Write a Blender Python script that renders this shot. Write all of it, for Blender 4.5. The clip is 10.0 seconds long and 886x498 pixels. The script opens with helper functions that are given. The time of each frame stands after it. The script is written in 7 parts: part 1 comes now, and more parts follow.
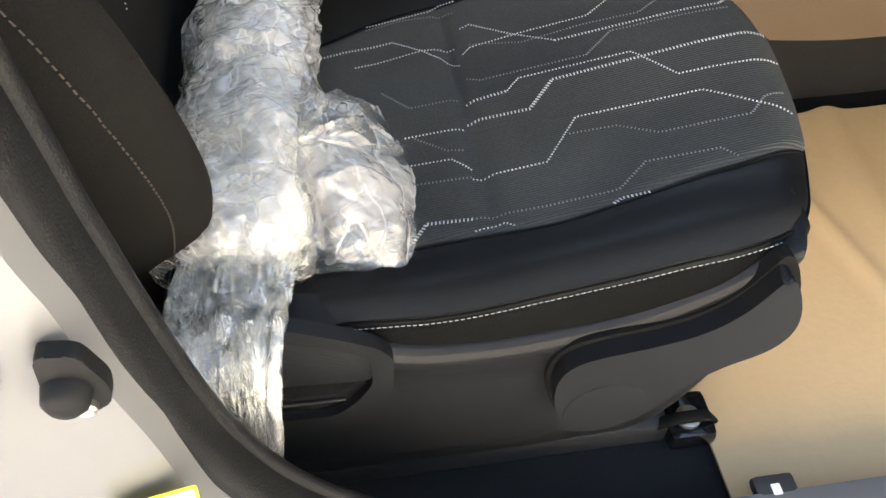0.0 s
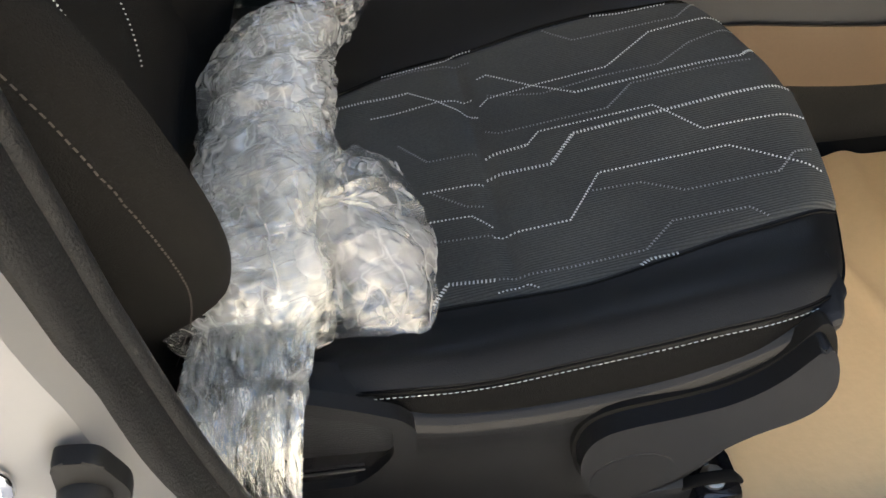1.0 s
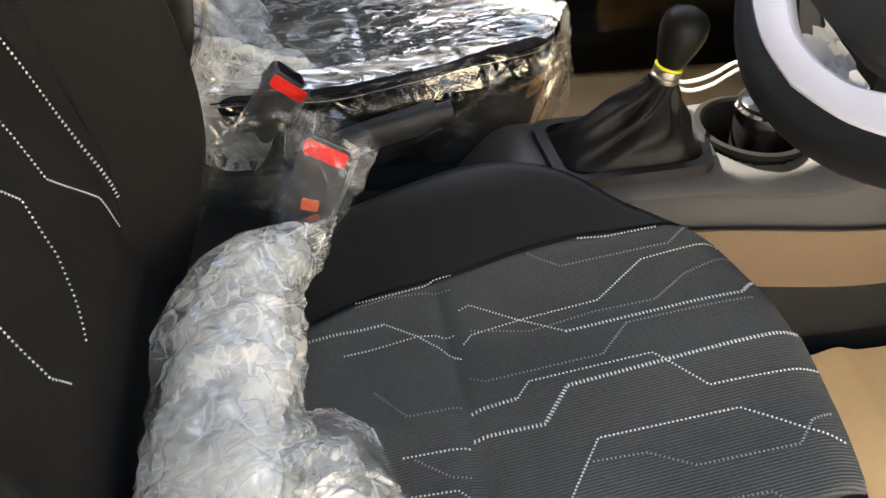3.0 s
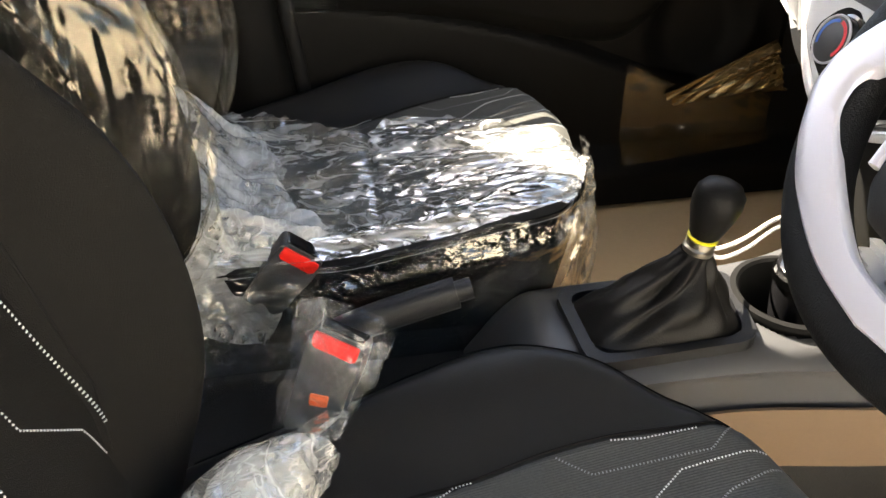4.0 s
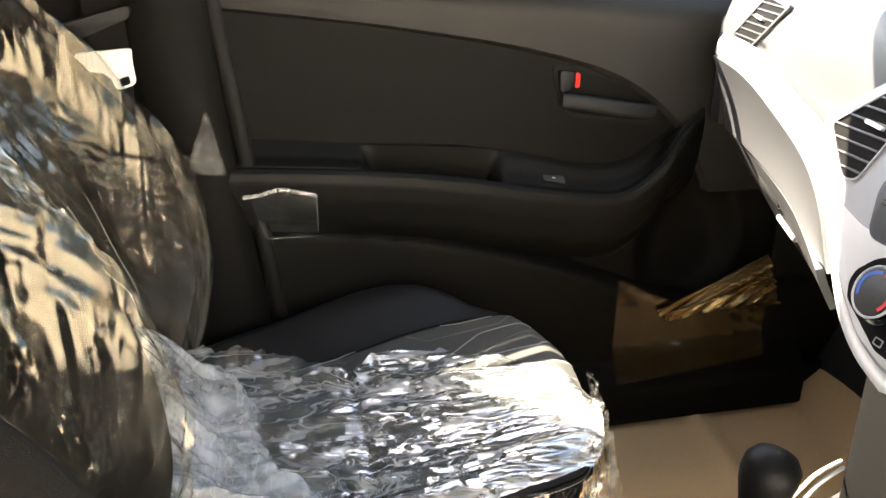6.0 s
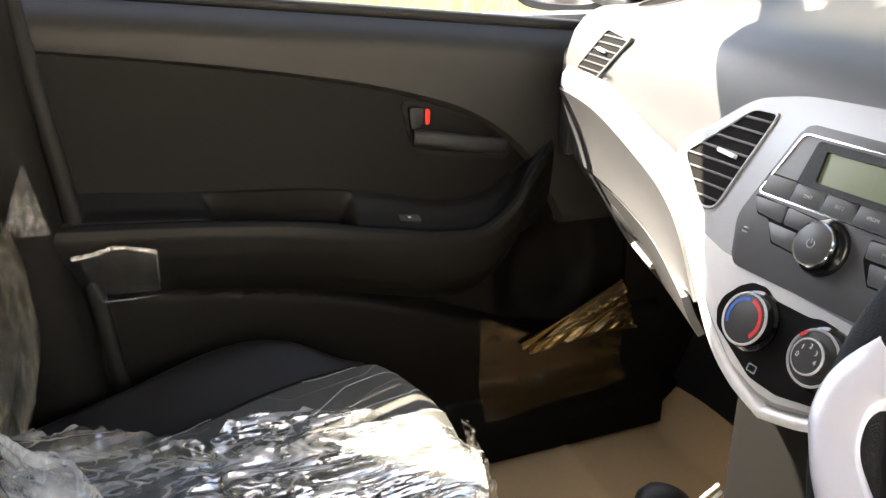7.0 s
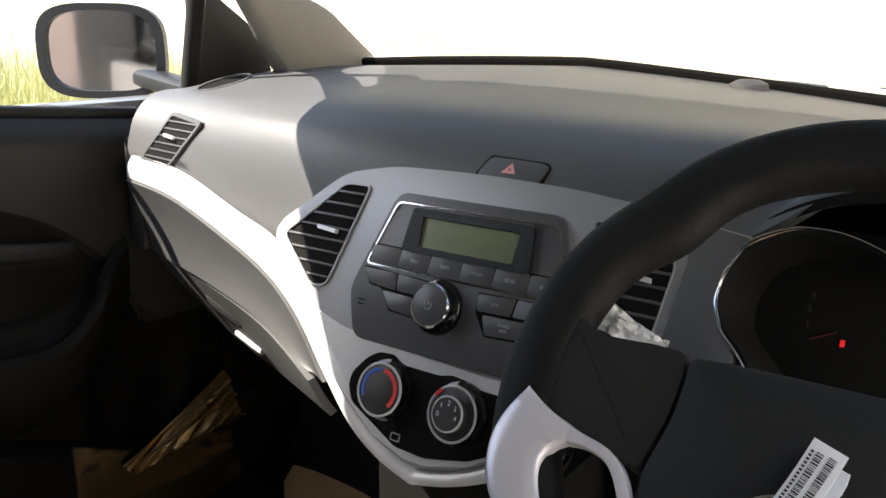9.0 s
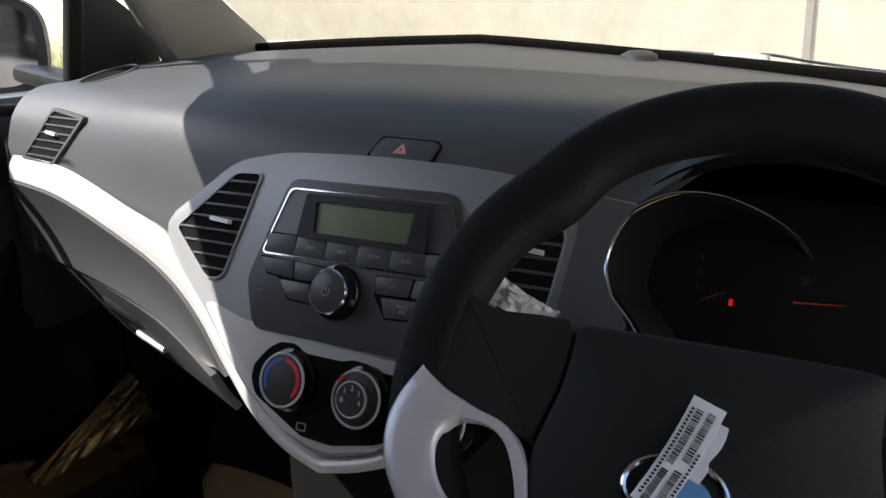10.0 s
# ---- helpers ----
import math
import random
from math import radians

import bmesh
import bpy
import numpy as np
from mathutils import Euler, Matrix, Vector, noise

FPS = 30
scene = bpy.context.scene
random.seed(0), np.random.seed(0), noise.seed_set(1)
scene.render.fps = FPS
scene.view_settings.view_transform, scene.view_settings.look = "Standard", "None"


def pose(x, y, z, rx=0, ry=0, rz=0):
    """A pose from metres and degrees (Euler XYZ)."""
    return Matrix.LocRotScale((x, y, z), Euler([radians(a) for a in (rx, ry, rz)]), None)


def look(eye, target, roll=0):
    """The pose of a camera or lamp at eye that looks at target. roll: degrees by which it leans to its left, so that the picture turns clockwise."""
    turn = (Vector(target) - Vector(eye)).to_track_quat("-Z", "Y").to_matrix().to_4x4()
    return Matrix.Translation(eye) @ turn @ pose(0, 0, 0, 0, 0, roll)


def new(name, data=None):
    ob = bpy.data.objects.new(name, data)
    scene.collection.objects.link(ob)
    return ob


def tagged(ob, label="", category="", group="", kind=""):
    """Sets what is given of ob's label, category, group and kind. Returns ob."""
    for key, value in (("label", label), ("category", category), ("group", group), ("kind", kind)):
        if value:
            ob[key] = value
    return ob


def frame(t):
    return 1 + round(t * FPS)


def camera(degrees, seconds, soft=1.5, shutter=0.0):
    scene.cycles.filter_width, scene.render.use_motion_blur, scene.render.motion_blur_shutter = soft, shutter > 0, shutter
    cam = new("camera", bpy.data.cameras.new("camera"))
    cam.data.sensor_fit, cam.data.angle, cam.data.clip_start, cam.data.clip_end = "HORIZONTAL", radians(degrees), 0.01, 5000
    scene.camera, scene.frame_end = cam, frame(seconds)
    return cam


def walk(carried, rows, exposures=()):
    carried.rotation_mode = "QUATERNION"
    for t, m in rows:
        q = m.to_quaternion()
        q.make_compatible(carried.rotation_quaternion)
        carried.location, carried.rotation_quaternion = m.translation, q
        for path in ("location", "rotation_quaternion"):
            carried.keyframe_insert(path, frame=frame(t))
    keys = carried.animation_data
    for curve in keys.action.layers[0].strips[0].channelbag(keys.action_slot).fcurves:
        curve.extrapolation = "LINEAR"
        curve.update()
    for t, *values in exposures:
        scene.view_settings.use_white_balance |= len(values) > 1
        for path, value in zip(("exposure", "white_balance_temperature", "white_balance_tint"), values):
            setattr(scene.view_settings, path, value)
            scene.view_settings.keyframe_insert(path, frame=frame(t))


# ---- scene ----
cam = camera(55.0, 10.0)
PATH = [
    (0, (-0.032, -0.913, 1.031), (0.153, 0.381, -0.483), -0.3),
    (0.5, (-0.037, -0.906, 1.029), (0.108, 0.397, -0.481), -0.8),
    (1, (-0.043, -0.881, 1.034), (0.149, 0.461, -0.437), -0.3),
    (1.5, (-0.049, -0.852, 1.05), (0.21, 0.532, -0.369), 1.0),
    (2, (-0.052, -0.827, 1.061), (0.248, 0.591, -0.317), 1.7),
    (2.2, (-0.047, -0.818, 1.061), (0.25, 0.621, -0.296), 1.7),
    (3.3, (-0.028, -0.726, 1.076), (0.262, 0.81, -0.171), 1.0),
    (3.5, (-0.021, -0.706, 1.083), (0.253, 0.856, -0.136), 0.3),
    (4, (-0.014, -0.653, 1.109), (0.248, 0.981, -0.014), -0.3),
    (4.5, (-0.013, -0.614, 1.129), (0.248, 1.087, 0.11), -0.3),
    (5, (-0.015, -0.584, 1.14), (0.252, 1.168, 0.213), -0.2),
    (5.2, (-0.017, -0.573, 1.147), (0.259, 1.194, 0.253), -0.2),
    (6.3, (-0.048, -0.503, 1.136), (0.428, 1.291, 0.392), 0.6),
    (6.5, (-0.047, -0.493, 1.138), (0.482, 1.29, 0.404), 0.6),
    (7, (-0.046, -0.464, 1.133), (0.714, 1.251, 0.438), 0.8),
    (7.5, (-0.053, -0.432, 1.137), (0.99, 1.149, 0.494), 0.8),
    (8, (-0.059, -0.408, 1.136), (1.236, 0.996, 0.544), 1.0),
    (8.5, (-0.059, -0.401, 1.13), (1.409, 0.842, 0.581), 0.9),
    (9, (-0.057, -0.399, 1.134), (1.512, 0.728, 0.615), 0.3),
    (9.5, (-0.054, -0.401, 1.139), (1.568, 0.649, 0.623), -0.7),
    (10, (-0.042, -0.414, 1.131), (1.619, 0.551, 0.572), -1.6),
]
EXPOSURES = [(0, 2.8, 7600, 10), (0.5, 2.3, 7600, 10), (1.0, 2.35, 7600, 10), (2.2, 2.95, 7700, 10), (3.5, 3.0, 7800, 10), (5.2, 3.4, 8000, 10), (6.5, 3.35, 7900, 10), (7.0, 3.25, 7900, 10), (8.0, 2.6, 7800, 10), (9.0, 1.92, 7350, 10), (9.5, 1.5, 7050, 10), (10.0, 1.1, 6750, 10)]
walk(cam, [(t, look(eye, target, roll)) for t, eye, target, roll in PATH], EXPOSURES)

# ---------------------------------------------------------------- light
world = bpy.data.worlds.new("sky")
scene.world = world
world.use_nodes = True
wn = world.node_tree
sky = wn.nodes.new("ShaderNodeTexSky")
sky.sky_type, sky.sun_disc = "NISHITA", False
SUN_TO = Vector((-0.57, 0.70, 1.0)).normalized()
sky.sun_elevation = math.asin(SUN_TO.z)
sky.sun_rotation = math.atan2(SUN_TO.x, SUN_TO.y)
wn.links.new(sky.outputs[0], wn.nodes["Background"].inputs[0])
wn.nodes["Background"].inputs[1].default_value = 0.15
sun = new("sun", bpy.data.lights.new("sun", "SUN"))
sun.data.energy, sun.data.angle, sun.data.color = 5.0, radians(0.5), (1.0, 0.96, 0.90)
sun.matrix_world = look(SUN_TO * 20, (0, 0, 0))


# ---------------------------------------------------------------- materials
def mat(name, base, rough=0.5, metal=0.0, spec=0.5, vary=0.15, scale=8.0, bump=0.0, bump_scale=300.0, coat=0.0, fibre=None):
    """A principled material with tone variation at two scales and fine relief."""
    m = bpy.data.materials.new(name)
    m.use_nodes = True
    nt = m.node_tree
    b = nt.nodes["Principled BSDF"]
    b.inputs["Metallic"].default_value = metal
    b.inputs["Specular IOR Level"].default_value = spec
    b.inputs["Coat Weight"].default_value = coat
    tc = nt.nodes.new("ShaderNodeTexCoord")
    n1 = nt.nodes.new("ShaderNodeTexNoise")
    n1.inputs["Scale"].default_value, n1.inputs["Detail"].default_value = scale, 6
    n2 = nt.nodes.new("ShaderNodeTexNoise")
    n2.inputs["Scale"].default_value, n2.inputs["Detail"].default_value = bump_scale, 2
    for n in (n1, n2):
        nt.links.new(tc.outputs["Object"], n.inputs["Vector"])
    mix = nt.nodes.new("ShaderNodeMix")
    mix.data_type = "RGBA"
    lo = [c * (1 - vary) for c in base]
    hi = [min(1, c * (1 + vary)) for c in base]
    mix.inputs[6].default_value, mix.inputs[7].default_value = (*lo, 1), (*hi, 1)
    add = nt.nodes.new("ShaderNodeMath")
    add.operation = "MULTIPLY_ADD"
    add.inputs[1].default_value = 0.35
    nt.links.new(n2.outputs["Fac"], add.inputs[0])
    sc = nt.nodes.new("ShaderNodeMath")
    sc.operation, sc.inputs[1].default_value = "MULTIPLY", 0.65
    nt.links.new(n1.outputs["Fac"], sc.inputs[0])
    nt.links.new(sc.outputs[0], add.inputs[2])
    nt.links.new(add.outputs[0], mix.inputs[0])
    nt.links.new(mix.outputs[2], b.inputs["Base Color"])
    rr = nt.nodes.new("ShaderNodeMapRange")
    rr.inputs[3].default_value, rr.inputs[4].default_value = max(0.02, rough - 0.08), min(1, rough + 0.08)
    nt.links.new(n1.outputs["Fac"], rr.inputs[0])
    nt.links.new(rr.outputs[0], b.inputs["Roughness"])
    if bump:
        bp = nt.nodes.new("ShaderNodeBump")
        bp.inputs["Strength"].default_value, bp.inputs["Distance"].default_value = bump, 0.001
        if fibre:
            wv = nt.nodes.new("ShaderNodeTexWave")
            wv.inputs["Scale"].default_value, wv.inputs["Distortion"].default_value = fibre, 0.6
            wv.bands_direction = "Y"
            nt.links.new(tc.outputs["Object"], wv.inputs["Vector"])
            mul = nt.nodes.new("ShaderNodeMath")
            mul.operation = "MULTIPLY"
            nt.links.new(wv.outputs["Fac"], mul.inputs[0])
            nt.links.new(n2.outputs["Fac"], mul.inputs[1])
            nt.links.new(mul.outputs[0], bp.inputs["Height"])
        else:
            nt.links.new(n2.outputs["Fac"], bp.inputs["Height"])
        nt.links.new(bp.outputs["Normal"], b.inputs["Normal"])
    return m


def film(name, tint, haze, ior=1.6, rough=0.08, crease=60.0, crease_bump=0.6, body=(0.88, 0.89, 0.88), stretch=(1, 1, 1), lines=0.5, patch=14.0, clouds=(0.36, 0.66), shine=(1.0, 1.0, 1.0), cross=False):
    """Clear plastic film: see-through, cloudy in patches and along thin creases, with gloss by Fresnel."""
    m = bpy.data.materials.new(name)
    m.use_nodes = True
    nt = m.node_tree
    nt.nodes.remove(nt.nodes["Principled BSDF"])
    out = nt.nodes["Material Output"]

    def node(kind, **values):
        n = nt.nodes.new(kind)
        for k, v in values.items():
            n.inputs[k.replace("_", " ")].default_value = v
        return n

    def calc(op, a, b):
        n = nt.nodes.new("ShaderNodeMath")
        n.operation = op
        for i, s in enumerate((a, b)):
            if isinstance(s, (int, float)):
                n.inputs[i].default_value = s
            else:
                nt.links.new(s, n.inputs[i])
        return n.outputs[0]

    def ranged(s, a, b, c, d):
        n = nt.nodes.new("ShaderNodeMapRange")
        for i, v in enumerate((a, b, c, d)):
            n.inputs[i + 1].default_value = v
        nt.links.new(s, n.inputs[0])
        return n.outputs[0]

    tc = nt.nodes.new("ShaderNodeTexCoord")
    mp = node("ShaderNodeMapping", Scale=stretch)
    nt.links.new(tc.outputs["Object"], mp.inputs["Vector"])
    wob = node("ShaderNodeTexNoise", Scale=crease * 0.6, Detail=2.0)
    nt.links.new(mp.outputs[0], wob.inputs["Vector"])
    sh = nt.nodes.new("ShaderNodeVectorMath")
    sh.operation = "MULTIPLY_ADD"
    sh.inputs[1].default_value = (0.6 / crease,) * 3
    nt.links.new(wob.outputs["Color"], sh.inputs[0])
    nt.links.new(mp.outputs[0], sh.inputs[2])
    def streaks(turn, scale, along):
        """Thin crease lines: where a stretched noise crosses its middle."""
        m2 = node("ShaderNodeMapping", Rotation=turn, Scale=tuple(1 / k for k in along) if cross else along)
        m2.vector_type = "TEXTURE" if cross else "POINT"
        nt.links.new(sh.outputs[0], m2.inputs["Vector"])
        n = node("ShaderNodeTexNoise", Scale=scale, Detail=2.5, Roughness=0.6)
        nt.links.new(m2.outputs[0], n.inputs["Vector"])
        return calc("ABSOLUTE", calc("SUBTRACT", n.outputs["Fac"], 0.5), 0.0)

    s1 = streaks((0.5, 0.3, 0.3), crease, (1, 0.22, 1))
    s2 = streaks((-0.4, 0.6, -1.1), crease * 1.3, (1, 0.20, 1))
    s3 = streaks((0.1, -0.5, 1.9), crease * 2.2, (1, 0.25, 1))
    pt = node("ShaderNodeTexNoise", Scale=patch, Detail=5.0)
    nt.links.new(mp.outputs[0], pt.inputs["Vector"])
    line = calc("MAXIMUM", ranged(s1, 0.0, 0.022, 1.0, 0.0), ranged(s2, 0.0, 0.020, 0.8, 0.0))
    line = calc("MAXIMUM", line, ranged(s3, 0.0, 0.025, 0.5, 0.0))
    cloud = ranged(pt.outputs["Fac"], clouds[0], clouds[1], haze[0], haze[1])
    veil_fac = calc("MINIMUM", calc("ADD", cloud, calc("MULTIPLY", line, lines)), 0.97)
    height = calc("ADD", s1, calc("ADD", calc("MULTIPLY", s2, 0.7), calc("MULTIPLY", s3, 0.4)))
    bp = node("ShaderNodeBump", Strength=crease_bump, Distance=1.2 / crease)
    nt.links.new(height, bp.inputs["Height"])
    tr = node("ShaderNodeBsdfTransparent", Color=(*tint, 1))
    df = node("ShaderNodeBsdfDiffuse", Color=(*body, 1))
    tl = node("ShaderNodeBsdfTranslucent", Color=(*body, 1))
    gl = node("ShaderNodeBsdfGlossy", Roughness=rough, Color=(*shine, 1))
    fr = node("ShaderNodeLayerWeight", Blend=0.5)
    for s in (gl, fr):
        nt.links.new(bp.outputs["Normal"], s.inputs["Normal"])
    both = nt.nodes.new("ShaderNodeMixShader")
    both.inputs[0].default_value = 0.45
    nt.links.new(df.outputs[0], both.inputs[1])
    nt.links.new(tl.outputs[0], both.inputs[2])
    veil = nt.nodes.new("ShaderNodeMixShader")
    nt.links.new(veil_fac, veil.inputs[0])
    nt.links.new(tr.outputs[0], veil.inputs[1])
    nt.links.new(both.outputs[0], veil.inputs[2])
    top = nt.nodes.new("ShaderNodeMixShader")
    f0 = 1.6 * ((ior - 1) / (ior + 1)) ** 2
    gloss = calc("ADD", calc("MULTIPLY", calc("POWER", fr.outputs["Facing"], 4.0), 1 - f0), f0)
    nt.links.new(gloss, top.inputs[0])
    nt.links.new(veil.outputs[0], top.inputs[1])
    nt.links.new(gl.outputs[0], top.inputs[2])
    nt.links.new(top.outputs[0], out.inputs["Surface"])
    return m


def glow(name, colour, strength):
    m = bpy.data.materials.new(name)
    m.use_nodes = True
    b = m.node_tree.nodes["Principled BSDF"]
    b.inputs["Base Color"].default_value = (*colour, 1)
    b.inputs["Emission Color"].default_value = (*colour, 1)
    b.inputs["Emission Strength"].default_value = strength
    return m


M_BOLSTER = mat("black_leatherette", (0.0098, 0.0096, 0.0094), 0.48, spec=0.18, bump=0.25, bump_scale=900, vary=0.12)
M_FABRIC = mat("black_seat_fabric", (0.058, 0.0585, 0.0535), 0.80, spec=0.25, bump=0.65, bump_scale=420, vary=0.75, fibre=120)
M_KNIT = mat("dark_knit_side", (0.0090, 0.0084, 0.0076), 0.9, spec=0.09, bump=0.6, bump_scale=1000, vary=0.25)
# Knit darkened for the shade on the seat's sides.
M_FLANK = mat("shaded_flank_cloth", (0.0045, 0.0045, 0.0046), 0.9, spec=0.06, bump=0.6, bump_scale=1000, vary=0.25)
M_THREAD = mat("pale_thread", (0.46, 0.48, 0.47), 0.6, vary=0.2, bump_scale=1500)
M_THREAD_DIM = mat("grey_thread", (0.16, 0.17, 0.17), 0.7, vary=0.2, bump_scale=1500)
M_BLACK = mat("black_moulded_plastic", (0.030, 0.030, 0.031), 0.45, bump=0.35, bump_scale=1600, vary=0.1)
M_SHELL = mat("dark_grey_plastic", (0.0105, 0.011, 0.0125), 0.42, spec=0.28, bump=0.7, bump_scale=800, vary=0.1)
M_COVERING = mat("black_grained_seat_plastic", (0.0060, 0.0063, 0.0072), 0.44, spec=0.24, bump=0.35, bump_scale=1300, vary=0.12)
M_CONSOLE = mat("grey_console_plastic", (0.050, 0.051, 0.054), 0.45, spec=0.45, bump=0.3, bump_scale=1300, vary=0.1)
M_ARM = mat("smooth_armrest_plastic", (0.0060, 0.0058, 0.0054), 0.46, spec=0.12, bump=0.25, bump_scale=1100, vary=0.15, scale=5)
# Door plastic made paler, for the window light on the upper trim.
M_SILL_LIT = mat("lit_door_top_plastic", (0.0170, 0.0165, 0.0158), 0.45, spec=0.26, bump=0.45, bump_scale=1100, vary=0.15, scale=5)
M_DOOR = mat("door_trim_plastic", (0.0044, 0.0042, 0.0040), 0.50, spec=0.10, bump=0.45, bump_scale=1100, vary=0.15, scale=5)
M_PAD = mat("dash_pad_plastic", (0.070, 0.0715, 0.076), 0.46, bump=0.4, bump_scale=1200, vary=0.08, scale=4)
M_BEZEL = mat("grey_satin_paint", (0.29, 0.296, 0.308), 0.38, spec=0.55, vary=0.06, bump_scale=800, metal=0.2)
M_LID = mat("grey_lid_plastic", (0.056, 0.0575, 0.061), 0.5, bump=0.25, bump_scale=1000, vary=0.08)
M_BROWN_THREAD = mat("brown_thread", (0.060, 0.048, 0.040), 0.7, vary=0.2, bump_scale=1500)
M_SILVER = mat("silver_satin_paint", (0.60, 0.605, 0.615), 0.34, metal=0.15, vary=0.05, bump_scale=900)
M_LILAC = mat("silver_wheel_insert", (0.66, 0.64, 0.69), 0.34, metal=0.3, vary=0.05, bump_scale=900)
M_GLOSS = mat("gloss_black_plastic", (0.008, 0.008, 0.009), 0.12, vary=0.1, spec=0.6)
M_KEYS = mat("radio_key_plastic", (0.074, 0.076, 0.082), 0.42, vary=0.08, bump=0.15, bump_scale=900)
M_CHROME = mat("chrome", (0.80, 0.80, 0.82), 0.12, metal=1.0, vary=0.04)
M_STEEL = mat("zinc_steel", (0.45, 0.42, 0.36), 0.35, metal=1.0, vary=0.25, scale=60)
M_LCD = mat("green_grey_lcd", (0.17, 0.20, 0.11), 0.25, vary=0.06)
M_PAINT = mat("silver_car_paint", (0.20, 0.197, 0.195), 0.34, metal=0.3, coat=0.6, vary=0.05, scale=3)
M_SEAL = mat("rubber_seal", (0.0085, 0.0083, 0.0082), 0.55, spec=0.22, bump=0.5, bump_scale=700, vary=0.2)
M_CARD = mat("brown_cardboard", (0.68, 0.465, 0.250), 0.75, spec=0.2, bump=0.35, bump_scale=120, vary=0.12, scale=5)
M_CARPET = mat("black_carpet", (0.026, 0.0255, 0.025), 0.95, spec=0.05, bump=1.0, bump_scale=500, vary=0.4)
M_RED = mat("red_release_plastic", (0.75, 0.02, 0.015), 0.35, vary=0.06)
M_ORANGE = mat("orange_sticker", (0.9, 0.16, 0.05), 0.5, vary=0.06)
M_WHITE = mat("white_plastic", (0.78, 0.78, 0.76), 0.45, vary=0.05)
M_PAPER = mat("white_paper", (0.80, 0.80, 0.82), 0.6, vary=0.04)
M_INK = mat("black_ink", (0.03, 0.03, 0.035), 0.6, vary=0.1)
M_MARK = mat("grey_print", (0.35, 0.35, 0.36), 0.5, vary=0.05)
M_BLUE = mat("blue_print", (0.04, 0.14, 0.55), 0.5, vary=0.05)
M_REDPRINT = mat("red_print", (0.75, 0.04, 0.05), 0.5, vary=0.05)
M_YELLOW = mat("yellow_print", (0.85, 0.75, 0.05), 0.5, vary=0.08)
M_TRIM = mat("beige_grey_pillar_trim", (0.24, 0.225, 0.20), 0.6, bump=0.3, bump_scale=900, vary=0.08)
M_LEATHER = mat("soft_black_gaiter", (0.0060, 0.0058, 0.0058), 0.46, spec=0.13, bump=0.3, bump_scale=600, vary=0.15)
M_RIM = mat("grained_black_rim", (0.0075, 0.0072, 0.0070), 0.58, spec=0.16, bump=0.7, bump_scale=900, vary=0.15)
M_HUB = mat("grained_black_wheel_pad", (0.0150, 0.0142, 0.0132), 0.56, spec=0.22, bump=0.6, bump_scale=900, vary=0.15)
# Grass green paled to look washed out by bright daylight.
M_GRASS = mat("washed_out_grass", (0.46, 0.46, 0.22), 0.8, vary=0.5, scale=30, bump_scale=80)
M_GROUND = mat("pale_concrete_ground", (0.45, 0.445, 0.43), 0.85, vary=0.2, scale=1.5, bump=0.4, bump_scale=40)
M_WALL = mat("pale_plaster_wall", (0.80, 0.74, 0.66), 0.85, vary=0.30, scale=5.0, bump=0.8, bump_scale=24)
M_RUBBER = mat("black_weather_rubber", (0.006, 0.006, 0.006), 0.6, spec=0.2)
M_PINK = mat("pale_red_print", (0.75, 0.33, 0.31), 0.5, vary=0.05)
M_REDCAR = mat("red_paint", (0.55, 0.03, 0.03), 0.35, vary=0.1)
M_MIRROR = mat("mirror_glass", (0.9, 0.9, 0.9), 0.02, metal=1.0, vary=0.0)
M_BROWN = mat("brown_film_trim", (0.135, 0.092, 0.060), 0.4, vary=0.2, scale=6, bump_scale=300)
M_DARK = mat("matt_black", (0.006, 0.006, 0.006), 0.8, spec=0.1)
M_RUST = mat("rusty_pink_sheet", (0.40, 0.29, 0.24), 0.7, vary=0.35, scale=3)
M_NEEDLE = mat("red_needle", (0.35, 0.02, 0.02), 0.5)
M_LIT = glow("lit_red_symbol", (0.8, 0.02, 0.03), 0.12)
CLEAR = (0.97, 0.98, 0.97)
WHITE = (0.96, 0.97, 0.96)
M_WRAP = film("bunched_clear_plastic", CLEAR, (0.30, 0.92), ior=1.55, rough=0.12, crease=26, crease_bump=0.35, body=(1.0, 0.968, 0.905), lines=0.26, patch=17.0, clouds=(0.38, 0.60), cross=True)
M_OUTER = film("outer_clear_plastic", CLEAR, (0.05, 0.44), ior=1.6, rough=0.09, crease=26, crease_bump=0.4, body=(1.0, 0.968, 0.905), lines=0.34, patch=14.0, clouds=(0.42, 0.64), cross=True)
M_LOBE = film("loose_clear_plastic", CLEAR, (0.06, 0.50), ior=1.55, rough=0.10, crease=20, crease_bump=0.35, body=(1.0, 0.968, 0.905), lines=0.24, patch=14.0, clouds=(0.40, 0.62), cross=True)
M_TAIL = film("hanging_clear_plastic", CLEAR, (0.0, 0.21), ior=1.65, rough=0.10, crease=80, crease_bump=0.6, body=(1.0, 0.968, 0.905), stretch=(1, 1, 0.10), lines=0.20, patch=90.0, clouds=(0.46, 0.64))
# White cloud and streaks paint the glare on this clear film.
M_COVER = film("clear_seat_cover", CLEAR, (0.10, 0.52), ior=2.4, rough=0.14, crease=30, crease_bump=0.5, body=WHITE, stretch=(0.12, 1, 1), lines=0.46, patch=40.0, clouds=(0.44, 0.62))
M_VEIL = film("cloudy_plastic_sheet", CLEAR, (0.18, 0.60), ior=1.45, rough=0.16, crease=20, crease_bump=0.3, body=(0.96, 0.94, 0.90), lines=0.18, patch=20.0, clouds=(0.36, 0.64))
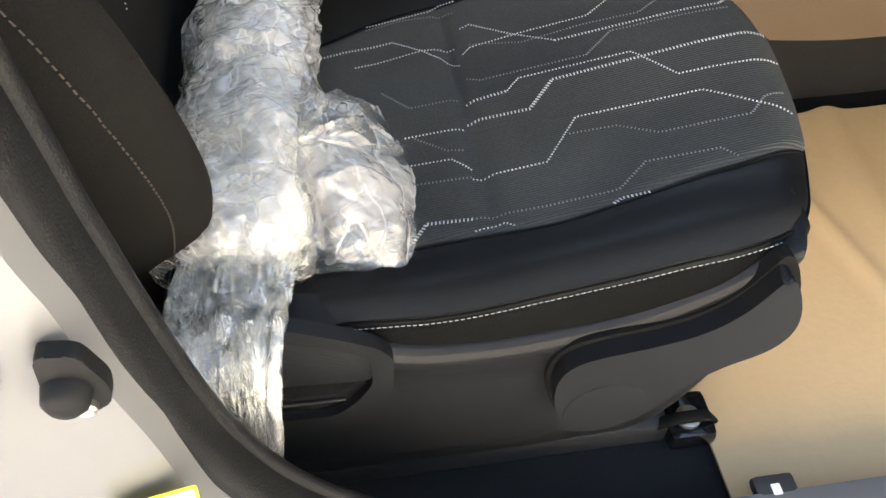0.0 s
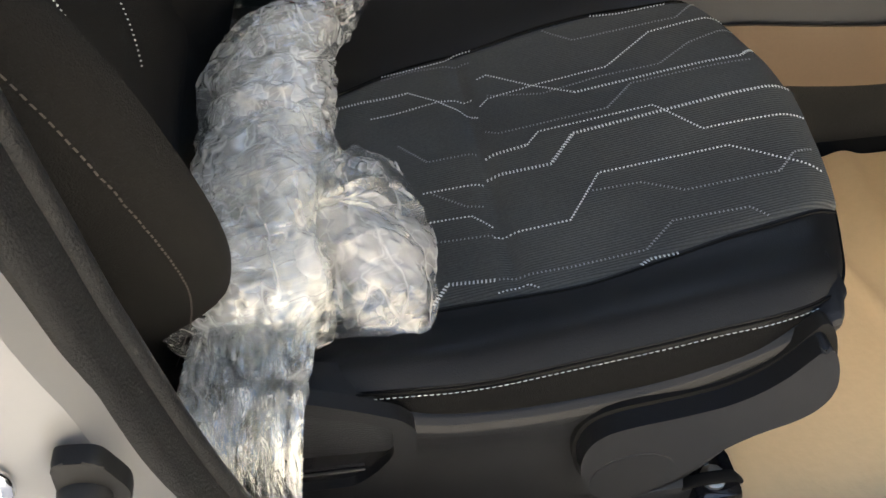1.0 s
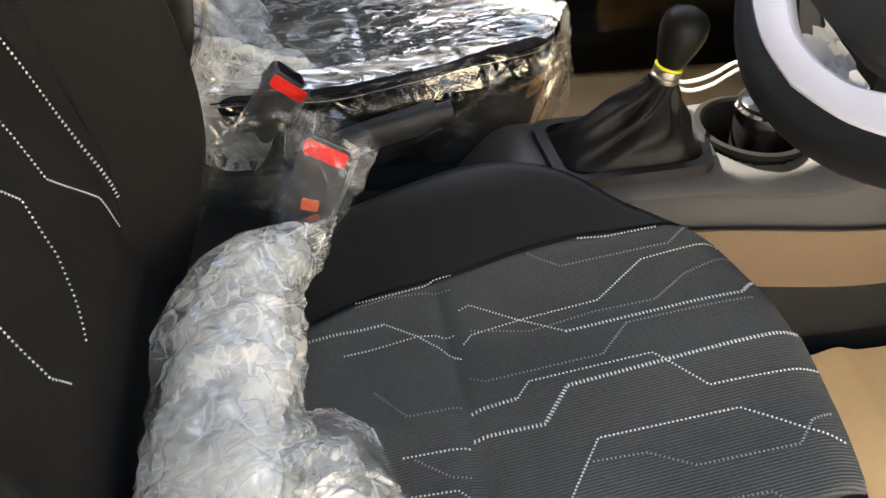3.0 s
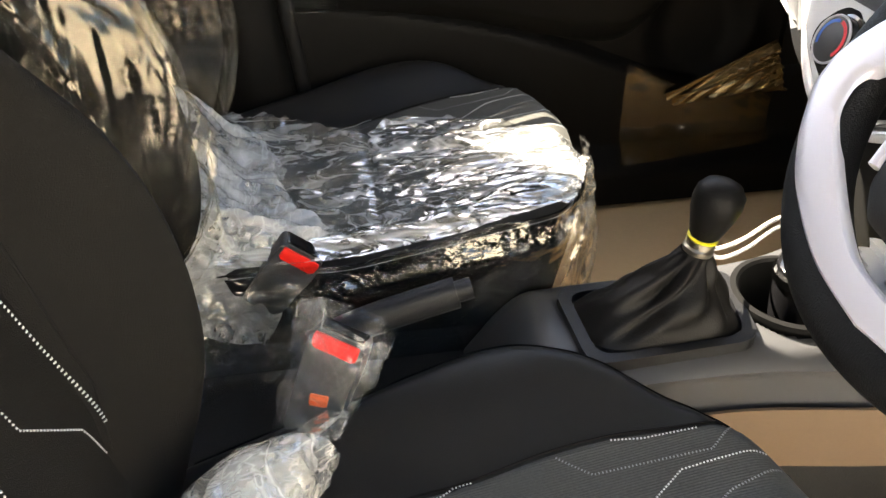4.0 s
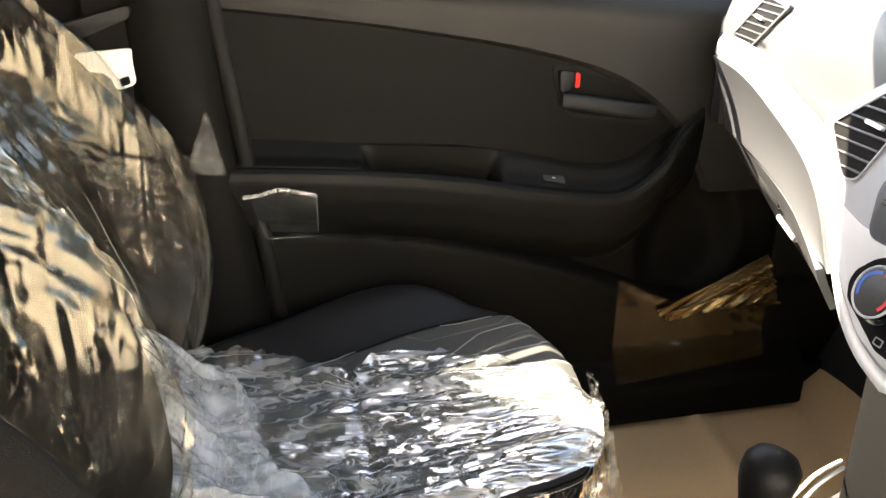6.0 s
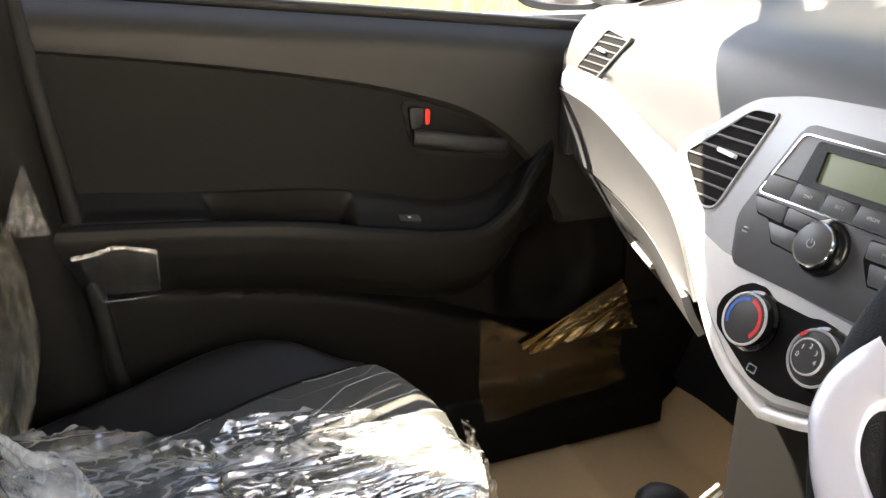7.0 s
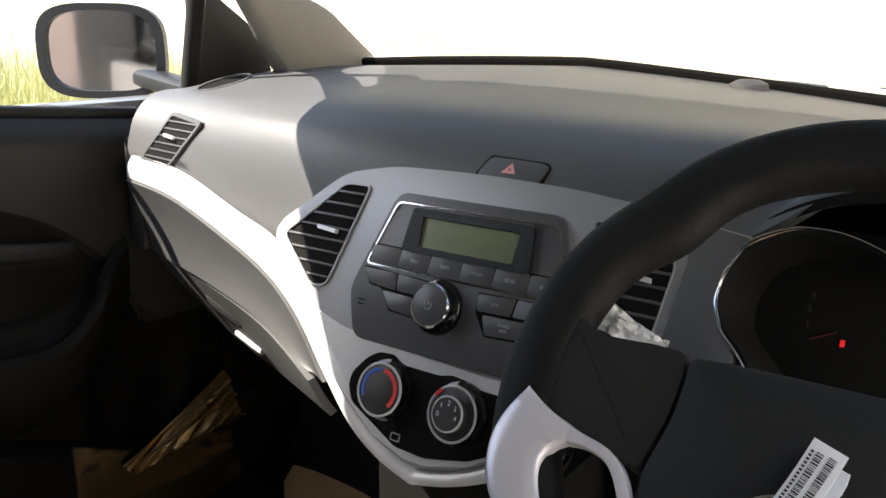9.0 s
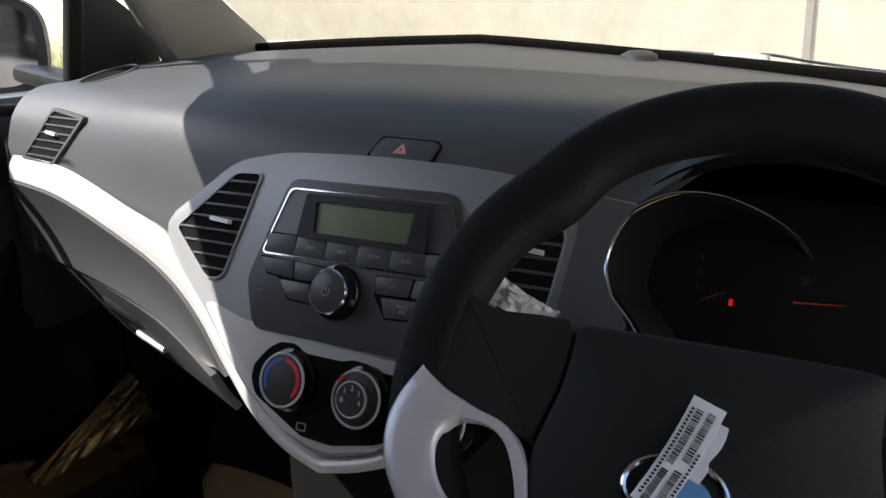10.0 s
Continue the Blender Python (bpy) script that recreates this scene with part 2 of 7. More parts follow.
# Golden shine stands in for cream surroundings mirrored in the clear film.
M_SHEET = film("smooth_seat_cover", (0.95, 0.95, 0.94), (0.0, 0.02), ior=1.5, shine=(1.0, 0.90, 0.72), rough=0.13, crease=16, crease_bump=0.20, body=(0.90, 0.84, 0.72), stretch=(1, 1, 0.14), lines=0.07, patch=20.0, clouds=(0.54, 0.68))
M_SIDE = film("thin_side_film", (0.93, 0.93, 0.92), (0.0, 0.10), ior=1.75, shine=(1.0, 0.93, 0.80), rough=0.07, crease=24, crease_bump=0.30, body=WHITE, lines=0.16, patch=30.0, clouds=(0.54, 0.68))
M_PATCH = film("flat_clear_film", (0.94, 0.94, 0.94), (0.0, 0.0), ior=1.09, rough=0.12, crease=12, crease_bump=0.25, body=WHITE, lines=0.05, cross=True)
M_POUCH = film("clear_pouch_film", (0.95, 0.96, 0.96), (0.0, 0.08), ior=1.45, rough=0.10, crease=22, crease_bump=0.4, body=WHITE, lines=0.20, cross=True)
M_FILM = film("thin_clear_film", (0.93, 0.93, 0.91), (0.0, 0.10), ior=1.5, rough=0.12, crease=30, crease_bump=0.4, lines=0.16, cross=True)
M_AMBER = film("amber_tinted_film", (0.80, 0.62, 0.38), (0.03, 0.10), ior=1.40, rough=0.13, crease=13, crease_bump=0.10, body=(0.42, 0.27, 0.13), lines=0.16, cross=True)
# Warm tint halves the light, set to dim the sun on the dash.
M_GLASS = film("tinted_windscreen", (0.52, 0.50, 0.45), (0.0, 0.0), ior=1.2, rough=0.01, crease=1, crease_bump=0.0, lines=0.0)


# ---------------------------------------------------------------- mesh helpers
def part(name, bm, material, parent=None, label="", smooth=True, kind=""):
    """Links a bmesh as one mesh object, under a thing or a part where given. Geometry is in world metres."""
    me = bpy.data.meshes.new(name)
    bmesh.ops.recalc_face_normals(bm, faces=bm.faces)
    bm.to_mesh(me)
    bm.free()
    me.materials.append(material)
    if smooth:
        for p in me.polygons:
            p.use_smooth = True
        me.set_sharp_from_angle(angle=radians(38))
    ob = new(name, me)
    if parent:
        ob.parent = parent
        ob.matrix_parent_inverse = parent_world(parent).inverted()
    return tagged(ob, label, kind=kind)


def parent_world(ob):
    m = ob.matrix_basis.copy()
    while ob.parent:
        m = ob.parent.matrix_basis @ ob.matrix_parent_inverse @ m
        ob = ob.parent
    return m


def thing(name, at, label, category, group=""):
    ob = new(name)
    ob.empty_display_size = 0.05
    ob.location = at
    return tagged(ob, label, category, group)


def grid(fn, nu, nv, close_u=False, close_v=False, thick=0.0):
    """A sheet of fn(u, v), u and v from 0 to 1."""
    bm = bmesh.new()
    mu, mv = nu + (not close_u), nv + (not close_v)
    vs = [[bm.verts.new(fn(i / nu, j / nv)) for j in range(mv)] for i in range(mu)]
    for i in range(nu):
        for j in range(nv):
            bm.faces.new((vs[i][j], vs[(i + 1) % mu][j], vs[(i + 1) % mu][(j + 1) % mv], vs[i][(j + 1) % mv]))
    if thick:
        bmesh.ops.recalc_face_normals(bm, faces=bm.faces)
        bmesh.ops.solidify(bm, geom=bm.faces[:], thickness=thick)
    return bm


def caps(bm):
    bmesh.ops.holes_fill(bm, edges=[e for e in bm.edges if e.is_boundary], sides=0)
    return bm


def box(c, s, bevel=0.004, turn=None, segs=2):
    bm = bmesh.new()
    bmesh.ops.create_cube(bm, size=1)
    bmesh.ops.scale(bm, vec=s, verts=bm.verts)
    if bevel:
        bmesh.ops.bevel(bm, geom=bm.edges[:], offset=bevel, segments=segs, affect="EDGES", profile=0.6)
    m = Matrix.Translation(c) @ (turn.to_4x4() if turn else Matrix())
    bmesh.ops.transform(bm, matrix=m, verts=bm.verts)
    return bm


class Face:
    """A flat working frame: origin o, right u, up v, outward n."""
    def __init__(self, o, u, v):
        self.o, self.u, self.v = Vector(o), Vector(u).normalized(), Vector(v).normalized()
        self.n = self.u.cross(self.v).normalized()

    def at(self, a, b, c=0.0):
        return self.o + self.u * a + self.v * b + self.n * c


def rounded(pts, r, n=4):
    """A closed 2D outline with its corners rounded."""
    out = []
    k = len(pts)
    for i in range(k):
        p, a, b = Vector(pts[i]), Vector(pts[i - 1]), Vector(pts[(i + 1) % k])
        d1, d2 = a - p, b - p
        q = min(r, d1.length * 0.45, d2.length * 0.45)
        s, e = p + d1.normalized() * q, p + d2.normalized() * q
        for j in range(n + 1):
            t = j / n
            out.append(tuple(s * (1 - t) ** 2 + p * 2 * t * (1 - t) + e * t * t))
    return out


def slab(face, pts, c0, c1, bevel=0.0015):
    """An outline raised from depth c0 to c1, with its front edge broken."""
    bm = bmesh.new()
    lo = [bm.verts.new(face.at(a, b, c0)) for a, b in pts]
    hi = [bm.verts.new(face.at(a, b, c1)) for a, b in pts]
    k = len(pts)
    for i in range(k):
        bm.faces.new((lo[i], lo[(i + 1) % k], hi[(i + 1) % k], hi[i]))
    top = bm.faces.new(hi)
    bm.faces.new(lo[::-1])
    if bevel:
        bmesh.ops.bevel(bm, geom=top.edges[:], offset=bevel, segments=2, affect="EDGES", profile=0.6)
    return bm


def frame_slab(face, outer, inner, c0, c1):
    """A flat ring between two outlines with the same number of points."""
    bm = bmesh.new()
    k = len(outer)
    ring = [[bm.verts.new(face.at(a, b, c)) for a, b in pts] for pts, c in ((outer, c0), (outer, c1), (inner, c1), (inner, c0))]
    for j in range(4):
        for i in range(k):
            bm.faces.new((ring[j][i], ring[j][(i + 1) % k], ring[(j + 1) % 4][(i + 1) % k], ring[(j + 1) % 4][i]))
    return bm


def disc(face, a, b, profile, seg=40):
    """A turned piece on a face: profile of (radius, height)."""
    bm = bmesh.new()
    rings = []
    for r, h in profile:
        if r <= 0:
            rings.append([bm.verts.new(face.at(a, b, h))])
        else:
            rings.append([bm.verts.new(face.at(a + r * math.cos(2 * math.pi * i / seg), b + r * math.sin(2 * math.pi * i / seg), h)) for i in range(seg)])
    for p, q in zip(rings, rings[1:]):
        for i in range(seg):
            j = (i + 1) % seg
            if len(p) == 1:
                bm.faces.new((p[0], q[i], q[j]))
            elif len(q) == 1:
                bm.faces.new((p[i], p[j], q[0]))
            else:
                bm.faces.new((p[i], p[j], q[j], q[i]))
    return bm


def smooth_path(pts, n=8, closed=False):
    """Catmull-Rom through points."""
    P = [Vector(p) for p in pts]
    k = len(P)
    out = []
    for i in range(k if closed else k - 1):
        g = (lambda j: P[j % k]) if closed else (lambda j: P[min(max(j, 0), k - 1)])
        a, b, c, d = g(i - 1), g(i), g(i + 1), g(i + 2)
        for s in range(n):
            t = s / n
            out.append(0.5 * ((2 * b) + (c - a) * t + (2 * a - 5 * b + 4 * c - d) * t * t + (3 * b - a - 3 * c + d) * t ** 3))
    if not closed:
        out.append(P[-1])
    return out


def sweep(path, section, up=(0, 0, 1), closed=False, cap=True):
    """Carries a closed 2D section (across, up) along a path; section may be a function of the step (0 to 1)."""
    bm = bmesh.new()
    up = Vector(up)
    k = len(path)
    rings = []
    for i, p in enumerate(path):
        a = path[(i - 1) % k] if (closed or i > 0) else path[i]
        b = path[(i + 1) % k] if (closed or i < k - 1) else path[i]
        t = (b - a).normalized()
        s = t.cross(up)
        s = s.normalized() if s.length > 1e-6 else Vector((0, 1, 0))
        w = s.cross(t)
        sec = section(i / max(1, k - 1)) if callable(section) else section
        rings.append([bm.verts.new(p + s * x + w * y) for x, y in sec])
    m = len(rings[0])
    for i in range(k if closed else k - 1):
        for j in range(m):
            bm.faces.new((rings[i][j], rings[(i + 1) % k][j], rings[(i + 1) % k][(j + 1) % m], rings[i][(j + 1) % m]))
    if cap and not closed:
        bm.faces.new(rings[0][::-1])
        bm.faces.new(rings[-1])
    return bm


def circle(r, n=10, squash=1.0):
    return [(r * math.cos(2 * math.pi * i / n), r * squash * math.sin(2 * math.pi * i / n)) for i in range(n)]


def join(*bms):
    out = bms[0]
    for b in bms[1:]:
        me = bpy.data.meshes.new("tmp")
        b.to_mesh(me)
        out.from_mesh(me)
        bpy.data.meshes.remove(me)
        b.free()
    return out


def step(a, b, x):
    t = min(1, max(0, (x - a) / (b - a)))
    return t * t * (3 - 2 * t)


def lerp_table(x, table):
    """A smooth curve through (x, value) rows."""
    if x <= table[0][0]:
        return table[0][1]
    n = len(table)
    for i in range(n - 1):
        (a, p), (b, q) = table[i], table[i + 1]
        if x <= b:
            d = (q - p) / (b - a)
            m0 = d if i == 0 else ((p - table[i - 1][1]) / (a - table[i - 1][0]) + d) / 2
            m1 = d if i == n - 2 else ((table[i + 2][1] - q) / (table[i + 2][0] - b) + d) / 2
            t, h = (x - a) / (b - a), b - a
            return p * (2 * t ** 3 - 3 * t * t + 1) + m0 * h * (t ** 3 - 2 * t * t + t) + q * (3 * t * t - 2 * t ** 3) + m1 * h * (t ** 3 - t * t)
    return table[-1][1]


def ridge(p, size, octaves=4):
    """Folds with sharp crests, from 0 to about 1."""
    s, a, h, w = 1.0 / size, 1.0, 0.0, 0.0
    p = Vector(p)
    for k in range(octaves):
        h += a * (1 - 2.2 * abs(noise.noise(p * s + Vector((k * 5.7, k * 2.3, k * 9.1)))))
        w += a
        s, a = s * 2.1, a * 0.52
    return max(0.0, h / w)


def facets(p, size):
    """Flat facets between sharp creases, from 0 to about 1."""
    q = Vector(p) / size
    q += 0.5 * noise.noise_vector(q * 0.9)
    d = noise.voronoi(q)[0]
    e = noise.voronoi(q * 2.3 + Vector((3.1, 7.7, 1.3)))[0]
    return min(1.0, 0.7 * (d[1] - d[0]) + 0.3 * (e[1] - e[0]))


def crumple(p, size, amount):
    """A folded-film displacement: sharp ridges at three scales."""
    p = Vector(p)
    d = Vector((0, 0, 0))
    for k, (s, a) in enumerate(((1, 1), (2.3, 0.5), (5.1, 0.25))):
        q = p / size * s + Vector((k * 7.3, k * 3.1, k * 1.7))
        v = noise.noise_vector(q)
        d += Vector([math.copysign(1 - abs(1 - 2 * abs(c)), c) for c in v]) * a
    return d * amount


# ---------------------------------------------------------------- outside
def plate(name, c, s, material, label, bevel=0.0, category=""):
    ob = part(name, box(c, s, bevel), material, label=label, kind="structure", smooth=False)
    return ob


ground = plate("ground", (0, 0, -0.05), (400, 400, 0.1), M_GROUND, "pale dusty concrete ground around the car")
# Wall out of view; it bounces light in through the open doorway.
wall_right = plate("wall_right", (0, -4.6, 1.6), (18, 0.25, 3.2), M_WALL, "unseen pale plastered wall on the driver's side, bouncing light")
wall_rear = plate("wall_rear", (-9, 2, 1.5), (0.3, 24, 3.0), M_RUST, "rusty reddish sheet wall behind the car")
plate("wall_joint", (4.47, 0.154, 1.4), (0.02, 0.035, 2.8), M_GROUND, "narrow cement joint in the boundary wall")
wall_front = plate("wall_front", (4.6, 0, 1.4), (0.25, 12, 2.8), M_WALL, "pale plastered boundary wall ahead of the car")


# ---------------------------------------------------------------- car shell
def shell_panel(name, bm, material, label, smooth=True):
    return part(name, bm, material, label=label, kind="structure", smooth=smooth)


# floor pan and tunnel
shell_panel("floor_carpet", join(box((0.0, 0.36, 0.275), (2.2, 0.62, 0.03), 0.005), box((0.0, -0.37, 0.275), (2.2, 0.64, 0.03), 0.005)), M_CARPET, "black carpet on the car floor")
shell_panel("tunnel", box((0.1, 0.0, 0.36), (1.9, 0.17, 0.22), 0.03), M_CARPET, "black carpeted centre tunnel")
shell_panel("firewall", box((1.06, 0.0, 0.62), (0.05, 1.36, 0.75), 0.01), M_CARPET, "dark carpeted bulkhead under the dashboard")
shell_panel("underbody", box((-0.1, 0.0, 0.235), (2.6, 1.36, 0.04), 0.01), M_SEAL, "dark floor pan of the car")


def toe(u, v):
    return Vector((0.86 + 0.17 * v, -0.66 + 1.32 * u, 0.285 + 0.30 * v * v + 0.06 * v))


shell_panel("toe_board", grid(toe, 20, 8, thick=0.01), M_CARPET, "black carpeted sloping toe board")

# roof, rear bulkhead and rear quarters


def roof_fn(u, v):
    x = -1.5 + 2.12 * v
    # Widened at the unseen rear, to keep the sun off the console.
    y = (-1 + 2 * u) * (0.505 + 0.16 * step(-0.13, -0.22, x))
    return Vector((x, y, 1.46 - 0.06 * min(1, abs(y) / 0.505) ** 3 - 0.05 * (1 - v) ** 3))


shell_panel("ceiling", grid(roof_fn, 20, 16, thick=0.03), M_TRIM, "light grey cloth headliner")
shell_panel("rear_bulkhead", box((-1.25, 0, 0.70), (0.12, 1.3, 0.9), 0.03), M_KNIT, "black rear seat back")
# Raised over the rear window, out of view, to block the sun.
shell_panel("rear_side_sun_block", box((-0.75, 0.66, 0.82), (1.1, 0.06, 1.12), 0.02), M_DOOR, "black plastic rear door trim")
shell_panel("rear_side_right", box((-0.98, -0.67, 0.62), (0.7, 0.06, 0.76), 0.02), M_DOOR, "black plastic rear door trim")
shell_panel("kick_panel_left", box((0.96, 0.675, 0.62), (0.34, 0.05, 0.75), 0.01), M_DOOR, "black plastic kick panel")
shell_panel("kick_panel_right", box((0.98, -0.69, 0.62), (0.26, 0.05, 0.75), 0.01), M_DOOR, "black plastic kick panel")
shell_panel("sill_left", box((0.3, 0.675, 0.31), (1.8, 0.09, 0.11), 0.012), M_DOOR, "black plastic sill trim")
shell_panel("sill_right", box((0.42, -0.70, 0.27), (1.25, 0.13, 0.16), 0.02), M_PAINT, "silver painted door sill")


def pillar(name, pts, section, material, label, up=(0, 1, 0)):
    return shell_panel(name, sweep(smooth_path(pts, 8), section, up), material, label)


def oval(a, b, n=14):
    return [(a * math.copysign(abs(math.cos(2 * math.pi * i / n)) ** 0.7, math.cos(2 * math.pi * i / n)), b * math.copysign(abs(math.sin(2 * math.pi * i / n)) ** 0.7, math.sin(2 * math.pi * i / n))) for i in range(n)]


# windscreen pillars and side window frames
for side, tag in ((1, "left"), (-1, "right")):
    # Upper pillar, out of view, thinned so that sun reaches the dash.
    pillar("windscreen_pillar_" + tag, [(1.17, side * 0.605, 0.955), (1.064, side * 0.600, 1.016), (0.954, side * 0.590, 1.085), (0.80, side * 0.578, 1.19), (0.66, side * 0.548, 1.29), (0.45, side * 0.495, 1.41)], lambda s: oval(0.072 - 0.054 * step(0.40, 0.62, s), 0.035 - 0.017 * step(0.40, 0.62, s)), M_TRIM, "beige-grey plastic trim on the windscreen pillar")
    # Unseen rail placed for where the sun stops on the dash.
    shell_panel("roof_rail_" + tag, sweep([Vector((0.55, side * 0.474, 1.41)), Vector((-1.5, side * 0.474, 1.41))], oval(0.04, 0.03), (0, 0, 1)), M_TRIM, "light grey roof rail trim")


def dash_low(y):
    a = abs(y)
    return lerp_table(a, [(0.0, 0.560), (0.20, 0.560), (0.32, 0.575), (0.45, 0.600), (0.62, 0.622)])


# ---------------------------------------------------------------- passenger door
def belt_z(x):
    return 1.062 - 0.085 * x


def seam_z(x):
    return lerp_table(x, [(-0.2, 1.015), (-0.086, 1.004), (0.2, 0.965), (0.387, 0.926), (0.50, 0.885), (0.57, 0.835), (0.61, 0.79), (0.66, 0.70)])


def pocket_z(x):
    return lerp_table(x, [(-0.2, 0.695), (-0.06, 0.690), (0.17, 0.661), (0.38, 0.603), (0.50, 0.555), (0.63, 0.505), (0.72, 0.50), (0.80, 0.53)])


def door_y(x, z):
    """The inner face of the door trim."""
    y = 0.672
    y -= 0.012 * step(seam_z(x) - 0.004, seam_z(x) + 0.004, z)
    y += 0.030 * step(belt_z(x) - 0.05, belt_z(x), z)
    p = pocket_z(x)
    y -= 0.030 * step(p + 0.010, p - 0.010, z)
    y -= 0.035 * step(0.42, 0.36, z)
    s = ((x - 0.64) / 0.075) ** 2 + ((z - 0.60) / 0.095) ** 2
    y += 0.022 * step(1.8, 0.4, s)
    return y


door = thing("passenger_door", (0.3, 0.70, 0.3), "closed passenger door with black grained plastic trim", "car door")
X0, X1 = -0.115, 0.86


def upper_fn(u, v):
    x = X0 + (X1 - X0) * u
    z = seam_z(x) + (belt_z(x) - seam_z(x)) * v
    return Vector((x, door_y(x, z + 1e-4), z))


def lower_fn(u, v):
    x = X0 + (X1 - X0) * u
    z = 0.31 + (seam_z(x) - 0.006 - 0.31) * v
    return Vector((x, door_y(x, z), z))


part("upper_trim", grid(upper_fn, 90, 24, thick=0.01), M_SILL_LIT, door, "upper door trim in grained black plastic")
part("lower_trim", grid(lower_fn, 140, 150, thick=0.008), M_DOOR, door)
part("door_skin", box((0.34, 0.745, 0.66), (1.0, 0.05, 0.72), 0.015), M_PAINT, door, "silver painted outer skin")
# Seal moved inboard, so that it shades the passenger cushion.
part("window_seal", sweep([Vector((x, 0.648, belt_z(x) + 0.002)) for x in (-0.12, 0.1, 0.3, 0.5, 0.66)], oval(0.012, 0.008), (0, 0, 1)), M_SEAL, door)
part("mirror_quarter_trim", slab(Face((0.76, 0.66, 1.09), (1, 0, 0), (0, 0, 1)), rounded([(0.010, -0.06), (0.156, -0.045), (0.147, -0.008), (0.130, 0.022), (0.102, 0.044), (0.077, 0.060), (0.040, 0.085), (0.010, 0.125)], 0.01), 0.0, 0.02), M_SILL_LIT, door, "black triangular mirror corner trim")
part("window_channel", sweep([Vector((0.757, 0.655, 1.0)), Vector((0.750, 0.60, 1.2)), Vector((0.69, 0.525, 1.34))], oval(0.012, 0.012), (0, 1, 0)), M_SEAL, door)
# Unseen frame top placed for the sun's edge on the dash.
part("window_frame_top", sweep([Vector((0.68, 0.520, 1.345)), Vector((0.60, 0.495, 1.378)), Vector((0.50, 0.490, 1.39)), Vector((0.3, 0.490, 1.40)), Vector((-0.14, 0.490, 1.41))], oval(0.018, 0.02), (0, 0, 1)), M_SEAL, door)

DF = Face((0.0, 0.672, 0.0), (1, 0, 0), (0, 0, 1))   # outward is -y, into the cabin
# inner handle in its bowl
bowl_out = rounded([(0.383, 0.910), (0.427, 0.904), (0.514, 0.872), (0.568, 0.827), (0.556, 0.810), (0.417, 0.830), (0.400, 0.843)], 0.014)
bowl_in = [(0.468 + (a - 0.468) * 0.90, 0.868 + (b - 0.868) * 0.86) for a, b in bowl_out]
part("handle_bezel", frame_slab(DF, bowl_out, bowl_in, -0.002, 0.010), M_RIM, door)
# Flat black plate stands in for the shaded depth of the bowl.
part("handle_bowl", slab(DF, bowl_in, -0.004, 0.002, 0), M_DARK, door, "flat black plate for the shade in the handle bowl")
part("inner_handle", sweep(smooth_path([(0.402, 0.656, 0.857), (0.43, 0.648, 0.854), (0.48, 0.645, 0.845), (0.52, 0.647, 0.838), (0.546, 0.652, 0.834)], 6), oval(0.0125, 0.009), (0, -1, 0)), M_SHELL, door, "dark grey pull handle in film")
lock = part("lock_tab", slab(DF, rounded([(0.397, 0.868), (0.395, 0.901), (0.419, 0.898), (0.413, 0.873)], 0.005), 0.0, 0.018), M_SHELL, door)
part("lock_flag", slab(DF, rounded([(0.4205, 0.874), (0.4205, 0.897), (0.428, 0.895), (0.4275, 0.874)], 0.002), 0.0, 0.014), M_RED, door, "red unlock mark")
# armrest with its sunk tray, pull cup and switch
FRONT_Z = [(-0.2, 0.800), (-0.033, 0.790), (0.124, 0.776), (0.229, 0.762), (0.36, 0.736), (0.431, 0.724), (0.503, 0.726), (0.554, 0.766), (0.576, 0.799), (0.64, 0.84)]
BACK_Z = [(-0.2, 0.826), (-0.03, 0.817), (0.104, 0.804), (0.273, 0.790), (0.36, 0.773), (0.447, 0.754), (0.519, 0.760), (0.578, 0.800), (0.64, 0.845)]


def arm_fn(u, v):
    x = X0 + 0.745 * u
    k = 0.12 + 0.88 * step(0.68, 0.56, x)
    zf, zb = lerp_table(x, FRONT_Z), lerp_table(x, BACK_Z)
    tray = step(0.092, 0.112, x) * step(0.575, 0.53, x)
    cup = step(0.095, 0.140, x) * step(0.312, 0.272, x)
    drop = tray * (0.006 + 0.075 * cup)
    mid = (zf + zb) / 2
    sec = [(0.004, zb + 0.034), (0.001, zb + 0.014), (-0.004, zb + 0.004), (-0.010 - 0.003 * cup, zb - 0.001 * (1 - tray)), (-0.013 - 0.004 * tray + 0.016 * cup, zb - 0.004 * (1 - tray) - drop), (-0.028, mid - 0.004 * (1 - tray) - drop), (-0.046, zf + 0.004 - drop), (-0.0505, zf + 0.002 - drop * 0.7), (-0.0520, zf), (-0.056, zf - 0.001), (-0.061, zf - 0.006), (-0.0635, zf - 0.018), (-0.060, zf - 0.045), (-0.048, zf - 0.082), (-0.022, zf - 0.115), (0.004, zf - 0.135)]
    q = v * (len(sec) - 1)
    i = min(int(q), len(sec) - 2)
    a, b = Vector(sec[i]).lerp(Vector(sec[i + 1]), q - i)
    return Vector((x, 0.672 + a * k, b))


part("armrest", grid(arm_fn, 170, 60), M_ARM, door, "moulded armrest with a sunk tray and pull cup")
part("window_switch", slab(Face((0.390, 0.640, 0.744), (1, 0, -0.17), (0.0, 1, 0.55)), rounded([(-0.017, -0.007), (0.017, -0.007), (0.017, 0.007), (-0.017, 0.007)], 0.002), -0.010, -0.002), M_BLACK, door, "window switch with a pale mark")
part("switch_mark", slab(Face((0.390, 0.640, 0.744), (1, 0, -0.17), (0.0, 1, 0.55)), [(-0.003, -0.001), (0.002, -0.001), (0.002, 0.001), (-0.003, 0.001)], -0.002, -0.0015, 0), M_WHITE, door)
